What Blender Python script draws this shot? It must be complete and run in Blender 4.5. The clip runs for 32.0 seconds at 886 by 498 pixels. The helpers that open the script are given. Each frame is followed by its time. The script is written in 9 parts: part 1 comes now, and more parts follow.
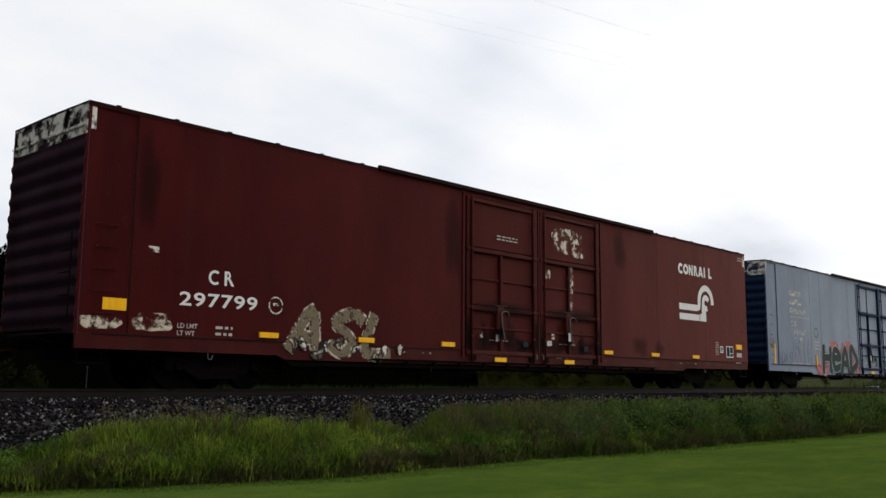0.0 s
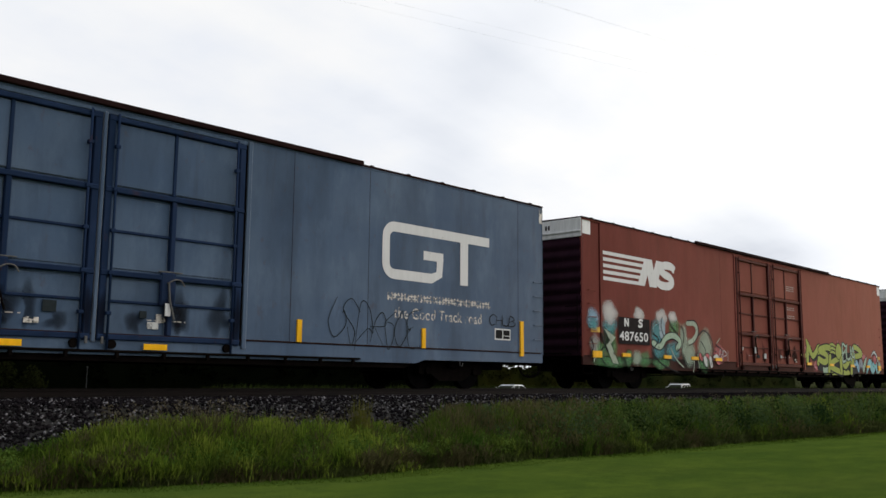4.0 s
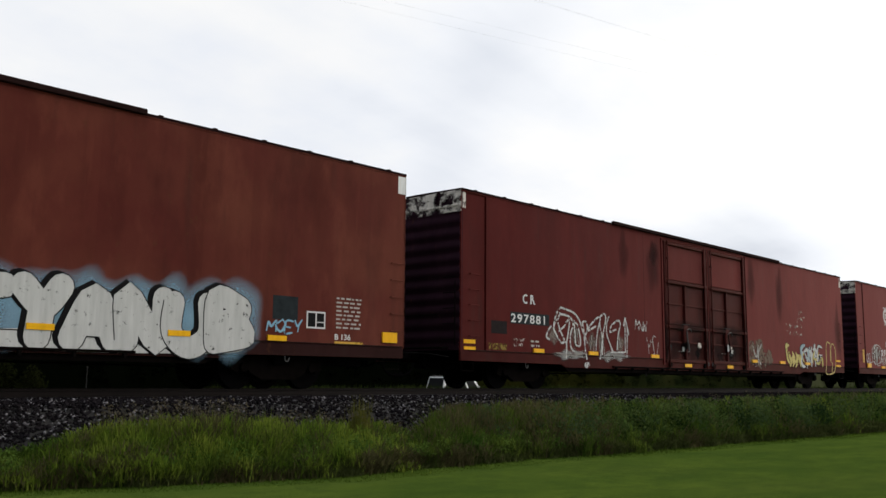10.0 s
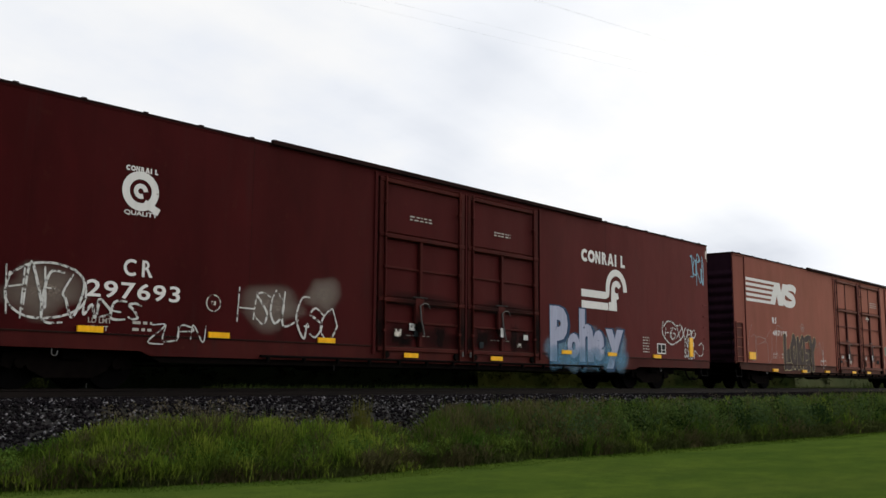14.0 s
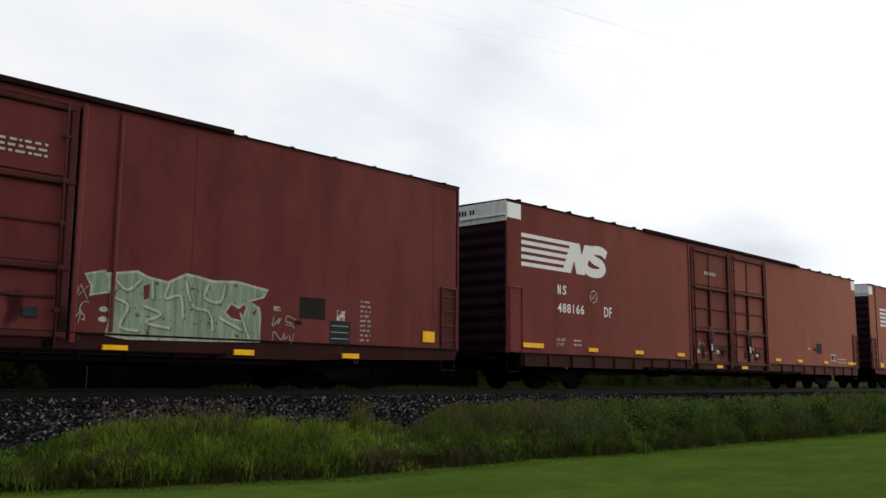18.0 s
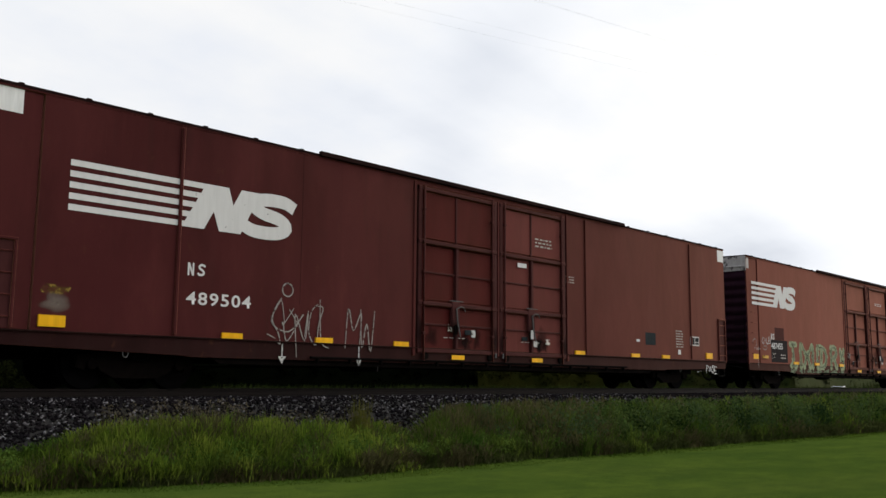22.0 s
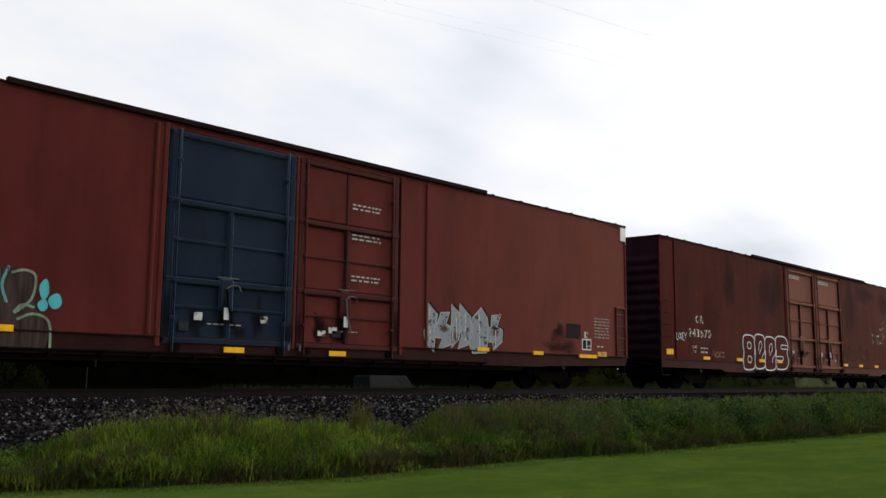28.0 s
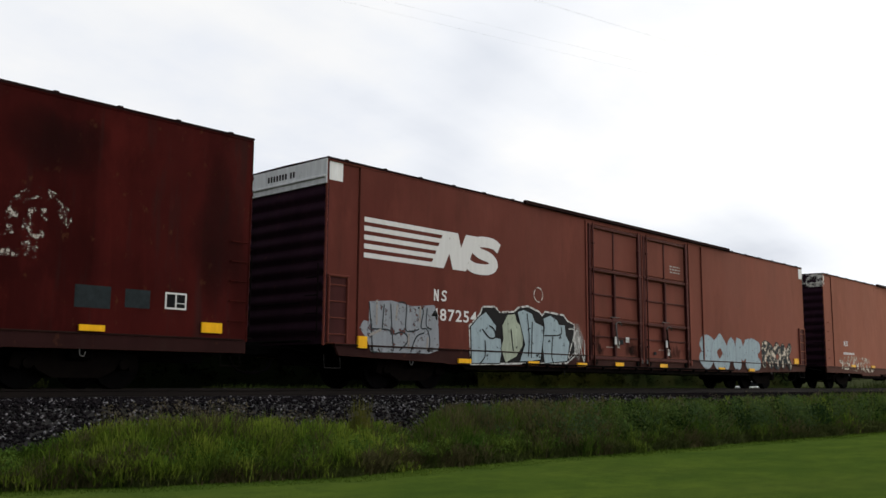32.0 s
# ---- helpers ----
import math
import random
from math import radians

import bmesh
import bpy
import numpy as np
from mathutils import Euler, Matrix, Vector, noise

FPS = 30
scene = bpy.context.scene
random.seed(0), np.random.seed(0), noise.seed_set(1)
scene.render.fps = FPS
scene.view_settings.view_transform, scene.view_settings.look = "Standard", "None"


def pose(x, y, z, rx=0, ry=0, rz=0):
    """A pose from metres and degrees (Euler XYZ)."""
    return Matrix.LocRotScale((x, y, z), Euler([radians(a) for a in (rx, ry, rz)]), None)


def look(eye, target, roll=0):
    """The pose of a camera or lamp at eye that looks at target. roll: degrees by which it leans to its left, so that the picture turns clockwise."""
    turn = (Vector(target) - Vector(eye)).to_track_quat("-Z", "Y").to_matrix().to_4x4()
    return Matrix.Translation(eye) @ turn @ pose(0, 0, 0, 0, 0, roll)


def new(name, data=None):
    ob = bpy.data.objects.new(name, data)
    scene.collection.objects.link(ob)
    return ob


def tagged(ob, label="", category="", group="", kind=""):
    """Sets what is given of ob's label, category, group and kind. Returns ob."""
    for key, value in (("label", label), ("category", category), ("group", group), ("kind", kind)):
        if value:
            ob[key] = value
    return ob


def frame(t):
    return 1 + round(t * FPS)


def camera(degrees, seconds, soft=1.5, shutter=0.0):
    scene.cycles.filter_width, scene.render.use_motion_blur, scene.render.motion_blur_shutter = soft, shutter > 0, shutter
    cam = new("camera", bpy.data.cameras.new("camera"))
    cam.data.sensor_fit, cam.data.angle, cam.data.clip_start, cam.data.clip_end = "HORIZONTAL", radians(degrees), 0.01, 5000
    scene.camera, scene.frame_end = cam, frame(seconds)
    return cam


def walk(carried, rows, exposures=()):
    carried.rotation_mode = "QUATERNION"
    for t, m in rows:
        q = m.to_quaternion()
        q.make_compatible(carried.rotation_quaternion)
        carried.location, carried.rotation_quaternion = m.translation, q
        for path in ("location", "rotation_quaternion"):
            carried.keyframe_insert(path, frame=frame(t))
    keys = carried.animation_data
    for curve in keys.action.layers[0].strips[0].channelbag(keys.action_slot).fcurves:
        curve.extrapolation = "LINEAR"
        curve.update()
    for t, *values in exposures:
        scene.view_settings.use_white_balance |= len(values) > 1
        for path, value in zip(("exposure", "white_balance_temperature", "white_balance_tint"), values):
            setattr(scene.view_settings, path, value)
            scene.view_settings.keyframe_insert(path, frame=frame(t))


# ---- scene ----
# ------------------------------------------------------------ camera
EYE = (0.0, 0.0, 1.4)
AIM = (0.72521, 0.67393, 1.54104)
cam = camera(51.13, 32.0, soft=1.5)
CAM_POSE = look(EYE, AIM, 0.478)
walk(cam, [(0.0, CAM_POSE), (32.0, CAM_POSE)])
scene.view_settings.exposure = 0.0

# ------------------------------------------------------------ light
SUN_DIR = Vector((0.82, -0.46, 0.30)).normalized()


def sky_world():
    w = bpy.data.worlds.new("overcast_sky")
    scene.world = w
    w.use_nodes = True
    nt = w.node_tree
    nt.nodes.clear()
    N, L = nt.nodes.new, nt.links.new

    def math_node(op, a, b=None, clamp=False):
        n = N("ShaderNodeMath")
        n.operation, n.use_clamp = op, clamp
        for k, v in enumerate((a, b)):
            if v is None:
                continue
            if isinstance(v, (int, float)):
                n.inputs[k].default_value = v
            else:
                L(v, n.inputs[k])
        return n.outputs[0]

    out, bg = N("ShaderNodeOutputWorld"), N("ShaderNodeBackground")
    sky = N("ShaderNodeTexSky")
    sky.sky_type, sky.sun_disc = "NISHITA", False
    sky.sun_elevation, sky.sun_rotation = math.asin(SUN_DIR.z), math.atan2(SUN_DIR.x, SUN_DIR.y)
    tc, sep = N("ShaderNodeTexCoord"), N("ShaderNodeSeparateXYZ")
    L(tc.outputs["Generated"], sep.inputs[0])
    # cloud deck: directions flattened on to a layer
    flat = N("ShaderNodeVectorMath")
    flat.operation = "DIVIDE"
    comb = N("ShaderNodeCombineXYZ")
    h = math_node("ADD", math_node("MAXIMUM", sep.outputs[2], 0.0), 0.22)
    for k in range(3):
        L(h, comb.inputs[k])
    L(tc.outputs["Generated"], flat.inputs[0])
    L(comb.outputs[0], flat.inputs[1])
    n1, n2 = N("ShaderNodeTexNoise"), N("ShaderNodeTexNoise")
    for n, s, d, r in ((n1, 1.15, 5.0, 0.48), (n2, 3.1, 6.0, 0.55)):
        L(flat.outputs[0], n.inputs["Vector"])
        n.inputs["Scale"].default_value, n.inputs["Detail"].default_value, n.inputs["Roughness"].default_value = s, d, r
    mix = math_node("ADD", math_node("MULTIPLY", n1.outputs[0], 0.7), math_node("MULTIPLY", n2.outputs[0], 0.3))
    # the cloud is thin towards the hidden sun and heavy on the other side
    dot = N("ShaderNodeVectorMath")
    dot.operation = "DOT_PRODUCT"
    L(tc.outputs["Generated"], dot.inputs[0])
    dot.inputs[1].default_value = SUN_DIR
    # haze brightens the part of the cloud that lies towards the light
    east = math_node("MULTIPLY", math_node("ADD", dot.outputs["Value"], 0.15), 0.20)
    glow = math_node("MAXIMUM", east, -0.05)
    low = math_node("DIVIDE", math_node("SUBTRACT", sep.outputs[2], 0.115), 0.045)
    bank = math_node("MULTIPLY", math_node("POWER", 2.718, math_node("MULTIPLY", math_node("MULTIPLY", low, low), -1.0)), math_node("MULTIPLY", n2.outputs[0], 0.40))
    # long streaks drawn out by the wind
    turn = N("ShaderNodeMapping")
    turn.inputs["Rotation"].default_value[2] = radians(-38)
    turn.inputs["Scale"].default_value = (0.16, 2.3, 1.0)
    L(flat.outputs[0], turn.inputs[0])
    n3 = N("ShaderNodeTexNoise")
    n3.inputs["Scale"].default_value, n3.inputs["Detail"].default_value = 1.6, 4.0
    L(turn.outputs[0], n3.inputs["Vector"])
    streaks = math_node("MULTIPLY", math_node("SUBTRACT", n3.outputs[0], 0.5), 0.26)
    # a thin grey veil drawn across the bright part
    veil = N("ShaderNodeVectorMath")
    veil.operation = "DOT_PRODUCT"
    L(flat.outputs[0], veil.inputs[0])
    veil.inputs[1].default_value = (-0.7982, 0.6023, 0.0)
    across = math_node("DIVIDE", math_node("SUBTRACT", veil.outputs["Value"], -0.3829), 0.11)
    thin = math_node("POWER", 2.718, math_node("MULTIPLY", math_node("MULTIPLY", across, across), -1.0))
    streaks = math_node("SUBTRACT", streaks, math_node("MULTIPLY", thin, math_node("MULTIPLY", n2.outputs[0], 0.17)))
    fac = math_node("ADD", math_node("SUBTRACT", math_node("ADD", mix, glow), bank), streaks)
    ramp = N("ShaderNodeValToRGB")
    e = ramp.color_ramp.elements
    e[0].position, e[0].color = 0.32, (0.60, 0.64, 0.73, 1)
    e[1].position, e[1].color = 0.84, (1.16, 1.08, 0.96, 1)
    for pos, col in ((0.42, (0.76, 0.80, 0.88, 1)), (0.54, (0.88, 0.91, 0.97, 1)), (0.68, (1.0, 1.0, 1.0, 1))):
        e2 = ramp.color_ramp.elements.new(pos)
        e2.color = col
    L(fac, ramp.inputs[0])
    thick = N("ShaderNodeValToRGB")
    thick.color_ramp.elements[0].position, thick.color_ramp.elements[0].color = 0.0, (0.17, 0.16, 0.145, 1)
    thick.color_ramp.elements[1].position, thick.color_ramp.elements[1].color = 1.0, (1.02, 0.97, 0.92, 1)
    for pos, col in ((0.22, (0.26, 0.25, 0.235, 1)), (0.40, (0.50, 0.50, 0.50, 1)), (0.62, (0.50, 0.50, 0.50, 1)), (0.80, (0.58, 0.57, 0.55, 1)), (0.92, (0.76, 0.735, 0.71, 1))):
        thick.color_ramp.elements.new(pos).color = col
    half = math_node("ADD", math_node("MULTIPLY", dot.outputs["Value"], 0.5), 0.5)
    L(half, thick.inputs[0])
    lit = N("ShaderNodeVectorMath")
    lit.operation = "SCALE"
    warm = N("ShaderNodeMix")
    warm.data_type, warm.blend_type = "RGBA", "MULTIPLY"
    warm.inputs[0].default_value = 1.0
    L(ramp.outputs[0], warm.inputs[6])
    L(thick.outputs[0], warm.inputs[7])
    L(warm.outputs[2], lit.inputs[0])
    lit.inputs["Scale"].default_value = 2.0
    sc = N("ShaderNodeVectorMath")
    sc.operation = "SCALE"
    sc.inputs["Scale"].default_value = 0.05
    L(sky.outputs[0], sc.inputs[0])
    mx = N("ShaderNodeMix")
    mx.data_type = "RGBA"
    mx.inputs[0].default_value = 0.95
    L(sc.outputs[0], mx.inputs[6])
    L(lit.outputs[0], mx.inputs[7])
    L(mx.outputs[2], bg.inputs[0])
    bg.inputs[1].default_value = 1.0
    L(bg.outputs[0], out.inputs[0])


sky_world()
sun_data = bpy.data.lights.new("sun", "SUN")
sun_data.energy, sun_data.angle, sun_data.color = 0.6, radians(40), (1.0, 0.98, 0.96)
sun = new("sun", sun_data)
sun.matrix_world = look(tuple(SUN_DIR * 80), (0, 0, 0))

# ------------------------------------------------------------ geometry helpers
RAIL_Z, SIDE_Y, CAR_L, CAR_W = 1.20, 15.70, 26.55, 3.15
TRACK_Y = SIDE_Y + CAR_W / 2


class MB:
    """Collects plain geometry for one mesh."""

    def __init__(self):
        self.v, self.f = [], []

    def add(self, vs, fs):
        o = len(self.v)
        self.v.extend(vs)
        self.f.extend([tuple(i + o for i in f) for f in fs])
        return self

    def box(self, x0, x1, y0, y1, z0, z1, c=0.0):
        x0, x1, y0, y1, z0, z1 = min(x0, x1), max(x0, x1), min(y0, y1), max(y0, y1), min(z0, z1), max(z0, z1)
        c = min(c, 0.3 * min(x1 - x0, y1 - y0, z1 - z0))
        if c <= 0:
            vs = [(x, y, z) for x in (x0, x1) for y in (y0, y1) for z in (z0, z1)]
            return self.add(vs, [(0, 1, 3, 2), (4, 6, 7, 5), (0, 4, 5, 1), (2, 3, 7, 6), (0, 2, 6, 4), (1, 5, 7, 3)])
        lo, hi = (x0, y0, z0), (x1, y1, z1)
        vs, idx = [], {}
        for corner in range(8):
            s = [(corner >> k) & 1 for k in range(3)]
            for ax in range(3):
                p = [hi[k] if s[k] else lo[k] for k in range(3)]
                for k in range(3):
                    if k != ax:
                        p[k] += -c if s[k] else c
                idx[(corner, ax)] = len(vs)
                vs.append(tuple(p))
        fs = []
        for ax in range(3):
            a, b = [k for k in range(3) if k != ax]
            for side in (0, 1):
                ring = []
                for u, w in ((0, 0), (1, 0), (1, 1), (0, 1)):
                    ring.append(idx[((side << ax) | (u << a) | (w << b), ax)])
                fs.append(tuple(ring))
        for ax in range(3):
            a, b = [k for k in range(3) if k != ax]
            for u in (0, 1):
                for w in (0, 1):
                    c0 = (u << a) | (w << b)
                    c1 = c0 | (1 << ax)
                    fs.append((idx[(c0, a)], idx[(c1, a)], idx[(c1, b)], idx[(c0, b)]))
        for corner in range(8):
            fs.append(tuple(idx[(corner, ax)] for ax in range(3)))
        return self.add(vs, fs)

    def cyl(self, p0, p1, r, n=8, r1=None, caps=True):
        p0, p1 = Vector(p0), Vector(p1)
        d = (p1 - p0).normalized()
        a = d.orthogonal().normalized()
        b = d.cross(a)
        r1 = r if r1 is None else r1
        vs = []
        for p, q in ((p0, r), (p1, r1)):
            for k in range(n):
                t = 2 * math.pi * k / n
                vs.append(tuple(p + (a * math.cos(t) + b * math.sin(t)) * q))
        fs = [(k, (k + 1) % n, n + (k + 1) % n, n + k) for k in range(n)]
        if caps:
            fs += [tuple(range(n))[::-1], tuple(range(n, 2 * n))]
        return self.add(vs, fs)

    def tube(self, pts, r, n=6):
        """A bent rod swept along pts."""
        P = [Vector(p) for p in pts]
        vs, m = [], len(P)
        ref = None
        for i, p in enumerate(P):
            d = (P[min(i + 1, m - 1)] - P[max(i - 1, 0)]).normalized()
            a = d.orthogonal().normalized() if ref is None else (ref - d * ref.dot(d)).normalized()
            ref = a
            b = d.cross(a)
            for k in range(n):
                t = 2 * math.pi * k / n
                vs.append(tuple(p + (a * math.cos(t) + b * math.sin(t)) * r))
        fs = [(i * n + k, i * n + (k + 1) % n, (i + 1) * n + (k + 1) % n, (i + 1) * n + k) for i in range(m - 1) for k in range(n)]
        fs += [tuple(range(n))[::-1], tuple(range((m - 1) * n, m * n))]
        return self.add(vs, fs)

    def prism(self, pts, axis, a, b):
        """Extrudes a polygon along an axis; pts are (x, z) for y, (y, z) for x, (x, y) for z."""
        def put(p, t):
            return {"x": (t, p[0], p[1]), "y": (p[0], t, p[1]), "z": (p[0], p[1], t)}[axis]
        n = len(pts)
        vs = [put(p, a) for p in pts] + [put(p, b) for p in pts]
        fs = [(k, (k + 1) % n, n + (k + 1) % n, n + k) for k in range(n)] + [tuple(range(n))[::-1], tuple(range(n, 2 * n))]
        return self.add(vs, fs)

    def flat(self, pts, y):
        """A painted polygon on the near side of a car, pts (x, z)."""
        return self.add([(p[0], y, p[1]) for p in pts], [tuple(range(len(pts)))])

    def rect(self, x0, x1, z0, z1, y):
        return self.flat([(x0, z0), (x1, z0), (x1, z1), (x0, z1)], y)

    def ribbon(self, pts, w, y, close=False, taper=False):
        """A painted stroke of width w along pts (x, z)."""
        P = np.array(pts, float)
        n = len(P)
        T = np.gradient(P, axis=0)
        if close:
            T = np.roll(P, -1, 0) - np.roll(P, 1, 0)
        T /= np.maximum(np.linalg.norm(T, axis=1), 1e-6)[:, None]
        Nn = np.stack([-T[:, 1], T[:, 0]], 1)
        ww = np.full(n, w / 2.0)
        if taper:
            ww = ww * ((0.06 + 0.94 * np.sin(np.linspace(0.02, math.pi - 0.02, n)) ** 0.8) if taper == "sharp" else (0.45 + 0.55 * np.sin(np.linspace(0.25, math.pi - 0.25, n))))
        A, B = P + Nn * ww[:, None], P - Nn * ww[:, None]
        vs = []
        for k in range(n):
            yy = y - 0.0012 * k / n
            vs += [(A[k, 0], yy, A[k, 1]), (B[k, 0], yy, B[k, 1])]
        m = n if close else n - 1
        fs = [(2 * k, 2 * k + 1, 2 * ((k + 1) % n) + 1, 2 * ((k + 1) % n)) for k in range(m)]
        return self.add(vs, fs)

    def mesh(self, name, smooth=False):
        me = bpy.data.meshes.new(name)
        me.from_pydata(self.v, [], self.f)
        if smooth:
            me.polygons.foreach_set("use_smooth", [True] * len(me.polygons))
        me.update()
        return me


def fix_normals(me):
    bm = bmesh.new()
    bm.from_mesh(me)
    bmesh.ops.recalc_face_normals(bm, faces=bm.faces)
    bm.to_mesh(me)
    bm.free()
    return me


def part(name, mb, material, parent, label="", smooth=False, at=None):
    me = mb if isinstance(mb, bpy.types.Mesh) else mb.mesh(name, smooth)
    if not me.materials:
        me.materials.append(material)
    ob = new(name, me)
    ob.parent = parent
    if at is not None:
        ob.matrix_basis = at
    if label:
        tagged(ob, label)
    return ob


def smooth_path(pts, per=6, close=False):
    """Catmull-Rom through pts."""
    P = [Vector(p) for p in pts]
    n = len(P)
    if n < 3:
        return [tuple(p) for p in P]
    res = []
    segs = n if close else n - 1
    for i in range(segs):
        g = (lambda k: P[k % n]) if close else (lambda k: P[max(0, min(n - 1, k))])
        a, b, c, d = g(i - 1), g(i), g(i + 1), g(i + 2)
        for k in range(per):
            t = k / per
            res.append(tuple(0.5 * ((2 * b) + (c - a) * t + (2 * a - 5 * b + 4 * c - d) * t * t + (3 * b - a - 3 * c + d) * t ** 3)))
    if not close:
        res.append(tuple(P[-1]))
    return res


def arc(cx, cz, r, a0, a1, n=16, squash=1.0):
    return [(cx + r * math.cos(radians(a0 + (a1 - a0) * k / n)), cz + squash * r * math.sin(radians(a0 + (a1 - a0) * k / n))) for k in range(n + 1)]


# ------------------------------------------------------------ materials
def nodes_of(name):
    m = bpy.data.materials.new(name)
    m.use_nodes = True
    nt = m.node_tree
    b = nt.nodes["Principled BSDF"]
    return m, nt, b, nt.nodes.new, nt.links.new


def noise_node(nt, coord, scale, detail=4.0, rough=0.55, stretch=(1, 1, 1), shift=(0, 0, 0)):
    mp = nt.nodes.new("ShaderNodeMapping")
    mp.inputs["Scale"].default_value = stretch
    mp.inputs["Location"].default_value = shift
    nt.links.new(coord, mp.inputs[0])
    n = nt.nodes.new("ShaderNodeTexNoise")
    n.inputs["Scale"].default_value, n.inputs["Detail"].default_value, n.inputs["Roughness"].default_value = scale, detail, rough
    nt.links.new(mp.outputs[0], n.inputs["Vector"])
    return n.outputs[0]


def mask(nt, fac, lo, hi, amount=1.0):
    r = nt.nodes.new("ShaderNodeMapRange")
    r.inputs["From Min"].default_value, r.inputs["From Max"].default_value, r.inputs["To Max"].default_value = lo, hi, amount
    nt.links.new(fac, r.inputs["Value"])
    return r.outputs[0]


def mixc(nt, fac, a, b, mode="MIX"):
    m = nt.nodes.new("ShaderNodeMix")
    m.data_type, m.blend_type = "RGBA", mode
    for s, v in ((0, fac), (6, a), (7, b)):
        if isinstance(v, (int, float)):
            m.inputs[s].default_value = v
        elif isinstance(v, (tuple, list)):
            m.inputs[s].default_value = (*v[:3], 1)
        else:
            nt.links.new(v, m.inputs[s])
    return m.outputs[2]


def bump(nt, b, height, strength, dist=0.02):
    n = nt.nodes.new("ShaderNodeBump")
    n.inputs["Strength"].default_value, n.inputs["Distance"].default_value = strength, dist
    nt.links.new(height, n.inputs["Height"])
    nt.links.new(n.outputs[0], b.inputs["Normal"])


def plain(name, col, rough=0.6, metal=0.0, vary=0.25, scale=6.0, bumpy=0.15, island=False, spec=0.5):
    m, nt, b, N, L = nodes_of(name)
    co = N("ShaderNodeTexCoord").outputs["Object"]
    n1 = noise_node(nt, co, scale, 5)
    n2 = noise_node(nt, co, scale * 9, 3)
    c = mixc(nt, mask(nt, n1, 0.3, 0.7), tuple(v * (1 - vary) for v in col), tuple(min(1, v * (1 + vary)) for v in col))
    c = mixc(nt, mask(nt, n2, 0.45, 0.75, 0.35), c, tuple(v * 0.6 for v in col))
    if island:
        g = N("ShaderNodeNewGeometry").outputs["Random Per Island"]
        c = mixc(nt, mask(nt, g, 0.0, 1.0, 0.8), c, tuple(v * 0.45 for v in col))
    L(c, b.inputs["Base Color"])
    b.inputs["Roughness"].default_value, b.inputs["Metallic"].default_value = rough, metal
    b.inputs["Specular IOR Level"].default_value = spec
    if bumpy:
        bump(nt, b, n2, bumpy, 0.004)
    return m


def boxcar_paint(name, col, fade, rust=0.3, shift=0.0, rough=0.66, grime=0.28, dust=0.95, dust_col=(1.0, 0.44, 0.28), spec=0.035):
    """Weathered paint: chalky fading, streaks that run down, rust and grime."""
    m, nt, b, N, L = nodes_of(name)
    col, fade = (1.01 * col[0], 1.05 * col[1], 1.14 * col[2]), (1.01 * fade[0], 1.05 * fade[1], 1.14 * fade[2])
    co = N("ShaderNodeTexCoord").outputs["Object"]
    s = (shift, shift * 0.3, 0)
    big = noise_node(nt, co, 0.55, 4, 0.5, (1, 1, 1.2), s)
    streak = noise_node(nt, co, 1.0, 6, 0.55, (1.0, 1.0, 0.16), s)
    fine_streak = noise_node(nt, co, 3.4, 5, 0.62, (1.0, 1.0, 0.10), s)
    grain = noise_node(nt, co, 38.0, 3, 0.6, (1, 1, 1), s)
    spots = noise_node(nt, co, 5.0, 7, 0.62, (1, 1, 0.7), s)
    c = mixc(nt, mask(nt, big, 0.35, 0.7, 0.75), col, fade)
    c = mixc(nt, mask(nt, streak, 0.47, 0.74, 0.62), c, tuple(v * 0.50 for v in col))
    smudge = noise_node(nt, co, 0.9, 7, 0.62, (1, 1, 0.45), (shift * 1.7, 0, 3.0))
    c = mixc(nt, mask(nt, smudge, 0.52, 0.68, 0.55), c, tuple(v * 0.48 for v in col))
    c = mixc(nt, mask(nt, smudge, 0.46, 0.32, 0.55), c, tuple(min(1, v * 1.28) for v in fade))
    c = mixc(nt, mask(nt, fine_streak, 0.56, 0.76, grime * 1.15), c, (0.020, 0.012, 0.011))
    c = mixc(nt, mask(nt, fine_streak, 0.40, 0.24, 0.30), c, tuple(min(1, v * 1.30) for v in fade))
    c = mixc(nt, mask(nt, spots, 0.62, 0.70, rust), c, (0.075, 0.030, 0.014))
    c = mixc(nt, mask(nt, grain, 0.55, 0.8, 0.25), c, tuple(v * 0.6 for v in col))
    # each sheet and panel has faded a little differently
    own = N("ShaderNodeObjectInfo").outputs["Random"]
    c = mixc(nt, mask(nt, own, 0.0, 1.0, 0.12), c, tuple(v * 0.62 for v in col))
    c = mixc(nt, mask(nt, own, 0.55, 0.0, 0.10), c, tuple(min(1, v * 1.35) for v in fade))
    L(c, b.inputs["Base Color"])
    rr = N("ShaderNodeMapRange")
    rr.inputs["To Min"].default_value, rr.inputs["To Max"].default_value = rough - 0.08, rough + 0.2
    L(streak, rr.inputs["Value"])
    L(rr.outputs[0], b.inputs["Roughness"])
    b.inputs["Specular IOR Level"].default_value = spec
    b.inputs["Sheen Weight"].default_value = dust
    b.inputs["Sheen Roughness"].default_value = 0.40
    b.inputs["Sheen Tint"].default_value = (*dust_col, 1)
    wav = noise_node(nt, co, 1.6, 2, 0.5, (1, 1, 0.6), s)
    add = N("ShaderNodeMath")
    add.operation = "MULTIPLY_ADD"
    L(grain, add.inputs[0])
    add.inputs[1].default_value = 0.06
    L(wav, add.inputs[2])
    bump(nt, b, add.outputs[0], 0.25, 0.03)
    return m


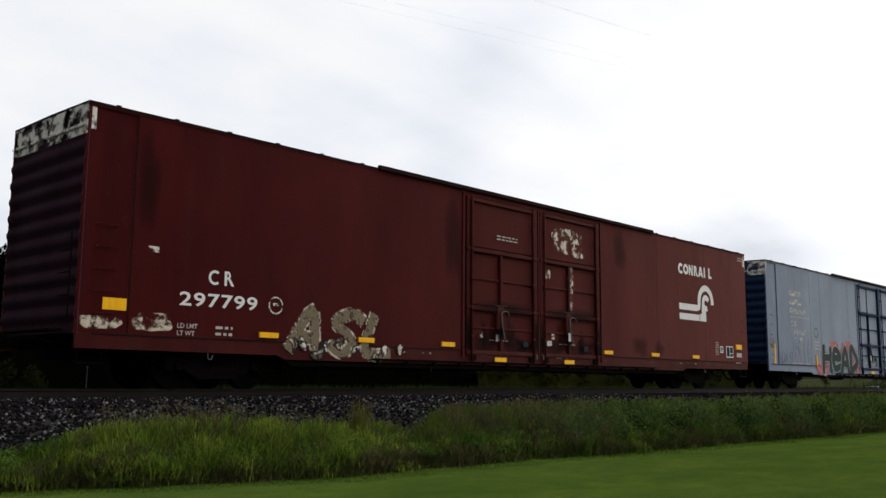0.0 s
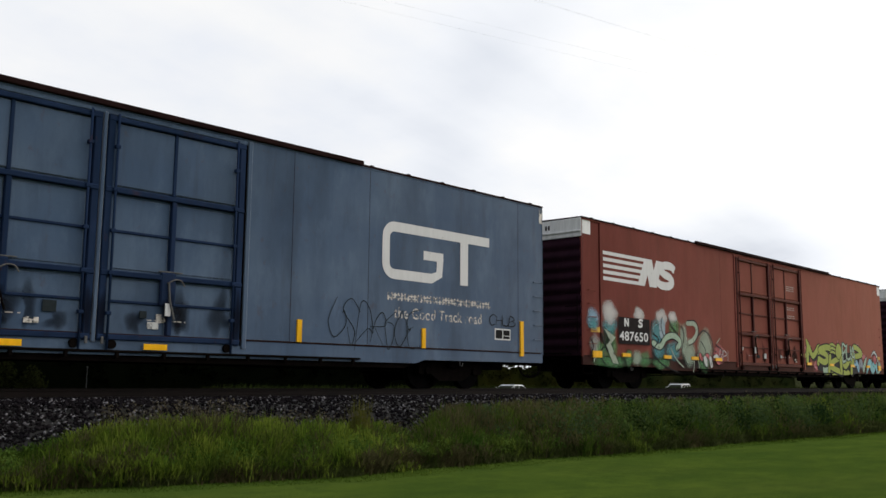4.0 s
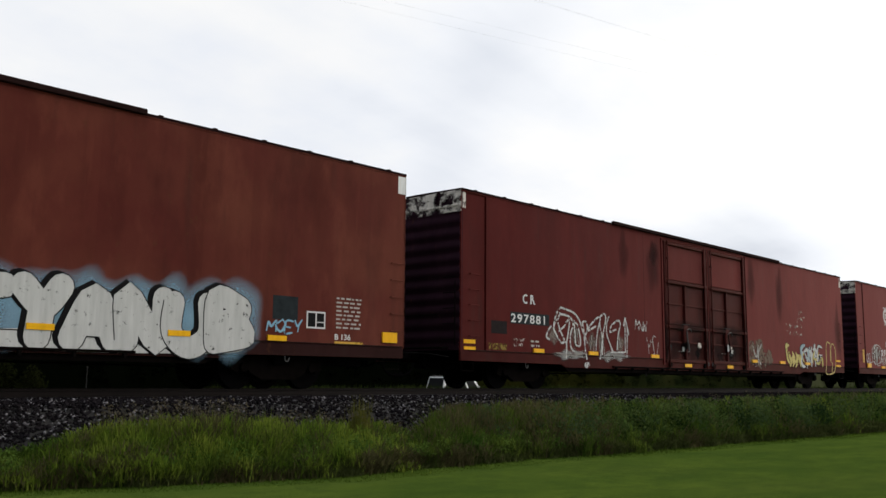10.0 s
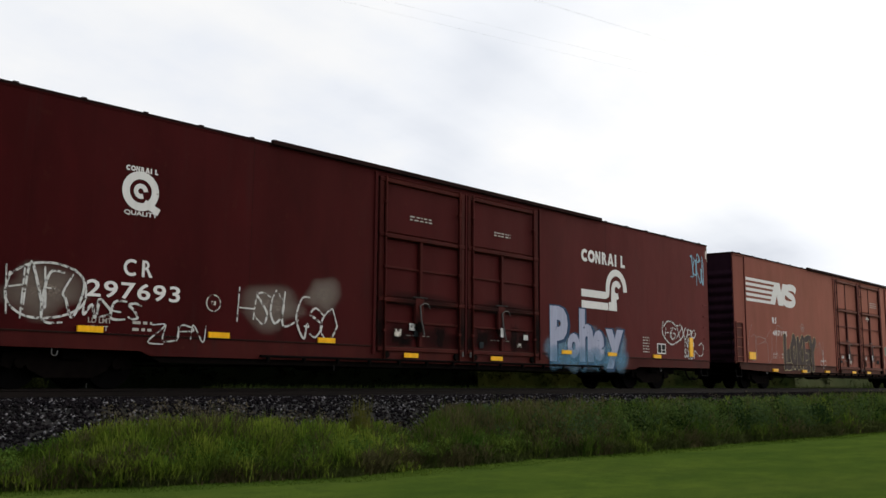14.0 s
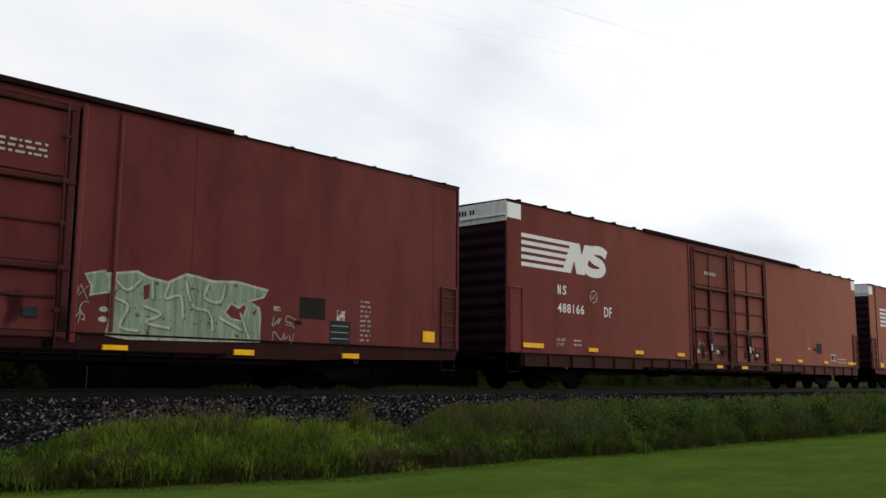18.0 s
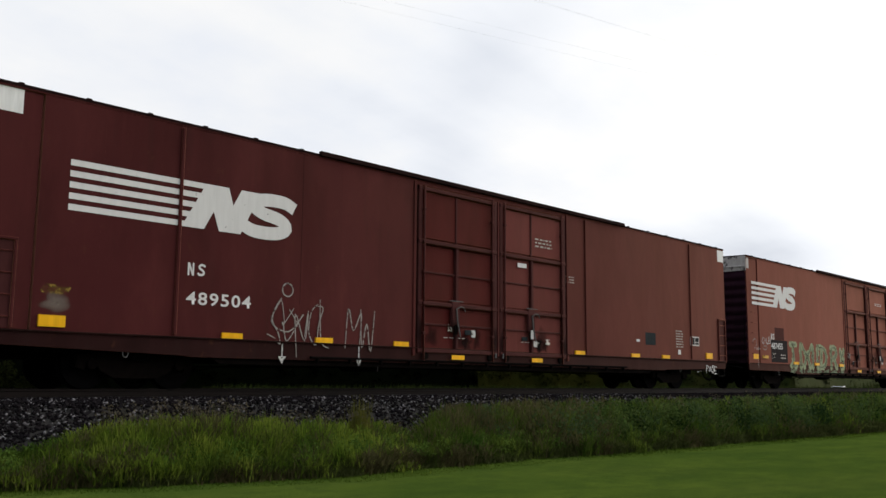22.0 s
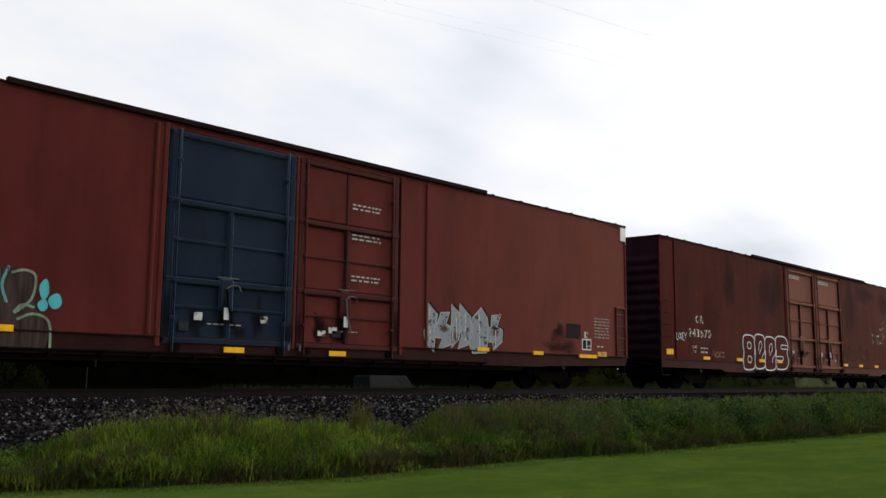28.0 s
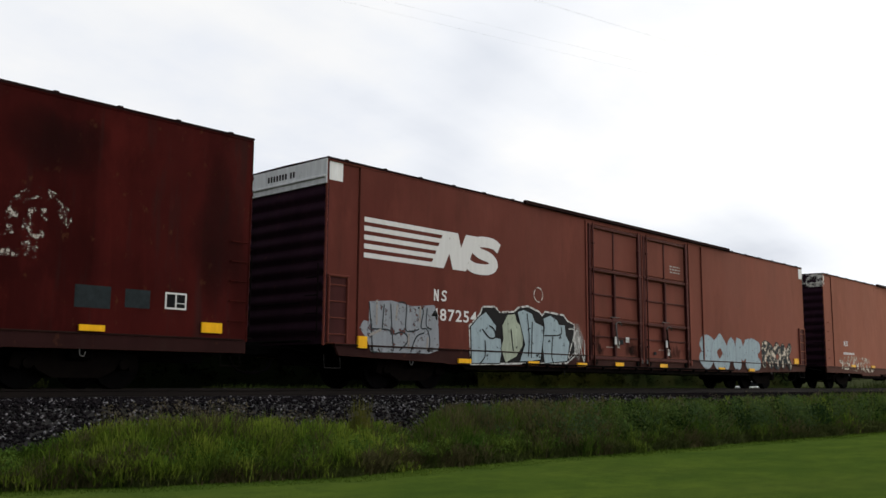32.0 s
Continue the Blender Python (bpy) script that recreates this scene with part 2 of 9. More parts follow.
def worn_paint(name, col, wear=0.35, rough=0.55, scale=7.0, vary=0.07):
    """Lettering and spray paint: opaque with scuffed, missing flecks."""
    m, nt, b, N, L = nodes_of(name)
    co = N("ShaderNodeTexCoord").outputs["Object"]
    n1 = noise_node(nt, co, scale, 7, 0.68)
    n2 = noise_node(nt, co, 9.0, 4, 0.6, (1, 1, 0.12))
    c = mixc(nt, mask(nt, n2, 0.35, 0.7), tuple(v * (1 - 2 * vary) for v in col), tuple(min(1, v * (1 + vary)) for v in col))
    L(c, b.inputs["Base Color"])
    b.inputs["Roughness"].default_value = rough
    b.inputs["Specular IOR Level"].default_value = 0.05
    if wear > 0:
        th = 0.72 - 0.42 * wear
        L(mask(nt, n1, th + 0.06, th - 0.02 - 0.05 * wear), b.inputs["Alpha"])
    return m


def leaf_mat(name, a, b_, c_, rough=0.6, scale=0.6, through_light=0.35, stretch=(1, 1, 1)):
    m, nt, b, N, L = nodes_of(name)
    co = N("ShaderNodeTexCoord").outputs["Object"]
    g = N("ShaderNodeNewGeometry").outputs["Random Per Island"]
    n1 = noise_node(nt, co, scale, 4, 0.6, stretch)
    c = mixc(nt, mask(nt, n1, 0.35, 0.65), a, b_)
    c = mixc(nt, mask(nt, g, 0.35, 1.0, 0.75), c, c_)
    L(c, b.inputs["Base Color"])
    b.inputs["Roughness"].default_value = rough
    b.inputs["Specular IOR Level"].default_value = 0.0
    if through_light:
        tr, mx = N("ShaderNodeBsdfTranslucent"), N("ShaderNodeMixShader")
        L(c, tr.inputs["Color"])
        mx.inputs[0].default_value = through_light
        L(b.outputs[0], mx.inputs[1])
        L(tr.outputs[0], mx.inputs[2])
        L(mx.outputs[0], nt.nodes["Material Output"].inputs["Surface"])
    return m


def soft_spray(name, col, spec=0.3, cover=0.80):
    """Spray paint that thins out towards the rim of its patch."""
    m, nt, b, N, L = nodes_of(name)
    at = N("ShaderNodeAttribute")
    at.attribute_name = "cover"
    co = N("ShaderNodeTexCoord").outputs["Object"]
    n1 = noise_node(nt, co, 30.0, 4, 0.7)
    r = N("ShaderNodeMath")
    r.operation = "MULTIPLY_ADD"
    L(n1, r.inputs[0])
    r.inputs[1].default_value = 0.5
    L(at.outputs["Fac"], r.inputs[2])
    L(mask(nt, r.outputs[0], 0.30, 1.40, cover), b.inputs["Alpha"])
    b.inputs["Base Color"].default_value = (*col, 1)
    b.inputs["Roughness"].default_value = 0.6
    b.inputs["Specular IOR Level"].default_value = spec
    return m


WHITE = worn_paint("white_lettering", (0.62, 0.62, 0.62), 0.12, vary=0.03)
WHITE_WORN = worn_paint("worn_white_lettering", (0.5610, 0.5270, 0.4845), 0.50, scale=8)
STENCIL = worn_paint("small_stencil_paint", (0.3968, 0.3776, 0.3520), 0.2, scale=14)
CREAM = worn_paint("cream_patch", (0.50, 0.44, 0.36), 0.60, scale=4)
SILVER = worn_paint("silver_spray", (0.4960, 0.5040, 0.4960), 0.22)
CHALK = worn_paint("chalk_spray", (0.5184, 0.5256, 0.5184), 0.42, scale=9)
BLACK = worn_paint("black_spray", (0.006, 0.006, 0.007), 0.12)
AQUA = worn_paint("aqua_spray", (0.1950, 0.4200, 0.4500), 0.25)
LBLUE = worn_paint("light_blue_spray", (0.2250, 0.4125, 0.5400), 0.3)
SEAFOAM = worn_paint("pale_green_spray", (0.3150, 0.4200, 0.3150), 0.3)
LIME = worn_paint("lime_spray", (0.300, 0.350, 0.070), 0.10)
PALE_Y = worn_paint("pale_yellow_spray", (0.5248, 0.4330, 0.1574), 0.3)
PINK = worn_paint("pink_spray", (0.4340, 0.1190, 0.1260), 0.4)
YELLOW = worn_paint("yellow_reflector", (0.8075, 0.4250, 0.0127), 0.06, 0.35)
YELLOW_DULL = worn_paint("dull_yellow_reflector", (0.60, 0.36, 0.06), 0.3, 0.45)
END_WHITE = worn_paint("reflective_white_band", (0.72, 0.73, 0.73), 0.10, 0.5, scale=4)
END_DIRTY = worn_paint("dirty_white_band", (0.6290, 0.5950, 0.5525), 0.55, 0.55, scale=3.2)
DARK_PATCH = plain("dark_patch_paint", (0.018, 0.014, 0.0145), 0.8, spec=0.05)
SLATE_PATCH = plain("slate_patch_paint", (0.020, 0.026, 0.029), 0.8, spec=0.05)
# base colours near black, to hold the shade under and between the cars
IRON = plain("shaded_dirty_iron", (0.0026, 0.0024, 0.0026), 0.95, 0.0, 0.4, 5, spec=0.02)
IRON_BROWN = plain("shaded_rusty_brown_iron", (0.0042, 0.0031, 0.0028), 0.95, 0.0, 0.4, 5, spec=0.03)
STEEL = plain("worn_bright_steel", (0.35, 0.34, 0.33), 0.38, 0.9, 0.2, 8)
PALE_IRON = plain("pale_grey_fitting", (0.10, 0.10, 0.10), 0.7, 0.0, 0.3, 8, spec=0.1)
GRIP_PALE = plain("pale_worn_grip", (0.10, 0.095, 0.09), 0.6, 0.0, 0.4, 12, spec=0.2)
WHEEL_IRON = plain("rubbed_wheel_iron", (0.022, 0.021, 0.023), 0.5, 0.6, 0.4, 6)
ROOF_MAT = plain("dirty_roof_sheet", (0.016, 0.0075, 0.0072), 0.9, 0.0, 0.4, 1.5, spec=0.03)
SOFT_WHITE = soft_spray("soft_white_spray", (0.6240, 0.6240, 0.6080))
SOFT_TEAL = soft_spray("soft_teal_spray", (0.0350, 0.2380, 0.2660))
SOFT_GREEN = soft_spray("soft_green_spray", (0.0420, 0.1960, 0.0560))
SOFT_BLUE = soft_spray("soft_blue_spray", (0.2100, 0.3900, 0.5250))
SOFT_PINK = soft_spray("soft_pink_spray", (0.4200, 0.1120, 0.1190))

WHITE_RUBBED = worn_paint("rubbed_off_white_lettering", (0.46, 0.42, 0.38), 0.74, scale=6)
# door frames darker than the panels, with the rails' shadow lines in the colour
DOOR_RAIL = boxcar_paint("grimy_shaded_frame_paint", (0.0440, 0.0126, 0.0126), (0.0560, 0.0172, 0.0156), 0.3, 160.0, 0.6, 0.6, dust=0.35)
DOOR_DARK = boxcar_paint("grimy_maroon_door_paint", (0.0400, 0.0060, 0.0056), (0.0540, 0.0096, 0.0072), 0.3, 165.0, 0.6, 0.6, dust=0.12)
# sill paints, several times darker than most car sides
SILL_MAT = boxcar_paint("dark_sill_paint", (0.0120, 0.0050, 0.0043), (0.0200, 0.0077, 0.0057), 0.4, 170.0, 0.65, 0.6, dust=0.12)
DARK_SILL = boxcar_paint("dark_sill_brown", (0.0170, 0.0056, 0.0054), (0.0250, 0.0086, 0.0078), 0.4, 175.0, 0.65, 0.5, dust=0.30)
STEP_IRON = plain("dull_step_iron", (0.014, 0.013, 0.013), 0.8, 0.0, 0.3, 8, spec=0.1)
SOFT_DUST = soft_spray("soft_dusty_spray", (0.15, 0.12, 0.10))
FAINT_CHALK = worn_paint("faint_chalk", (0.27, 0.25, 0.235), 0.34, scale=11)
SEAFOAM_FADED = worn_paint("faded_pale_green_spray", (0.2735, 0.3145, 0.1834), 0.36, scale=4.0, vary=0.16)
SAGE_DARK = worn_paint("dull_sage_spray", (0.1365, 0.1750, 0.1062), 0.42, scale=4.0, vary=0.18)
SEA_GREY = worn_paint("grey_green_spray", (0.20, 0.26, 0.195), 0.26, scale=5.0, vary=0.2)
TAN_RUBBED = worn_paint("rubbed_tan_spray", (0.125, 0.085, 0.060), 0.45, scale=3.0, vary=0.2)
TAN_LINE = worn_paint("tan_spray_line", (0.3300, 0.2625, 0.1800), 0.35, scale=6.0)
PALE_SAGE = worn_paint("pale_sage_spray", (0.33, 0.38, 0.30), 0.25, scale=5.0, vary=0.15)
PLUM_BLACK = worn_paint("plum_black_spray", (0.034, 0.019, 0.017), 0.0, vary=0.25)
DULL_LEMON = worn_paint("dull_yellow_spray_line", (0.42, 0.36, 0.20), 0.30)
SOFT_CHALK = soft_spray("soft_chalk_spray", (0.30, 0.31, 0.30))
SOFT_SOOT = soft_spray("thin_soot", (0.010, 0.005, 0.005), 0.02, 0.42)
SOFT_GRIME = soft_spray("soft_black_grease", (0.004, 0.003, 0.003), 0.02, 0.58)
SOFT_AZURE = soft_spray("soft_azure_spray", (0.06, 0.20, 0.33), 0.2, 0.6)
SOFT_DEEP = soft_spray("soft_deep_blue_spray", (0.10, 0.22, 0.33))
SILVER_GREY = worn_paint("silver_grey_spray", (0.34, 0.35, 0.36), 0.22, scale=5)
GREY_BLUE = worn_paint("grey_blue_spray", (0.23, 0.25, 0.28), 0.34, scale=4)
ICE = worn_paint("ice_blue_spray", (0.28, 0.36, 0.40), 0.25, scale=5)
LEMON = worn_paint("pale_lemon_spray", (0.58, 0.54, 0.22), 0.25)
CYAN_DULL = worn_paint("dull_cyan_spray", (0.12, 0.27, 0.28), 0.25)
CYAN = worn_paint("cyan_spray", (0.08, 0.42, 0.46), 0.15)
SOFT_RUST = soft_spray("soft_rusty_spray", (0.0850, 0.0260, 0.0170), 0.02)
FADED_Y = worn_paint("rubbed_yellow_paint", (0.20, 0.13, 0.03), 0.55, scale=6)
SOFT_NIGHT = soft_spray("soft_black_spray", (0.008, 0.008, 0.009), 0.05, 0.72)
SOFT_MINT = soft_spray("soft_mint_spray", (0.30, 0.38, 0.29), 0.2, 0.85)
NAVY = worn_paint("navy_spray", (0.012, 0.04, 0.09), 0.15)
PERIWINKLE = worn_paint("periwinkle_spray", (0.3120, 0.3375, 0.4536), 0.15, scale=5)

# ------------------------------------------------------------ painted marks
GLYPHS = {
    "A": "00 39 60|13 53", "B": "00 09 48 57 45 04|45 63 51 00", "C": "68 39 16 13 30 61", "D": "00 09 47 64 42 00",
    "E": "69 09 00 60|04 44", "G": "68 39 06 03 30 52 54 34", "H": "00 09|60 69|05 65", "I": "30 39", "K": "00 09|69 04 60",
    "L": "09 00 60", "M": "00 09 34 69 60", "N": "00 09 60 69", "O": "39 06 03 30 63 66 39", "P": "00 09 58 66 05",
    "R": "00 09 58 66 05|25 60", "S": "68 39 07 35 52 30 02", "T": "09 69|39 30", "U": "09 02 30 62 69",
    "W": "09 10 36 50 69", "X": "00 69|09 60", "Y": "09 35 69|35 30", "Z": "09 69 00 60"}


def glyph(ch, x, z, w, h, rng, wobble=0.05, slant=0.0, per=5):
    res = []
    for s in GLYPHS[ch].split("|"):
        pts = []
        for p in s.split():
            u, v = int(p[0]) / 6, int(p[1]) / 9
            u += rng.uniform(-wobble, wobble) + slant * (v - 0.5)
            v += rng.uniform(-wobble, wobble)
            pts.append((x + u * w, z + v * h))
        res.append(smooth_path(pts, per))
    return res


def bubble_letters(car, word, x0, x1, z0, z1, fill, line, seed, fat=0.30, slant=0.0, rim=0.035, cloud=None, layer=0, label="bubble-letter graffiti"):
    """Fat letters: a line colour under a slightly narrower fill."""
    rng = random.Random(seed)
    n = len(word)
    step = (x1 - x0) / n
    w, h = step * 0.72, (z1 - z0)
    fw = fat * step
    y = -0.006 - 0.004 * layer
    if cloud is not None:
        part("graffiti_cloud", ragged_patch(x0 - 0.15, x1 + 0.15, z0 + 0.1 * h, z1, seed + 5, y + 0.0015, 0.10), cloud, car, "soft spray cloud behind graffiti")
    for k, ch in enumerate(word):
        outer, inner, shine = MB(), MB(), MB()
        hh = h * rng.uniform(0.86, 1.0) - fw
        for j, path in enumerate(glyph(ch, x0 + k * step + 0.14 * step, z0 + fw / 2 + rng.uniform(0, 0.06) * h, w, hh, rng, 0.05, slant)):
            d = 0.0016 * (k * 3 + j) / n
            outer.ribbon(path, fw + 2 * rim, y - d)
            inner.ribbon(path, fw, y - 0.004 - d)
            cut = path[: max(3, len(path) // 3)]
            shine.ribbon([(p[0] + fw * 0.22, p[1] + fw * 0.18) for p in cut], fw * 0.12, y - 0.0075 - d, taper=True)
        let = part("graffiti_letter", outer, line, car, label)
        part("letter_fill", inner, fill, let)
        if cloud is not None:
            part("letter_shine", shine, WHITE, let)


def tag_strokes(car, word, x0, x1, z0, z1, mat, seed, width=0.035, slant=0.15, layer=3, wobble=0.10, label="hand-drawn graffiti tag"):
    rng = random.Random(seed)
    n = len(word)
    step = (x1 - x0) / n
    mb = MB()
    for k, ch in enumerate(word):
        for j, path in enumerate(glyph(ch, x0 + k * step, z0 + rng.uniform(0, 0.1) * (z1 - z0), step * 0.95, (z1 - z0) * rng.uniform(0.75, 0.95), rng, wobble, slant)):
            mb.ribbon(path, width, -0.006 - 0.004 * layer - 0.0013 * (3 * k + j) / n, taper=True)
    tagged(part("graffiti_tag", mb, mat, car, label), kind="stuff")


def wild_shapes(car, x0, x1, z0, z1, fills, line, seed, count=16, size=0.5, layer=0, label="interlocking coloured graffiti", fat=1.0):
    """Interlocking blades and swirls in several colours, each with a dark rim."""
    rng = random.Random(seed)
    rims = MB()
    meshes = [MB() for _ in fills]
    y = -0.006 - 0.004 * layer
    for k in range(count):
        cx = x0 + (x1 - x0) * (k + rng.uniform(0.1, 0.9)) / count
        cz = rng.uniform(z0 + 0.25 * (z1 - z0), z1 - 0.25 * (z1 - z0))
        a = rng.uniform(-1.3, 1.3) + math.pi / 2
        ln = size * rng.uniform(0.7, 1.3) * (z1 - z0)
        bend = rng.uniform(-0.5, 0.5) * ln
        p0 = (cx - math.cos(a) * ln / 2, cz - math.sin(a) * ln / 2)
        p2 = (cx + math.cos(a) * ln / 2, cz + math.sin(a) * ln / 2)
        p1 = (cx - math.sin(a) * bend, cz + math.cos(a) * bend)
        path = [(min(max(p[0], x0), x1), min(max(p[1], z0), z1)) for p in smooth_path([p0, p1, p2], 7)]
        w = fat * (z1 - z0) * rng.uniform(0.13, 0.28)
        d = 0.0030 * k / count
        rims.ribbon([(path[0][0] * 1.08 - path[1][0] * 0.08, path[0][1])] + path[1:], w * 1.15 + 0.07, y - d, taper="sharp")
        meshes[k % len(fills)].ribbon(path, w * 1.15, y - 0.0040 - d, taper="sharp")
    tagged(part("graffiti_outline", rims, line, car, "dark graffiti outlines"), kind="stuff")
    for mb, mt in zip(meshes, fills):
        tagged(part("graffiti_fill", mb, mt, car, label), kind="stuff")


def ragged_patch(x0, x1, z0, z1, seed, y=-0.004, rough=0.08, n=44):
    """A rounded patch of paint with an uneven edge."""
    rng = random.Random(seed)
    ph = [rng.uniform(0, 6.28) for _ in range(6)]
    pts = []
    for k in range(n):
        t = 2 * math.pi * k / n
        r = 1 + rough * sum(math.sin((j + 2) * t + ph[j]) / (1 + 0.4 * j) for j in range(6))
        c, s = math.cos(t), math.sin(t)
        q = 1 / max(abs(c) ** 4 + abs(s) ** 4, 1e-6) ** 0.25
        pts.append(((x0 + x1) / 2 + c * q * r * (x1 - x0) / 2 * 0.93, (z0 + z1) / 2 + s * q * r * (z1 - z0) / 2 * 0.93))
    c0 = ((x0 + x1) / 2, (z0 + z1) / 2)
    mb = MB()
    return mb.add([(c0[0], y, c0[1])] + [(p[0], y, p[1]) for p in pts], [(0, 1 + k, 1 + (k + 1) % n) for k in range(n)])


def bars(car, x0, x1, z0, z1, rows, mat, seed, name="stencil_text", y=-0.005):
    """Small stencilled lines too small to read."""
    rng = random.Random(seed)
    mb = MB()
    step = (z1 - z0) / rows
    for r in range(rows):
        z = z1 - (r + 0.75) * step
        x = x0
        while x < x1 - 0.02:
            w = min(rng.uniform(0.06, 0.22), x1 - x)
            mb.rect(x, x + w * 0.85, z, z + step * 0.42, y)
            x += w + rng.uniform(0.01, 0.05)
    return tagged(part(name, mb, mat, car, "small unreadable stencilled lines"), kind="stuff")


def lettering(car, text, x0, x1, z0, z1, mat, name="road_number", y=-0.006, bold=0.016, space=1.0, label="painted lettering"):
    cu = bpy.data.curves.new(name, "FONT")
    cu.body, cu.size, cu.offset, cu.space_character, cu.resolution_u = text, 1.0, bold, space, 3
    tmp = new("tmp", cu)
    dg = bpy.context.evaluated_depsgraph_get()
    me = bpy.data.meshes.new_from_object(tmp.evaluated_get(dg))
    bpy.data.objects.remove(tmp)
    bpy.data.curves.remove(cu)
    co = np.empty(len(me.vertices) * 3)
    me.vertices.foreach_get("co", co)
    co = co.reshape(-1, 3)
    lo, hi = co.min(0), co.max(0)
    res = np.empty_like(co)
    res[:, 0] = x0 + (co[:, 0] - lo[0]) / (hi[0] - lo[0]) * (x1 - x0)
    res[:, 2] = z0 + (co[:, 1] - lo[1]) / (hi[1] - lo[1]) * (z1 - z0)
    res[:, 1] = y
    me.vertices.foreach_set("co", res.ravel())
    me.materials.clear()
    me.update()
    return part(name, me, mat, car, label)


def zigzag_block(mb, x, z, w, h, y):
    q = ((0, 0), (0.27, 0), (0.386, 0.413), (0.46, 0), (0.74, 0), (1.0, 1), (0.74, 1), (0.634, 0.622), (0.57, 1), (0.28, 1))
    mb.flat([(x + a * w, z + b * h) for a, b in q], y)


def upright_block(mb, x, z, w, h, y):
    for k, q in enumerate((((0, 0), (0.27, 0), (0.27, 1), (0, 1)), ((0, 1), (0.30, 1), (1, 0), (0.70, 0)), ((0.73, 0), (1, 0), (1, 1), (0.73, 1)))):
        mb.flat([(x + a * w, z + b * h) for a, b in q], y - 0.0006 * k)


def curl_block(mb, x, z, w, h, t, y):
    pts = [(1.0, 0.76), (0.80, 0.88), (0.42, 0.87), (0.22, 0.72), (0.40, 0.56), (0.72, 0.46), (0.86, 0.28), (0.66, 0.13), (0.26, 0.12), (0.03, 0.24)]
    mb.ribbon(smooth_path([(x + a * w, z + b * h) for a, b in pts], 4), t, y)


def striped_mark(car, x0, x1, z0, z1, mat):
    """Five stripes running into two slanted blocks."""
    w, h = x1 - x0, z1 - z0
    mb = MB()
    p = h / 4.55
    stripes = []
    for k in range(5):
        z = z0 + k * p
        f0, f1 = (z - z0) / h, min(1.0, (z - z0 + 0.55 * p) / h)
        stripes.append((z, [(x0, z), (x0 + w * (0.472 + 0.105 * f0), z), (x0 + w * (0.472 + 0.105 * f1), z + 0.55 * p), (x0, z + 0.55 * p)]))
    zigzag_block(mb, x0 + 0.445 * w, z0, 0.360 * w, h, -0.007)
    em = part("striped_emblem", mb, mat, car, "white striped company emblem")
    mb = MB()
    curl_block(mb, x0 + 0.708 * w, z0, 0.272 * w, h, 0.30 * h, -0.010)
    part("curved_block", mb, mat, em)
    for z, q in stripes:
        part("stripe", MB().flat(q, -0.005), mat, em)


def wheel_mark(car, x0, z0, mat, s=1.0):
    """Two bars running into a half wheel with a hub."""
    mb = MB()
    mb.rect(x0, x0 + 1.44 * s, z0, z0 + 0.22 * s, -0.005)
    mb.rect(x0, x0 + 1.30 * s, z0 + 0.34 * s, z0 + 0.56 * s, -0.005)
    cx, cz = x0 + 1.92 * s, z0 + 0.66 * s
    mb.ribbon([(x0 + 1.28 * s, z0 + 0.45 * s), (x0 + 1.40 * s, z0 + 0.48 * s)] + arc(cx, cz, 0.50 * s, 184, -4, 22, 1.08), 0.21 * s, -0.007)
    mb.rect(x0 + 1.475 * s, x0 + 1.93 * s, z0, z0 + 0.26 * s, -0.0062)
    mb.flat([(x0 + 1.60 * s, z0 + 0.2 * s), (x0 + 1.90 * s, z0 + 0.2 * s), (x0 + 1.93 * s, z0 + 0.50 * s), (x0 + 1.62 * s, z0 + 0.60 * s)], -0.0075)
    mb.ribbon(arc(cx, cz, 0.20 * s, 300, 25, 16), 0.19 * s, -0.0085)
    part("wheel_emblem", mb, mat, car, "white half-wheel company emblem")


def block_word(car, x0, x1, z0, z1, mat, n, name="company_name"):
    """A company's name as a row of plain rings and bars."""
    mb = MB()
    step = (x1 - x0) / n
    h = z1 - z0
    for k in range(n):
        x = x0 + k * step
        if k in (0, 1):
            mb.ribbon(arc(x + step * 0.44, (z0 + z1) / 2, h * 0.37, 45 if k == 0 else 0, 315 if k == 0 else 360, 14), h * 0.27, -0.006)
        elif k % 5 == 2:
            upright_block(mb, x + 0.06 * step, z0, 0.80 * step, h, -0.006)
        elif k % 5 == 3:
            mb.rect(x + 0.10 * step, x + 0.38 * step, z0, z1, -0.006)
            mb.ribbon(arc(x + 0.38 * step, z0 + 0.70 * h, 0.19 * h, 90, -90, 8), 0.20 * h, -0.0075)
            mb.flat([(x + 0.40 * step, z0 + 0.48 * h), (x + 0.62 * step, z0 + 0.48 * h), (x + 0.92 * step, z0), (x + 0.64 * step, z0)], -0.0085)
        elif k % 5 == 4:
            mb.flat([(x, z0), (x + 0.26 * step, z0), (x + 0.64 * step, z1), (x + 0.36 * step, z1)], -0.006)
            mb.flat([(x + 0.74 * step, z0), (x + step, z0), (x + 0.66 * step, z1), (x + 0.40 * step, z1)], -0.0072)
            mb.rect(x + 0.30 * step, x + 0.72 * step, z0 + 0.16 * h, z0 + 0.36 * h, -0.0084)
        else:
            mb.rect(x + 0.18 * step, x + 0.46 * step, z0, z1, -0.006)
            if k % 5 == 1:
                mb.rect(x + 0.46 * step, x + 0.86 * step, z0, z0 + 0.24 * h, -0.006)
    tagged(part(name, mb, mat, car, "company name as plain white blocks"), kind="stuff")


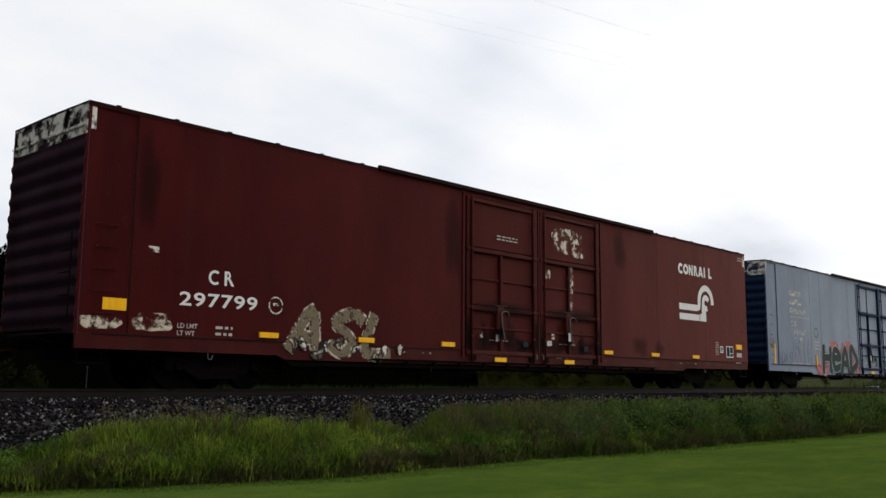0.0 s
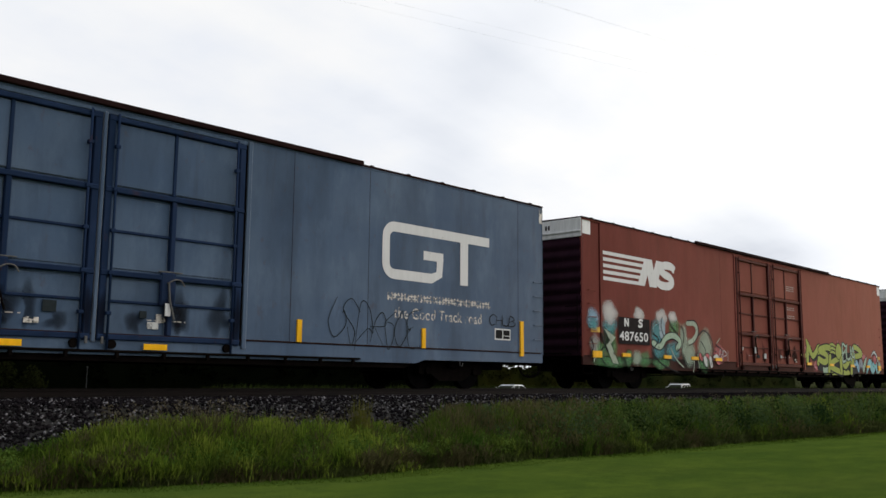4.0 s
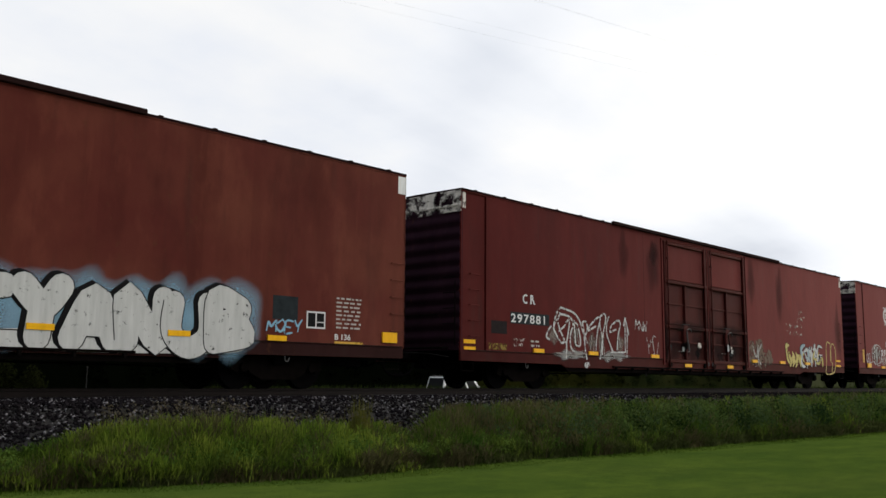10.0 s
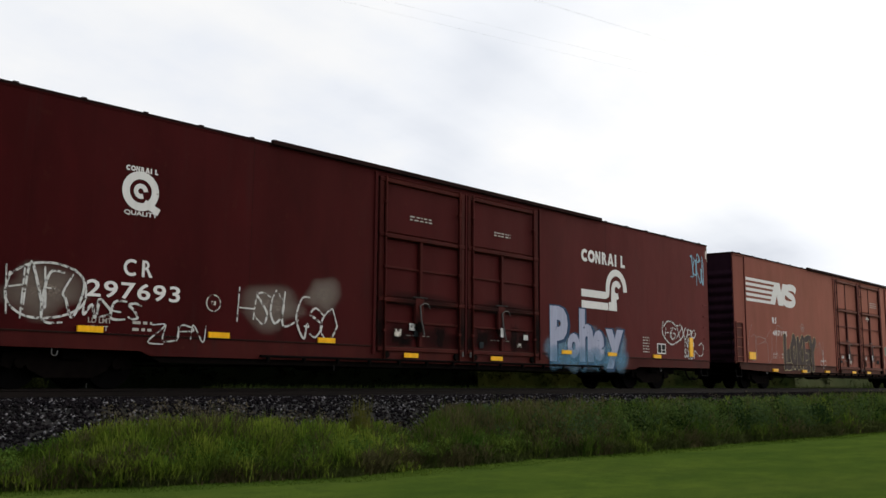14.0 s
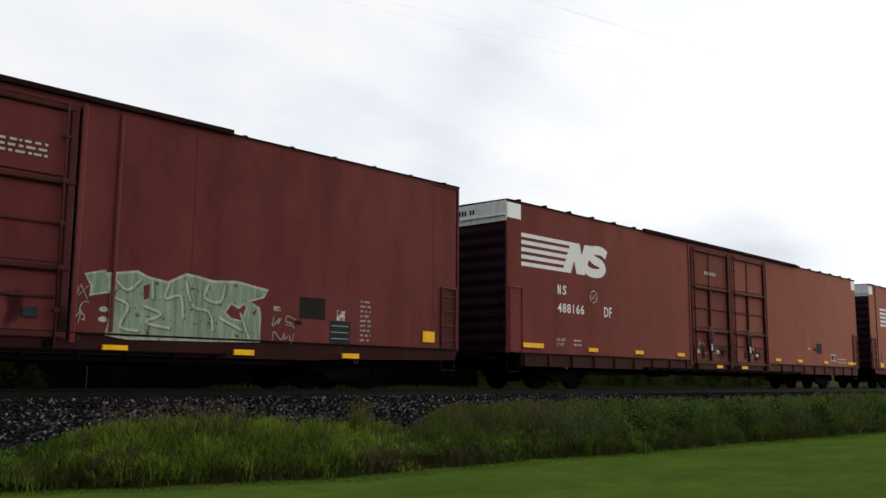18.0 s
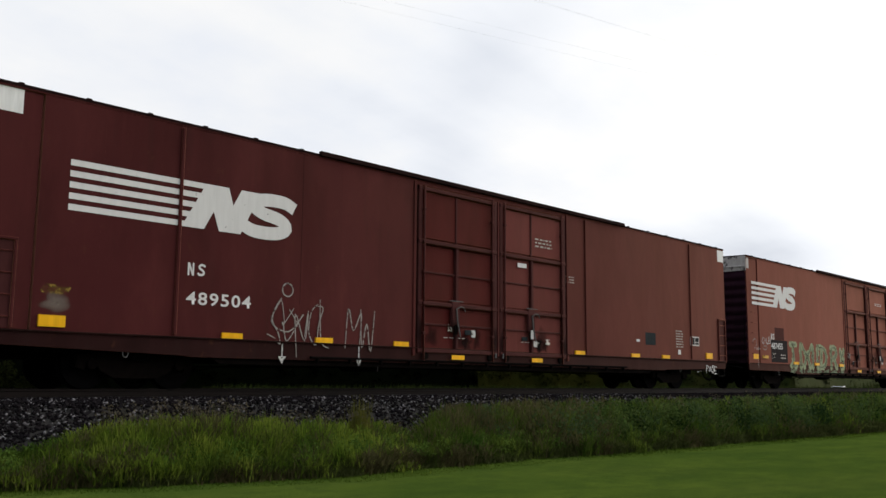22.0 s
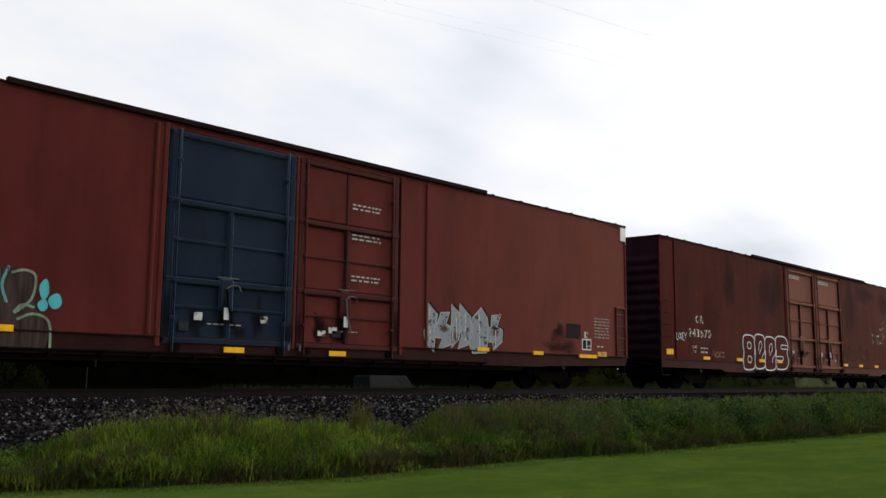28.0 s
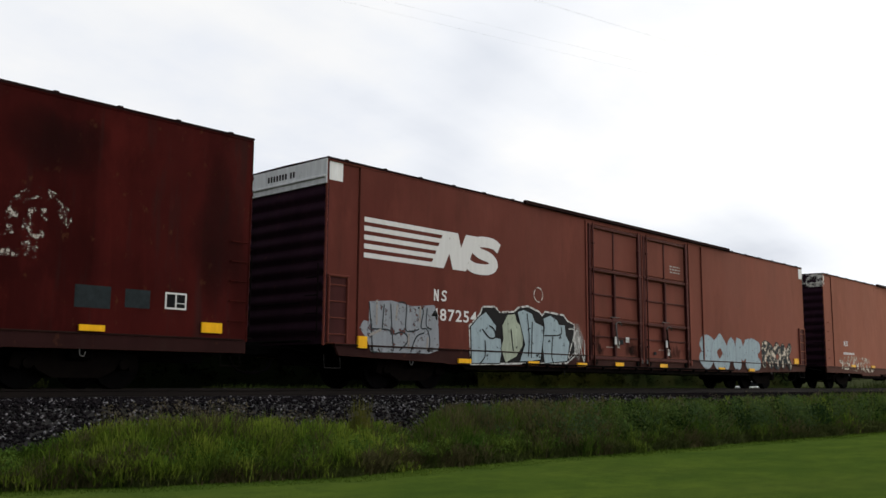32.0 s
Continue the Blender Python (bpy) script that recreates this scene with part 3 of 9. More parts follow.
def owner_blocks(car, kind, x0, x1, z0, z1, mat):
    """Two owner's initials as plain shapes."""
    mb = MB()
    w, h = (x1 - x0), z1 - z0
    if kind == "zig":
        upright_block(mb, x0, z0, 0.36 * w, h, -0.006)
        curl_block(mb, x0 + 0.56 * w, z0, 0.42 * w, h, 0.17 * h, -0.006)
    else:
        mb.ribbon(arc(x0 + 0.22 * w, (z0 + z1) / 2, 0.42 * h, 50, 310, 12), 0.18 * h, -0.006)
        mb.rect(x0 + 0.60 * w, x0 + 0.70 * w, z0, z1, -0.006)
        mb.ribbon(arc(x0 + 0.70 * w, z0 + 0.72 * h, 0.22 * h, 90, -90, 8), 0.15 * h, -0.0075)
        mb.flat([(x0 + 0.74 * w, z0 + 0.5 * h), (x0 + 0.84 * w, z0 + 0.5 * h), (x0 + w, z0), (x0 + 0.88 * w, z0)], -0.0085)
    tagged(part("owner_mark", mb, mat, car, "owner's initials as plain painted shapes"), kind="stuff")


# ------------------------------------------------------------ boxcar
def corrugated_end(x, out):
    """A steel end with pressed horizontal ribs; out is -1 or 1."""
    prof = []
    z0, z1, ribs = 1.15, 4.50, 10
    n = ribs * 8
    prof.append((x, 0.98))
    for k in range(n + 1):
        z = z0 + (z1 - z0) * k / n
        prof.append((x + out * 0.062 * (0.5 - 0.5 * math.cos(2 * math.pi * ribs * k / n)) ** 0.8, z))
    prof += [(x, 5.12), (x - out * 0.06, 5.12), (x - out * 0.06, 0.98)]
    return MB().prism(prof, "y", 0.02, CAR_W - 0.02)


def ladder(parent, x0, x1, z0, z1, y, mat, rungs):
    """Side ladder in a recess: two stiles and rungs."""
    # dark plate behind the rungs, the shade of a recess put into its colour
    part("ladder_recess", MB().box(x0 - 0.03, x1 + 0.03, y - 0.004, y + 0.002, z0, z1 + 0.05), DOOR_RAIL, parent)
    lad = part("ladder", MB().box(x0, x0 + 0.05, y - 0.05, y + 0.03, z0, z1, 0.01), mat, parent)
    part("stile", MB().box(x1 - 0.05, x1, y - 0.05, y + 0.03, z0, z1, 0.01), mat, lad)
    part("head_rail", MB().box(x0, x1, y - 0.05, y + 0.03, z1, z1 + 0.05, 0.01), mat, lad)
    for k in range(rungs):
        z = z0 + (z1 - z0) * (k + 0.5) / rungs
        part("rung", MB().cyl((x0 + 0.05, y - 0.02, z), (x1 - 0.05, y - 0.02, z), 0.012, 6), mat, lad)
    return lad


def car_door(car, x0, x1, mat, upper_mat, iron, seed, frame_mat, top_rib=True, grease=0.0):
    rng = random.Random(seed)
    zb, zt = 0.86, 5.00
    w = x1 - x0
    d = part("door", MB().box(x0 + 0.02, x1 - 0.02, 0.075, 0.12, zb, zt, 0.01), mat, car, "ribbed sliding plug door")
    part("upper_panel", MB().box(x0 + 0.30, x1 - 0.24, 0.030, 0.076, 3.70, zt - 0.14, 0.014), upper_mat, d)
    for za, zb2 in ((2.18, 3.50), (zb + 0.14, 1.98)):
        for xa, xb in ((x0 + 0.30, x0 + 0.46 * w), (x0 + 0.46 * w + 0.10, x1 - 0.24)):
            part("panel", MB().box(xa + 0.02, xb - 0.02, 0.050, 0.076, za, zb2, 0.012), mat, d)
    for z, t, pr in ((4.93, 0.10, 0.055), (3.60, 0.10, 0.065), (2.08, 0.10, 0.065), (0.93, 0.10, 0.055)):
        part("rail", MB().box(x0 + 0.06, x1 - 0.06, -pr + 0.015, 0.076, z - t / 2, z + t / 2, 0.015), frame_mat, d)
    for z in (2.86, 1.58):
        part("bar", MB().box(x0 + 0.30, x1 - 0.24, 0.015, 0.076, z - 0.025, z + 0.025, 0.008), frame_mat, d)
    for x, t in ((x0 + 0.06, 0.14), (x1 - 0.20, 0.14)):
        part("stile", MB().box(x, x + t, -0.030, 0.076, zb, zt, 0.015), frame_mat, d)
    part("centre_stile", MB().box(x0 + 0.46 * w, x0 + 0.46 * w + 0.10, -0.028, 0.076, 1.0, 3.56, 0.012), frame_mat, d)
    if top_rib:
        part("top_stile", MB().box(x0 + 0.46 * w + 0.01, x0 + 0.46 * w + 0.08, 0.005, 0.076, 3.66, 4.90, 0.010), frame_mat, d)
    for x in (x0 + 0.24, x1 - 0.28):
        part("lock_rod", MB().cyl((x, -0.060, 0.70), (x, -0.060, 5.02), 0.024, 8), frame_mat, d, "", True)
        for z in (1.35, 2.08, 2.85, 3.60, 4.4):
            part("guide", MB().box(x - 0.05, x + 0.05, -0.090, 0.0, z - 0.035, z + 0.035, 0.01), frame_mat, d)
    gx = x0 + 0.44 * w
    part("gear_box", MB().box(gx - 0.12, gx + 0.20, -0.06, 0.03, 1.55, 2.18, 0.03), frame_mat, d)
    part("handle", MB().tube([(gx + 0.03, -0.08, 2.0), (gx + 0.05, -0.10, 1.65), (gx + 0.16, -0.10, 1.30)], 0.020, 6), PALE_IRON if rng.random() < 0.5 else iron, d)
    part("grip", MB().tube(smooth3([(gx + 0.0, -0.085, 1.97), (gx + 0.14, -0.095, 2.05), (gx + 0.28, -0.095, 2.04), (gx + 0.36, -0.085, 1.94)]), 0.014, 5), GRIP_PALE, d, "pale worn grip")
    bars(d, gx - 0.32, gx + 0.5, 1.25, 1.30, 1, STENCIL, seed + 31, y=0.046)
    part("latch", MB().box(gx - 0.02, gx + 0.10, -0.075, -0.05, 1.36, 1.60, 0.01), WHITE if rng.random() < 0.6 else iron, d)
    part("header", MB().box(gx - 0.16, gx + 0.34, -0.035, 0.0, 2.185, 2.21, 0.006), PALE_IRON, d)
    for x in (x0 + 0.35, x1 - 0.35):
        part("roller", MB().cyl((x, -0.05, 0.80), (x, 0.05, 0.80), 0.085, 10), iron, d)
    rs = random.Random(seed + 900)
    for x in (x0 + 0.13, x1 - 0.13):
        soft_patch(d, x - 0.12, x + 0.12, 0.84, 0.95 + rs.uniform(0.4, 1.0), SOFT_GRIME, seed + int(100 * x), y=-0.0315, name="grease_stain", label="")
    for k in range(4):
        x = x0 + 0.34 + rs.uniform(0, w - 1.1)
        soft_patch(d, x, x + rs.uniform(0.25, 0.6), 0.98, 1.1 + rs.uniform(0.15, 0.8), SOFT_GRIME, seed + 40 + k, y=0.0485 - 0.0006 * k, name="grease_stain", label="", rough=0.14)
    soft_patch(d, gx - 0.16, gx + 0.24, 1.20, 1.75, SOFT_GRIME, seed + 77, y=-0.0615, name="grease_stain", label="", rough=0.14)
    if grease:
        for xa, xb in ((x0 + 0.30, x0 + 0.46 * w), (x0 + 0.46 * w + 0.10, x1 - 0.24)):
            soft_patch(d, xa - 0.05, xb + 0.05, 0.86, 1.2 + grease, SOFT_GRIME, seed + int(70 * xa), y=0.0455, name="grease_stain", label="", rough=0.10)
        for x in (x0 + 0.13, x1 - 0.13):
            soft_patch(d, x - 0.16, x + 0.16, 0.84, 1.6 + 1.6 * grease, SOFT_GRIME, seed + int(90 * x), y=-0.0325, name="grease_stain", label="", rough=0.10)
        soft_patch(d, x0 + 0.1, x1 - 0.1, 1.92, 2.35, SOFT_GRIME, seed + 5, y=-0.0512, name="grease_stain", label="", rough=0.05)
    for k in range(3):
        x = x0 + 0.34 + rng.uniform(0, w - 1.0)
        z = rng.uniform(1.05, 1.45)
        part("placard", MB().box(x, x + rng.uniform(0.14, 0.26), 0.012, 0.03, z, z + rng.uniform(0.10, 0.2), 0.004), (WHITE_WORN, SLATE_PATCH, CHALK)[k], d)
    return d


def wheel_mesh(iron):
    """One wheel set: two flanged wheels on an axle, about its own centre."""
    mbs = []
    for y0, sgn in ((-0.76, -1), (0.76, 1)):
        mb = MB()
        prof = [(0.10, 0.10), (0.40, 0.065), (0.455, 0.065), (0.455, -0.05), (0.49, -0.07), (0.48, -0.10), (0.38, -0.09), (0.34, -0.02), (0.14, -0.02), (0.10, -0.09)]
        n = 28
        vs, fs = [], []
        m = len(prof)
        for k in range(n):
            a = 2 * math.pi * k / n
            for r, t in prof:
                vs.append((r * math.cos(a), y0 + sgn * t, r * math.sin(a)))
        for k in range(n):
            for j in range(m):
                j2 = (j + 1) % m
                fs.append((k * m + j, k * m + j2, ((k + 1) % n) * m + j2, ((k + 1) % n) * m + j))
        mb.add(vs, fs)
        mbs.append(fix_normals(mb.mesh("wheel")))
    axle = MB().cyl((0, -1.0, 0), (0, 1.0, 0), 0.085, 12).mesh("axle")
    for m_ in (*mbs, axle):
        m_.materials.append(iron)
    return mbs, axle


def truck_meshes():
    """Side frame of a three-piece truck, and one of its springs."""
    frame_pts = [(-1.20, 0.40), (-1.16, 0.62), (-0.72, 0.66), (-0.40, 0.80), (0.40, 0.80), (0.72, 0.66), (1.16, 0.62), (1.20, 0.40),
                 (1.02, 0.34), (0.98, 0.46), (0.80, 0.46), (0.72, 0.34), (0.44, 0.20), (-0.44, 0.20), (-0.72, 0.34), (-0.80, 0.46), (-0.98, 0.46), (-1.02, 0.34)]
    fr = MB().prism(frame_pts, "y", -0.07, 0.07)
    coil = [(0.055 * math.cos(k * 0.9), 0.055 * math.sin(k * 0.9), 0.24 + 0.34 * k / 35) for k in range(36)]
    return fr.mesh("side_frame"), MB().tube(coil, 0.016, 5).mesh("spring")


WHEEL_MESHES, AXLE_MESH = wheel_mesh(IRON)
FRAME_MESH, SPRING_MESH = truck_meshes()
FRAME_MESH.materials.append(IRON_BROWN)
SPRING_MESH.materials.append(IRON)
TRUCK_X = (3.25, 23.30)
AXLE_DX = (-0.89, 0.89)
WHEELSETS = []


def boxcar(spec):
    """A long high-roofed boxcar; x runs from the leading end, y = 0 is the near side, z = 0 the rail head."""
    car = tagged(new("boxcar"), spec["label"], "boxcar", "cars of the passing train")
    car.matrix_basis = pose(spec["x"], SIDE_Y, RAIL_Z)
    mat, seed = spec["paint"], spec["seed"]
    rng = random.Random(seed)
    door_mats = spec.get("doors", (mat, mat))
    uppers = spec.get("uppers", door_mats)
    L = CAR_L
    D0, D1, D2 = 10.20, 13.33, 16.46

    def P(name, mb, m=mat, parent=car, label="", smooth=False):
        return part(name, mb, m, parent, label, smooth)

    # shell
    ledge = spec.get("ledge", False)
    wall = P("side_wall", MB().box(0.03, L - 0.03, 0.125, 0.15, 0.98, 5.12), label="painted steel side")
    seam = spec.get("seam", True)
    P("end_panel", MB().box(0.0, 0.955 if seam else 0.985, 0.028 if seam else 0.0, 0.09, 1.0, 5.12, 0.008 if seam else 0.0), parent=wall)
    lo = 1.0
    for a, b in ((0.985, D0 - 0.10), (D2 + 0.10, L - (0.0 if not spec.get("rear_post") else 0.95))):
        n = round((b - a) / 1.14)
        for k in range(n):
            xa, xb = a + (b - a) * k / n, a + (b - a) * (k + 1) / n
            if k and rng.random() < spec.get("seams", 0.05):
                sw = spec.get("seam_width", 0.004)
                P("seam_strip", MB().box(xa - sw, xa + sw, -0.0018, 0.0, 1.0 + rng.choice((0.0, 0.0, 0.8)), 5.08), SILL_MAT, wall)
            P("side_sheet", MB().box(xa + 0.0002, xb - 0.0002, 0.0, 0.09, lo, 5.12), parent=wall)
    if spec.get("rear_post"):
        P("end_panel", MB().box(L - 0.92, L, 0.028, 0.09, 1.0, 5.12, 0.008), parent=wall)
    for x in spec.get("posts", ()):
        P("side_post", MB().box(x - 0.035, x + 0.035, -0.045, 0.0, 1.02, 5.05, 0.012), parent=wall)
    P("far_side_wall", MB().box(0, L, CAR_W - 0.09, CAR_W, 0.98, 5.12, 0.01))
    for xa, xb in ((D0, D1 - 0.03), (D1 + 0.03, D2)):
        P("far_door", MB().box(xa, xb, CAR_W, CAR_W + 0.05, 0.9, 5.0, 0.015))
    # door posts and header
    for x in (D0 - 0.10, D2 + 0.0):
        P("door_post", MB().box(x, x + 0.10, -0.030, 0.09, 0.80, 5.08, 0.012), parent=wall)
    P("door_header", MB().box(D0, D2, 0.0, 0.10, 5.0, 5.12, 0.01), parent=wall)
    P("mullion", MB().box(D1 - 0.035, D1 + 0.035, -0.035, 0.09, 0.84, 5.02, 0.012), parent=wall)
    # near-black strips draw the shaded gaps at the door edges
    for x in (D0 + 0.012, D1 - 0.062, D1 + 0.062, D2 - 0.012):
        P("door_seal", MB().box(x - 0.02, x + 0.02, 0.0, 0.09, 0.86, 5.0, 0.004), IRON, wall)
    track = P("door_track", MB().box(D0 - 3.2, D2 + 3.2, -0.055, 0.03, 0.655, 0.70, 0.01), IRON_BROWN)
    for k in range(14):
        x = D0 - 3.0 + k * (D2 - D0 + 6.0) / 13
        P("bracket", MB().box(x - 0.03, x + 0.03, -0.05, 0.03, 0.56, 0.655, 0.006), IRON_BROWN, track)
    car_door(car, D0, D1, door_mats[0], uppers[0], IRON_BROWN, seed * 7 + 1, spec.get("door_frames", (DOOR_RAIL, DOOR_RAIL))[0], spec.get("top_ribs", (1, 1))[0], spec.get("grease", 0.0))
    car_door(car, D1, D2, door_mats[1], uppers[1], IRON_BROWN, seed * 7 + 2, spec.get("door_frames", (DOOR_RAIL, DOOR_RAIL))[1], spec.get("top_ribs", (1, 1))[1], spec.get("grease", 0.0))
    # ends
    for x, out in ((0.0, -1), (L, 1)):
        en = P("end_wall", corrugated_end(x, out), spec["end_paint"], label="horizontally ribbed steel end in shade-darkened paint")
        for y in (0.0, CAR_W - 0.05):
            P("corner_post", MB().box(x - 0.03, x + 0.03, y, y + 0.05, 0.95, 5.12, 0.012), parent=en)
        xo = x + out * 0.13
        P("crossover_platform", MB().box(x + out * 0.08, x + out * 0.40, 0.35, CAR_W - 0.35, 1.02, 1.06, 0.01), IRON_BROWN, en)
        P("grab_rail", MB().tube([(xo, 0.10, 1.1), (xo, 0.10, 2.75)], 0.014, 6), IRON_BROWN, en)
        for k in range(5):
            z = 1.25 + 0.40 * k
            P("rung", MB().tube([(xo, 0.10, z), (xo, 0.52, z)], 0.013, 6), IRON_BROWN, en)
        P("handrail", MB().tube([(xo, 0.70, 1.9), (xo, 2.4, 1.9)], 0.012, 6), IRON_BROWN, en)
        if spec.get("band"):
            bm_ = spec["band"]
            P("end_band", MB().box(x, x + out * 0.035, 0.0, CAR_W, 4.56, 5.13, 0.006), bm_, en, "pale reflective band on the end")
            P("band_bead", MB().box(x + out * 0.035, x + out * 0.075, 0.03, CAR_W - 0.03, 4.70, 4.76, 0.012), bm_, en)
            if bm_ is END_WHITE and out < 0:
                mk = MB()
                for k in range(9):
                    y = 1.15 + 0.11 * k + (0.08 if k > 1 else 0)
                    mk.add([(x + out * 0.0375, y, 4.84), (x + out * 0.0375, y + 0.07, 4.84), (x + out * 0.0375, y + 0.07, 4.98), (x + out * 0.0375, y, 4.98)], [(0, 1, 2, 3)])
                tagged(P("band_stencil", mk, DARK_PATCH, en, "worn dark stencil marks"), kind="stuff")
            wd = spec.get("band_side", 0.48)
            xa = 0.0 if x == 0 else L - wd * (0.75 if wd > 0.2 else 1.0)
            xb = wd if x == 0 else L
            P("corner_patch", MB().box(xa, xb, -0.006 if (x or not seam) else 0.022, 0.026, 4.66, 5.115), bm_, en)
        # coupler
        cp = P("coupler", MB().box(x + out * 0.0, x + out * 0.62, CAR_W / 2 - 0.09, CAR_W / 2 + 0.09, 0.74, 0.96, 0.03), IRON)
        P("knuckle", MB().box(x + out * 0.62, x + out * 1.02, CAR_W / 2 - 0.17, CAR_W / 2 + 0.14, 0.70, 1.0, 0.05), IRON, cp)
        P("lift_lever", MB().tube([(x + out * 0.3, 0.15, 0.80), (x + out * 0.36, 0.8, 0.90), (x + out * 0.7, CAR_W / 2 - 0.1, 0.92)], 0.012, 6), STEP_IRON if rng.random() < 0.5 else IRON, cp)
        P("air_hose", MB().tube(smooth3([(x + out * 0.45, CAR_W / 2 - 0.35, 0.66), (x + out * 0.62, CAR_W / 2 - 0.36, 0.42), (x + out * 0.95, CAR_W / 2 - 0.36, 0.33), (x + out * 1.15, CAR_W / 2 - 0.36, 0.40)]), 0.028, 6), IRON, cp)
    # roof
    roof = P("roof", MB().prism([(-0.02, 5.12), (-0.02, 5.17), (CAR_W / 2, 5.19), (CAR_W + 0.02, 5.17), (CAR_W + 0.02, 5.12)], "x", -0.02, L + 0.02), ROOF_MAT)
    for k in range(22):
        x = 0.55 + k * (L - 1.1) / 21
        P("roof_rib", MB().prism([(-0.025, 5.15), (-0.025, 5.17 + spec.get("rib", 0.022)), (CAR_W / 2, 5.215), (CAR_W + 0.025, 5.17 + spec.get("rib", 0.022)), (CAR_W + 0.025, 5.15)], "x", x - 0.045, x + 0.045), ROOF_MAT, roof)
    P("top_track", MB().box(7.10, 19.62, -0.085, 0.02, 5.12, 5.232, 0.015), ROOF_MAT, roof, "dark door track along the eave")
    P("top_chord", MB().box(0.0, L, -0.012, 0.05, 5.085, 5.125, 0.008), mat, roof)
    # sill and underframe
    if ledge:
        prof = [(0.62, 0.62), (L - 0.1, 0.62), (L - 0.1, 1.0), (0.62, 1.0)] if spec.get("stakes") else [(0.45, 0.74), (3.9, 0.64), (4.1, 0.615), (22.0, 0.615), (22.3, 0.64), (L - 0.1, 0.72), (L, 1.0), (0.3, 1.0)]
    else:
        prof = [(0.0, 0.72), (4.35, 0.70), (4.55, 0.615), (21.5, 0.615), (21.8, 0.70), (L, 0.72), (L, 1.0), (0.0, 1.0)]
    for y0, y1 in ((0.010, 0.075), (CAR_W - 0.075, CAR_W - 0.01)):
        sill = P("side_sill", MB().prism(prof, "y", y0, y1), spec.get("sill", mat if seed == 2 else DARK_SILL), label="deep steel side sill")
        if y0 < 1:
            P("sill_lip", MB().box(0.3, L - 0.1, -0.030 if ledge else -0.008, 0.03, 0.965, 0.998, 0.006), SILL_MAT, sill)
            if spec.get("stakes"):
                for k in range(23):
                    x = 0.75 + k * (L - 1.6) / 22
                    if not D0 - 0.2 < x < D2 + 0.2:
                        P("stake", MB().box(x - 0.045, x + 0.045, -0.035, 0.012, 0.63, 0.972, 0.012), DARK_SILL, sill)
    if not spec.get("stakes"):
        # near-black colour stands in for the shade below the sill
        P("lower_sill", MB().prism([(4.45, 0.70), (4.8, 0.50), (21.2, 0.50), (21.7, 0.70)], "y", 0.10, 0.14), IRON_BROWN, label="recessed lower flange of the sill, coloured near black for shade")
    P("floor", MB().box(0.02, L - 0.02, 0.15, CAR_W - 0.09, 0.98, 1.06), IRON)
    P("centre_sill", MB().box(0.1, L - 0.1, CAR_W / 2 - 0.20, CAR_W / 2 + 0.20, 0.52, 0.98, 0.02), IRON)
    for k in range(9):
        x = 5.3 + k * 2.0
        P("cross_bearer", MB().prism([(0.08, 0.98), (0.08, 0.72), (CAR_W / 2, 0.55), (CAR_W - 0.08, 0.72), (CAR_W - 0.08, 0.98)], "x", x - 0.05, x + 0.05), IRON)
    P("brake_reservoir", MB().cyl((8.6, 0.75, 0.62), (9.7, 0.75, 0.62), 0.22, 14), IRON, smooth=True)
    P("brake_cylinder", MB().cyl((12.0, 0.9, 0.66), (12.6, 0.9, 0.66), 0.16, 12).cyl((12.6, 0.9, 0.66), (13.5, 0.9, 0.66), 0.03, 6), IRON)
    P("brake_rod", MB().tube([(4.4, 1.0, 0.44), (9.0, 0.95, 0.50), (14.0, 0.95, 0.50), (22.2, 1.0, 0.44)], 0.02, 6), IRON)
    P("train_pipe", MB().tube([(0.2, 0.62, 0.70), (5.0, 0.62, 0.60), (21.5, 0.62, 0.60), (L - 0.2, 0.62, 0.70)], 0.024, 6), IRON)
    P("sill_hanger", MB().box(8.988, 9.012, 0.0, 0.03, 0.40, 0.52, 0.004), STEP_IRON)
    for x in (2.75, 23.15):
        P("sill_hook", MB().tube(smooth3([(x - 0.05, 0.03, 0.70), (x - 0.04, 0.03, 0.60), (x + 0.03, 0.03, 0.58), (x + 0.06, 0.03, 0.66)]), 0.010, 5), PALE_IRON)
    for x in (D1 - 0.15, D1 + 0.15):
        P("hasp", MB().box(x - 0.025, x + 0.025, -0.075, -0.045, 0.80, 0.93, 0.008), PALE_IRON)
    for xa in (0.06, L - 0.56):
        st = P("sill_step", MB().tube([(xa, 0.06, 0.75), (xa, 0.03, 0.46), (xa + 0.46, 0.03, 0.46), (xa + 0.46, 0.06, 0.75)], 0.011, 6), STEP_IRON if ledge or rng.random() < 0.3 else IRON_BROWN)
    if spec.get("ladder"):
        ladder(car, 0.08, 0.68, 1.02, 2.48 + spec.get("ladder_up", 0.0), 0.025, mat, 4)
        ladder(car, L - 0.62, L - 0.06, 1.02, 2.48, -0.004 if not spec.get("rear_post") else 0.025, mat, 4)
    else:
        for xa in (0.30, L - 0.45):
            for k in range(5):
                z = 1.35 + 0.40 * k
                P("grab_iron", MB().tube([(xa, 0.03, z), (xa, -0.05, z), (xa + 0.36, -0.05, z), (xa + 0.36, 0.03, z)], 0.011, 5), mat)
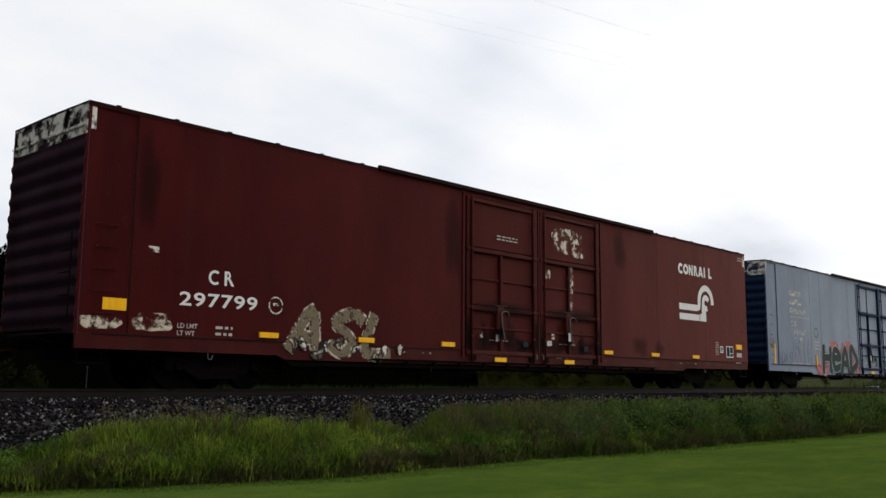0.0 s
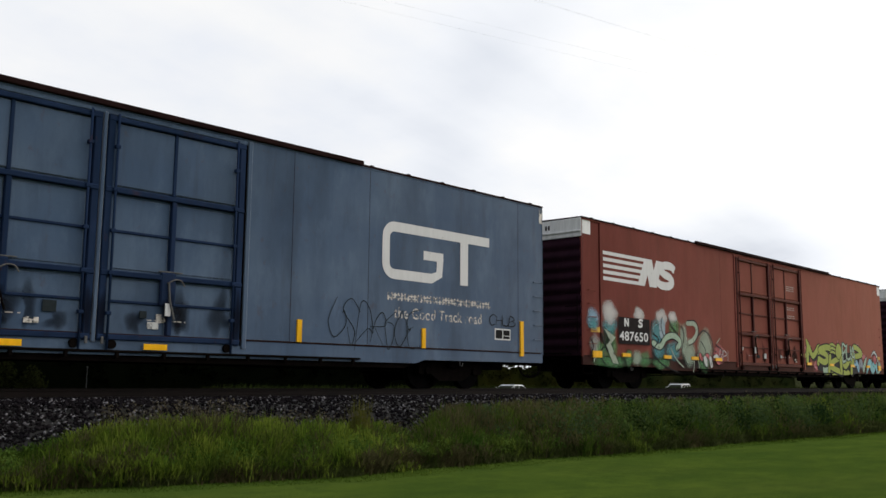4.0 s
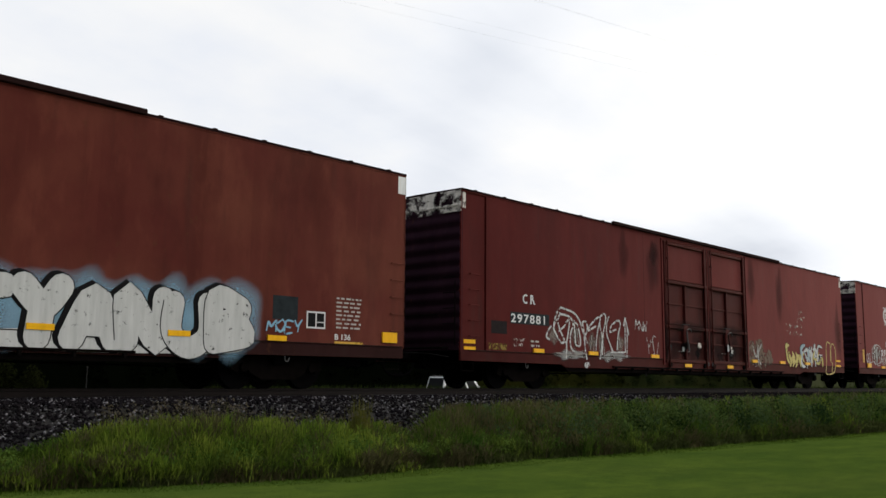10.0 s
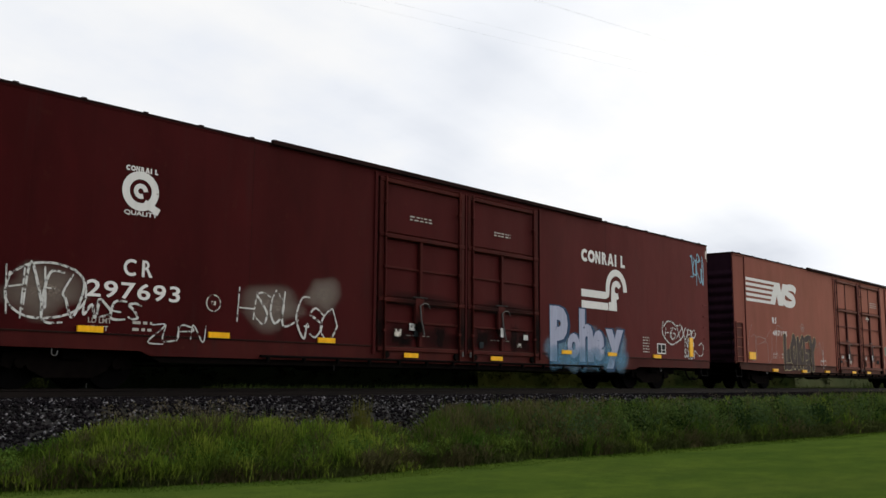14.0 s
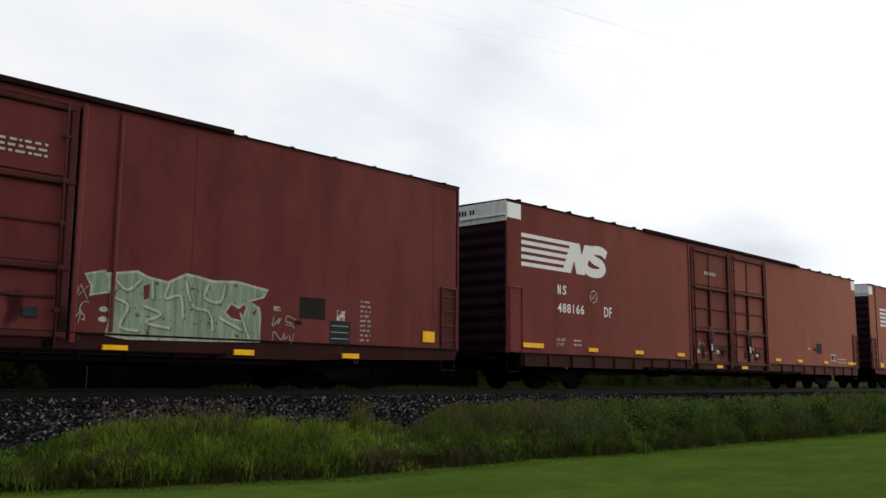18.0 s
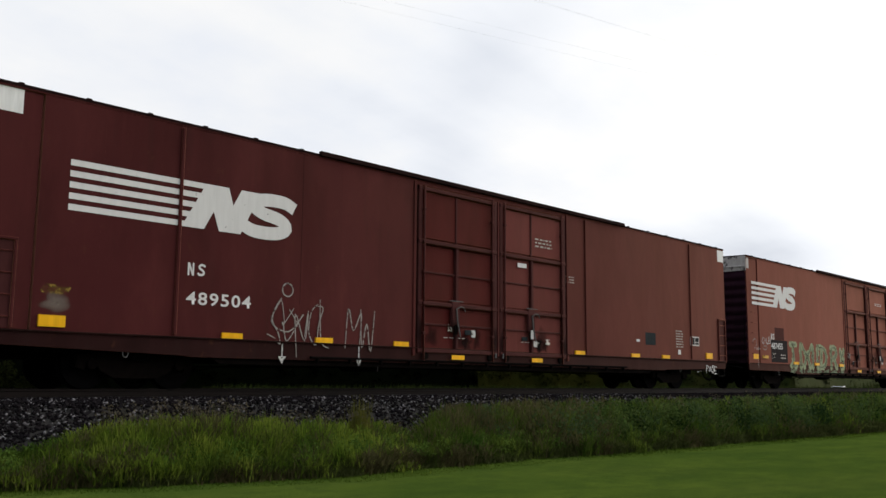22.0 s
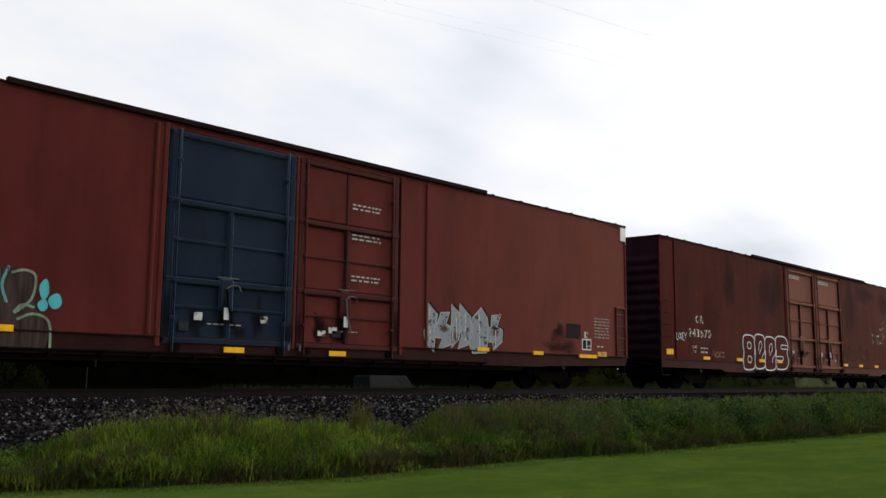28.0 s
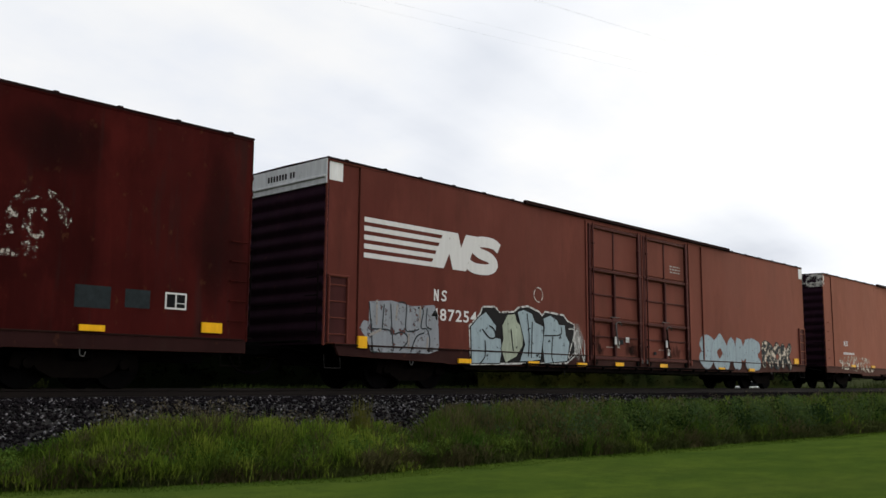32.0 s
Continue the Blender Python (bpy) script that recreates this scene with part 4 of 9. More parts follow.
    # trucks and wheels
    for tx in TRUCK_X:
        tr = P("truck", MB().box(tx - 0.22, tx + 0.22, 0.35, CAR_W - 0.35, 0.52, 0.76, 0.03), IRON, label="three-piece freight truck")
        for y in (CAR_W / 2 - 1.0, CAR_W / 2 + 1.0):
            part("side_frame", FRAME_MESH, IRON_BROWN, tr, at=pose(tx, y, 0))
            for dx in (-0.15, 0.0, 0.15):
                part("spring", SPRING_MESH, IRON, tr, at=pose(tx + dx, y, 0))
            for dx in AXLE_DX:
                yo = -0.12 if y < CAR_W / 2 else 0.12
                P("bearing_cap", MB().cyl((tx + dx, y, 0.455), (tx + dx, y + yo, 0.455), 0.10, 10), IRON_BROWN, tr)
        P("brake_beam", MB().box(tx - 0.45, tx + 0.45, CAR_W / 2 - 0.7, CAR_W / 2 + 0.7, 0.30, 0.36, 0.01), IRON, tr)
        for dx in AXLE_DX:
            ws = part("wheel_set", AXLE_MESH, IRON, car, at=pose(tx + dx, CAR_W / 2, 0.457))
            for me in WHEEL_MESHES:
                part("wheel", me, WHEEL_IRON, ws)
            WHEELSETS.append((ws, tx + dx, spec))
    # reflectors
    for r in spec.get("reflectors", ()):
        x, z = r[0], r[1]
        w, h = (r[2], r[3]) if len(r) > 3 else (0.48, 0.11)
        yb = 0.045 if z < 0.95 and not D0 < x < D2 else 0.0
        yb = -0.052 if D0 - 0.1 < x < D2 + 0.1 and z < 0.95 else (0.0 if z > 0.98 else 0.008)
        if x + w < 0.97 and seam:
            yb = 0.024
        P("reflector", MB().box(x, x + w, min(yb - 0.006, -0.040 if not x + w < 0.97 or not seam else 1.0), yb + 0.004, z, z + h, 0.001), YELLOW_DULL if (len(r) > 4) else YELLOW, label="yellow reflective strip")
    return car


def smooth3(pts, per=4):
    P = [Vector(p) for p in pts]
    res = []
    for i in range(len(P) - 1):
        a, b, c, d = P[max(0, i - 1)], P[i], P[i + 1], P[min(len(P) - 1, i + 2)]
        for k in range(per):
            t = k / per
            res.append(tuple(0.5 * ((2 * b) + (c - a) * t + (2 * a - 5 * b + 4 * c - d) * t * t + (3 * b - a - 3 * c + d) * t ** 3)))
    res.append(tuple(P[-1]))
    return res


def soft_patch(car, x0, x1, z0, z1, mat, seed, y=-0.004, rough=0.08, name="spray_haze", label="soft-edged spray haze"):
    """A patch whose cover falls off from the middle to the rim."""
    rng = random.Random(seed)
    ph = [rng.uniform(0, 6.28) for _ in range(4)]
    n, rings = 28, 4
    vs, cover = [((x0 + x1) / 2, y, (z0 + z1) / 2)], [1.0]
    for r in range(1, rings + 1):
        for k in range(n):
            t = 2 * math.pi * k / n
            q = r / rings * (1 + rough * sum(math.sin((j + 2) * t + ph[j]) for j in range(4)))
            vs.append(((x0 + x1) / 2 + math.cos(t) * q * (x1 - x0) / 2, y, (z0 + z1) / 2 + math.sin(t) * q * (z1 - z0) / 2))
            cover.append((1.0, 0.85, 0.55, 0.0)[r - 1])
    fs = [(0, 1 + k, 1 + (k + 1) % n) for k in range(n)]
    for r in range(rings - 1):
        o = 1 + r * n
        fs += [(o + k, o + n + k, o + n + (k + 1) % n, o + (k + 1) % n) for k in range(n)]
    me = MB().add(vs, fs).mesh(name)
    at = me.attributes.new("cover", "FLOAT", "POINT")
    at.data.foreach_set("value", cover)
    return part(name, me, mat, car, label)


def oval(cx, cz, rx, rz, y, seed=0, rough=0.03, n=30):
    rng = random.Random(seed)
    ph = [rng.uniform(0, 6.28) for _ in range(3)]
    pts = []
    for k in range(n):
        t = 2 * math.pi * k / n
        r = 1 + rough * sum(math.sin((j + 2) * t + ph[j]) for j in range(3))
        pts.append((cx + rx * r * math.cos(t), cz + rz * r * math.sin(t)))
    return MB().flat(pts, y)


def ball(car, cx, cz, rx, rz, fill, seed, y, shade=None, shine=None, rim=0.03):
    """A round spray shape: black rim, a crescent of shade and a soft light."""
    ob = part("graffiti_ball", oval(cx, cz, rx + rim, rz + rim, y, seed), BLACK, car, "round graffiti shape with a black rim")
    part("ball_fill", oval(cx, cz, rx, rz, y - 0.0015, seed), fill, ob)
    if shade is not None:
        part("ball_shade", MB().ribbon(arc(cx, cz, 0.72 * rx, 200, 350, 14, rz / rx), 0.42 * rx, y - 0.003, taper="sharp"), shade, ob)
    if shine is not None:
        soft_patch(ob, cx - 0.75 * rx, cx + 0.55 * rx, cz + 0.05 * rz, cz + 1.05 * rz, shine, seed + 1, y - 0.0042, name="ball_shine", label="")


def hollow_bubble(car, kind, x0, x1, z0, z1, fill, line, y, w=0.05):
    """One swollen letter drawn as an outline with small openings."""
    q = [(0.06, 0.04), (0.45, 0.0), (0.85, 0.06), (1.0, 0.28), (0.90, 0.50), (1.0, 0.72), (0.84, 0.95), (0.45, 1.0), (0.08, 0.95), (0.0, 0.70), (0.06, 0.5), (0.0, 0.28)]
    put = lambda a, b: (x0 + a * (x1 - x0), z0 + b * (z1 - z0))
    path = smooth_path([put(a, b) for a, b in q], 4, True)
    m = len(path)
    c0 = put(0.5, 0.5)
    ob = part("graffiti_letter", MB().add([(c0[0], y, c0[1])] + [(p[0], y, p[1]) for p in path], [(0, 1 + i, 1 + (i + 1) % m) for i in range(m)]), fill, car, "swollen hollow graffiti letter outlined in white")
    part("letter_outline", MB().ribbon(path + path[:1], w, y - 0.0015), line, ob)
    if kind == "B":
        for b in (0.30, 0.70):
            part("letter_eye", MB().ribbon([put(0.5 + 0.16 * math.cos(t * 0.45), b + 0.10 * math.sin(t * 0.45)) for t in range(15)], 0.035, y - 0.0030), line, ob)
    elif kind == "E":
        part("letter_eye", MB().ribbon(smooth_path([put(0.36, 0.50), put(0.42, 0.72), put(0.58, 0.80), put(0.66, 0.68), put(0.56, 0.56), put(0.40, 0.44)], 4), 0.035, y - 0.0030), line, ob)
        part("letter_notch", MB().ribbon(smooth_path([put(0.98, 0.52), put(0.80, 0.44), put(0.64, 0.34), put(0.62, 0.22)], 4), 0.035, y - 0.0030), line, ob)
    else:
        for side, b in ((0, 0.33), (1, 0.68)):
            f = (lambda a: a) if side else (lambda a: 1 - a)
            part("letter_notch", MB().ribbon(smooth_path([put(f(0.96), b + 0.05), put(f(0.5), b + 0.06), put(f(0.42), b), put(f(0.5), b - 0.06), put(f(0.96), b - 0.05)], 4), 0.035, y - 0.0030), line, ob)


GLYPHS.update({"J": "69 62 30 02", "Q": "39 06 03 30 63 66 39|42 60", "V": "09 30 69", "F": "69 09 00|05 45", "e": "05 65 48 18 04 21 41 62"})


def disc(mb, p, r, y, n=12):
    return mb.flat([(p[0] + r * math.cos(6.2832 * k / n), p[1] + r * math.sin(6.2832 * k / n)) for k in range(n)], y)


def fat_word(car, word, x0, x1, z0, z1, fill, line, seed, fat=0.40, rim=0.03, lean=0.0, back=None, shift=(-0.06, 0.04), y=-0.008, bend=True, wobble=0.05, cell=0.80, accent=None, label="fat graffiti letters"):
    """Sprayed letters of thick round strokes: a shade behind, an outline, the fill and thin accents."""
    rng = random.Random(seed)
    n = len(word)
    step, h = (x1 - x0) / n, z1 - z0
    for k, ch in enumerate(word):
        fw = fat * step * rng.uniform(0.9, 1.1)
        w, top = cell * step, z1 - rng.uniform(0.0, 0.10) * h
        bot = z0 + rng.uniform(0.0, 0.06) * h
        strokes = glyph(ch, x0 + (k + 0.5) * step - w / 2 + fw * 0.25, bot + fw / 2, w - fw * 0.5, top - bot - fw, rng, wobble, lean, 5 if bend else 1)
        shade, outer, inner, thin = MB(), MB(), MB(), MB()
        yk = y - 0.0032 * k
        for j, path in enumerate(strokes):
            if not bend:
                path = [path[0]] + [q for a, b in zip(path, path[1:]) for q in (((a[0] + b[0]) / 2, (a[1] + b[1]) / 2), b)]
            d = 0.00025 * j
            if back is not None:
                moved = [(p[0] + shift[0], p[1] + shift[1]) for p in path]
                shade.ribbon(moved, fw + 2 * rim, y + 0.003 - 0.0001 * k - 0.00005 * j)
                for i, p in enumerate((moved[0], moved[-1])):
                    disc(shade, p, fw / 2 + rim, y + 0.0034 + 0.0001 * k + 0.00003 * (2 * j + i))
            outer.ribbon(path, fw + 2 * rim, yk - d)
            inner.ribbon(path, fw, yk - 0.0016 - d)
            for i, p in enumerate((path[0], path[-1]) if bend else path[::2]):
                disc(outer, p, fw / 2 + rim, yk + 0.0004 + d + 0.00006 * i)
                disc(inner, p, fw / 2, yk - 0.0029 - d - 0.00006 * i)
            if accent is not None:
                thin.ribbon([(p[0] + 0.10 * fw, p[1] - 0.06 * fw) for p in path], 0.10 * fw, yk - 0.0046 - d, taper=True)
        ob = part("graffiti_letter", outer, line, car, label)
        part("letter_fill", inner, fill, ob)
        if back is not None:
            part("letter_shade", shade, back, ob)
        if accent is not None:
            part("letter_accent", thin, accent, ob)


LOBES = {
    "I": (((0.5, 0.08), (0.5, 0.92)), ((0.12, 0.93), (0.88, 0.93)), ((0.12, 0.07), (0.88, 0.07))),
    "X": (((0.08, 0.05), (0.08, 0.95)), ((0.92, 0.05), (0.92, 0.95)), ((0.15, 0.95), (0.5, 0.55), (0.85, 0.95)), ((0.3, 0.08), (0.5, 0.5), (0.7, 0.08))),
    "D": (((0.12, 0.05), (0.12, 0.95)), ((0.12, 0.93), (0.62, 0.92), (0.92, 0.68), (0.92, 0.3), (0.62, 0.07), (0.2, 0.06)), ((0.45, 0.3), (0.5, 0.75))),
    "R": (((0.15, 0.05), (0.15, 0.95)), ((0.15, 0.93), (0.7, 0.93), (0.85, 0.7), (0.6, 0.48), (0.3, 0.46)), ((0.55, 0.45), (0.88, 0.06))),
    "Y": (((0.3, 0.05), (0.35, 0.6)), ((0.1, 0.95), (0.35, 0.62), (0.85, 0.95)), ((0.75, 0.08), (0.7, 0.5))),
}


def lobed_letter(car, kind, x0, x1, z0, z1, fill, dark, seed, y):
    """A swollen letter sprayed as a chain of pale lobes with a duller core."""
    rng = random.Random(seed)
    w, h = x1 - x0, z1 - z0
    ob = None
    n = 0
    for stroke in LOBES[kind]:
        q = [(x0 + a * w, z0 + b * h) for a, b in stroke]
        if len(q) == 2:
            q.insert(1, ((q[0][0] + q[1][0]) / 2, (q[0][1] + q[1][1]) / 2))
        pts = smooth_path(q, 6)
        for k, (px, pz) in enumerate(pts):
            if k % 2 and k != len(pts) - 1:
                continue
            n += 1
            r = rng.uniform(0.13, 0.18)
            lobe = part("letter_lobe" if ob else "graffiti_letter", oval(px + rng.uniform(-0.03, 0.03), pz, r, r * 0.85, y - 0.0003 * n, seed + n, 0.05, 14), fill, ob or car, "" if ob else "faded pale green graffiti letter with swollen lobes")
            ob = ob or lobe
        core = pts if len(pts) > 4 else [pts[0], pts[-1]]
        part("letter_core", MB().ribbon(core, rng.uniform(0.10, 0.17), y - 0.012, taper="sharp"), dark, ob)


def swoosh(car, pts, w, fill, y, rim=0.04):
    """A curved, pointed graffiti stroke with a black rim."""
    path = smooth_path(pts, 7)
    ob = part("graffiti_swoosh", MB().ribbon(path, w + 2 * rim, y, taper="sharp"), BLACK, car, "curved graffiti stroke with a black rim")
    part("swoosh_fill", MB().ribbon(path, w, y - 0.002, taper="sharp"), fill, ob)


def drawn(car, x0, x1, z0, z1, strokes, w, mat, y=-0.009, label="", sharp=False):
    """Freehand paint strokes; each is a run of points in a unit cell laid over the box."""
    ob = None
    for k, st in enumerate(strokes):
        q = [(x0 + a * (x1 - x0), z0 + b * (z1 - z0)) for a, b in st]
        if not sharp and len(q) > 2:
            q = smooth_path(q, 4)
        mb = MB().ribbon(q, w, y - 0.0004 * k)
        for i, p in enumerate((q[0], q[-1])):
            disc(mb, p, w / 2, y + 0.00006 - 0.0004 * k + 0.0001 * i, 8)
        o = part("paint_stroke" if ob else "graffiti_letter", mb, mat, ob or car, "" if ob else label)
        ob = ob or o
    return ob


def shard(car, x0, x1, z0, z1, outline, fill, edge, shade, shift, y, label):
    """A sprayed letter with straight cut sides: shade behind, fill and a light edge."""
    q = [(x0 + a * (x1 - x0), z0 + b * (z1 - z0)) for a, b in outline]
    ob = part("graffiti_letter", MB().flat(q, y), fill, car, label)
    part("letter_shade", MB().flat([(a + shift[0], b + shift[1]) for a, b in q], -0.0045 + 0.03 * (y + 0.008)), shade, ob)
    part("letter_edge", MB().ribbon(q, 0.035, y - 0.0008, close=True), edge, ob)
    return ob


def patch(car, x0, x1, z0, z1, mat, seed, rough=0.06, name="paint_patch", label="", y=-0.0035):
    part(name, ragged_patch(x0, x1, z0, z1, seed, y, rough), mat, car, label)


def plate(car, x0, x1, z0, z1, mat, name="patch_plate", y=-0.0035, label=""):
    part(name, MB().rect(x0, x1, z0, z1, y), mat, car, label)


def consolidated_box(car, x, z, w, h):
    """Framed black stencil boxes."""
    ob = part("stencil_box", MB().rect(x, x + w, z, z + h, -0.0035), WHITE, car, "small framed stencil box")
    k = 0.035
    part("stencil_field", MB().rect(x + k, x + w / 2 - k / 2, z + k, z + h - k, -0.006), BLACK, ob)
    part("stencil_field", MB().rect(x + w / 2 + k / 2, x + w - k, z + 0.4 * h, z + h - k, -0.006), BLACK, ob)
    part("stencil_field", MB().rect(x + w / 2 + k / 2, x + w - k, z + k, z + 0.35 * h, -0.006), BLACK, ob)

# ------------------------------------------------------------ the setting
def tri_mesh(name, verts, tris):
    me = bpy.data.meshes.new(name)
    v = np.asarray(verts, np.float32).reshape(-1, 3)
    t = np.asarray(tris, np.int32).reshape(-1, 3)
    me.vertices.add(len(v))
    me.vertices.foreach_set("co", v.ravel())
    me.loops.add(t.size)
    me.loops.foreach_set("vertex_index", t.ravel())
    me.polygons.add(len(t))
    me.polygons.foreach_set("loop_start", np.arange(0, t.size, 3, dtype=np.int32))
    me.polygons.foreach_set("loop_total", np.full(len(t), 3, np.int32))
    me.update()
    me.validate()
    return me


def thing(name, me, mat, label, category, kind="", group=""):
    if isinstance(me, MB):
        me = me.mesh(name)
    if not me.materials:
        me.materials.append(mat)
    return tagged(new(name, me), label, category, group, kind)


def edge_y(x):
    """Where the mown lawn ends and the rough grass begins."""
    x = np.asarray(x, float)
    return np.interp(x, [4.5, 5.5, 6.7, 8.2, 9.6, 11, 13.3, 15.4, 17, 22, 25, 30, 60], [12.2, 11.8, 11.1, 10.65, 10.45, 10.45, 10.5, 10.25, 10.05, 10.0, 9.7, 9.5, 9.4]) + 0.07 * np.sin(x * 1.9) + 0.05 * np.sin(x * 4.7)


def ground_mat():
    m, nt, b, N, L = nodes_of("grass_ground")
    co = N("ShaderNodeTexCoord").outputs["Object"]
    n1 = noise_node(nt, co, 0.8, 5, 0.62, (0.6, 1.0, 1))
    n2 = noise_node(nt, co, 2.6, 5, 0.68, (0.75, 1.0, 1))
    n4 = noise_node(nt, co, 0.3, 4, 0.6, (0.5, 1.0, 1), (9, 4, 0))
    n5 = noise_node(nt, co, 7.0, 4, 0.7, (1, 1, 1), (2, 7, 0))
    n3 = noise_node(nt, co, 45.0, 3, 0.7)
    c = mixc(nt, mask(nt, n1, 0.38, 0.64), (0.0225, 0.0470, 0.0050), (0.0510, 0.0800, 0.0088))
    c = mixc(nt, mask(nt, n4, 0.48, 0.68, 0.5), c, (0.0560, 0.0730, 0.0120))
    c = mixc(nt, mask(nt, n2, 0.47, 0.70, 0.75), c, (0.0150, 0.0340, 0.0055))
    c = mixc(nt, mask(nt, n2, 0.44, 0.30, 0.55), c, (0.0640, 0.0950, 0.0115))
    c = mixc(nt, mask(nt, n5, 0.52, 0.70, 0.60), c, (0.0130, 0.0280, 0.0050))
    c = mixc(nt, mask(nt, n3, 0.5, 0.75, 0.5), c, (0.0420, 0.0710, 0.0090))
    L(c, b.inputs["Base Color"])
    b.inputs["Roughness"].default_value = 0.8
    b.inputs["Specular IOR Level"].default_value = 0.0
    b.inputs["Sheen Weight"].default_value, b.inputs["Sheen Roughness"].default_value = 0.12, 0.5
    b.inputs["Sheen Tint"].default_value = (0.55, 0.80, 0.20, 1)
    bump(nt, b, n3, 0.6, 0.03)
    return m


GROUND_MAT = ground_mat()
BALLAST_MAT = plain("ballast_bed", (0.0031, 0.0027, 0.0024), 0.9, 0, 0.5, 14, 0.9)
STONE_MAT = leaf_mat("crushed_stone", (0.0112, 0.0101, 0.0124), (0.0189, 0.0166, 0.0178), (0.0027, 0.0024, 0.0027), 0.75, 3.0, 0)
PALE_STONE_MAT = leaf_mat("pale_crushed_stone", (0.2146, 0.2116, 0.2274), (0.1470, 0.1400, 0.1484), (0.0734, 0.0686, 0.0728), 0.7, 3.0, 0)
RAIL_MAT = plain("rusty_rail", (0.0054, 0.0029, 0.0022), 0.8, 0.0, 0.35, 3, spec=0.2)
TIE_MAT = plain("creosoted_timber", (0.0105, 0.0084, 0.0066), 0.85, 0, 0.4, 5, 0.5)
ASPHALT = plain("asphalt", (0.055, 0.055, 0.056), 0.85, 0, 0.2, 2, 0.4)
LINE_WHITE = plain("road_paint", (0.55, 0.55, 0.52), 0.7)
LINE_YELLOW = plain("yellow_road_paint", (0.50, 0.33, 0.04), 0.7)


ROAD_Z = -0.25


def ground():
    xs = [-2500, -400, -100, -20, 0, 20, 40, 80, 160, 400, 2500]
    ys = [-2500, -300, -40, 0, 10, 14, 22, 34, 40, 54, 56.5, 120, 500, 2500]
    v = [(x, y, ROAD_Z if 40 <= y <= 54 else 0.0) for y in ys for x in xs]
    n = len(xs)
    f = [(j * n + i, j * n + i + 1, (j + 1) * n + i + 1, (j + 1) * n + i) for j in range(len(ys) - 1) for i in range(n - 1)]
    thing("ground", MB().add(v, f), GROUND_MAT, "flat mown green grass ground", "ground", "structure")
    X0, X1 = -420, 520
    road = thing("road", MB().box(X0, X1, 43.0, 51.9, ROAD_Z - 0.05, ROAD_Z + 0.03), ASPHALT, "grey asphalt two-lane road beyond the track", "road", "structure")
    for y in (43.3, 51.6):
        part("edge_line", MB().box(X0, X1, y - 0.06, y + 0.06, ROAD_Z + 0.028, ROAD_Z + 0.034), LINE_WHITE, road)
    for y in (47.35, 47.55):
        part("centre_line", MB().box(X0, X1, y - 0.05, y + 0.05, ROAD_Z + 0.028, ROAD_Z + 0.034), LINE_YELLOW, road)


ground()


def track():
    X0, X1 = -420, 520
    bed = [(12.35, -0.02), (13.0, 0.28), (14.35, 0.94), (14.7, 0.985), (TRACK_Y, 1.0), (2 * TRACK_Y - 14.7, 0.985), (2 * TRACK_Y - 14.35, 0.94), (2 * TRACK_Y - 12.35, -0.02)]
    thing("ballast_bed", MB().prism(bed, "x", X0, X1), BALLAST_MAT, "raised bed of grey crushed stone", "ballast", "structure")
    rails = tagged(new("railway_track"), "rusty steel rails on dark timber sleepers", "railway track", "", "structure")
    h = 0.17
    half = [(-0.070, 0.0), (-0.070, 0.012), (-0.012, 0.034), (-0.009, 0.12), (-0.036, 0.135), (-0.036, 0.160), (-0.028, h)]
    prof = half + [(-a, b) for a, b in reversed(half)]
    for s in (-1, 1):
        yc = TRACK_Y + s * 0.755
        part("rail", MB().prism([(yc + a, RAIL_Z - h + b) for a, b in prof], "x", X0, X1), RAIL_MAT, rails, "rust-brown steel rail")
    tie = MB().box(-0.115, 0.115, -1.30, 1.30, -0.18, 0.0, 0.012).mesh("sleeper")
    tie.materials.append(TIE_MAT)
    rng = random.Random(5)
    for k in range(230):
        part("sleeper", tie, TIE_MAT, rails, at=pose(-4 + 0.52 * k, TRACK_Y + rng.uniform(-0.04, 0.04), RAIL_Z - h, 0, 0, rng.uniform(-1.5, 1.5)))


track()


def ballast_z(y):
    return np.interp(y, [12.35, 13.0, 14.35, 14.7, 17.3], [-0.02, 0.28, 0.94, 0.985, 1.0])


def stones(name, n, pale, seed, x_hi, size):
    rg = np.random.RandomState(seed)
    x = 2.5 + (x_hi - 2.5) * rg.rand(n) ** 1.6
    y = 12.5 + 3.9 * rg.rand(n) ** 0.85
    z = ballast_z(y) + rg.uniform(-0.010, 0.045, n)
    s = size * rg.uniform(0.6, 1.5, n)
    base = np.array([(1, 0, 0), (-1, 0, 0), (0, 1, 0), (0, -1, 0), (0, 0, 1), (0, 0, -1)], float)
    P = base[None] * rg.uniform(0.6, 1.2, (n, 6, 1)) + rg.uniform(-0.35, 0.35, (n, 6, 3))
    a = rg.rand(n) * 6.28
    c, sn = np.cos(a)[:, None], np.sin(a)[:, None]
    X = P[:, :, 0] * c - P[:, :, 1] * sn
    Y = P[:, :, 0] * sn + P[:, :, 1] * c
    V = np.stack([X, Y, P[:, :, 2] * 0.8], 2) * s[:, None, None] + np.stack([x, y, z], 1)[:, None, :]
    F = np.array([(0, 2, 4), (2, 1, 4), (1, 3, 4), (3, 0, 4), (2, 0, 5), (1, 2, 5), (3, 1, 5), (0, 3, 5)])
    T = F[None] + (np.arange(n) * 6)[:, None, None]
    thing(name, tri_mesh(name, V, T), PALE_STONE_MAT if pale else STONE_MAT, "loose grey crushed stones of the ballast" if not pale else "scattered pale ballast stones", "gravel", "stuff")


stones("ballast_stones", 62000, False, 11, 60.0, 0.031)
stones("pale_ballast_stones", 5600, True, 12, 26.0, 0.027)

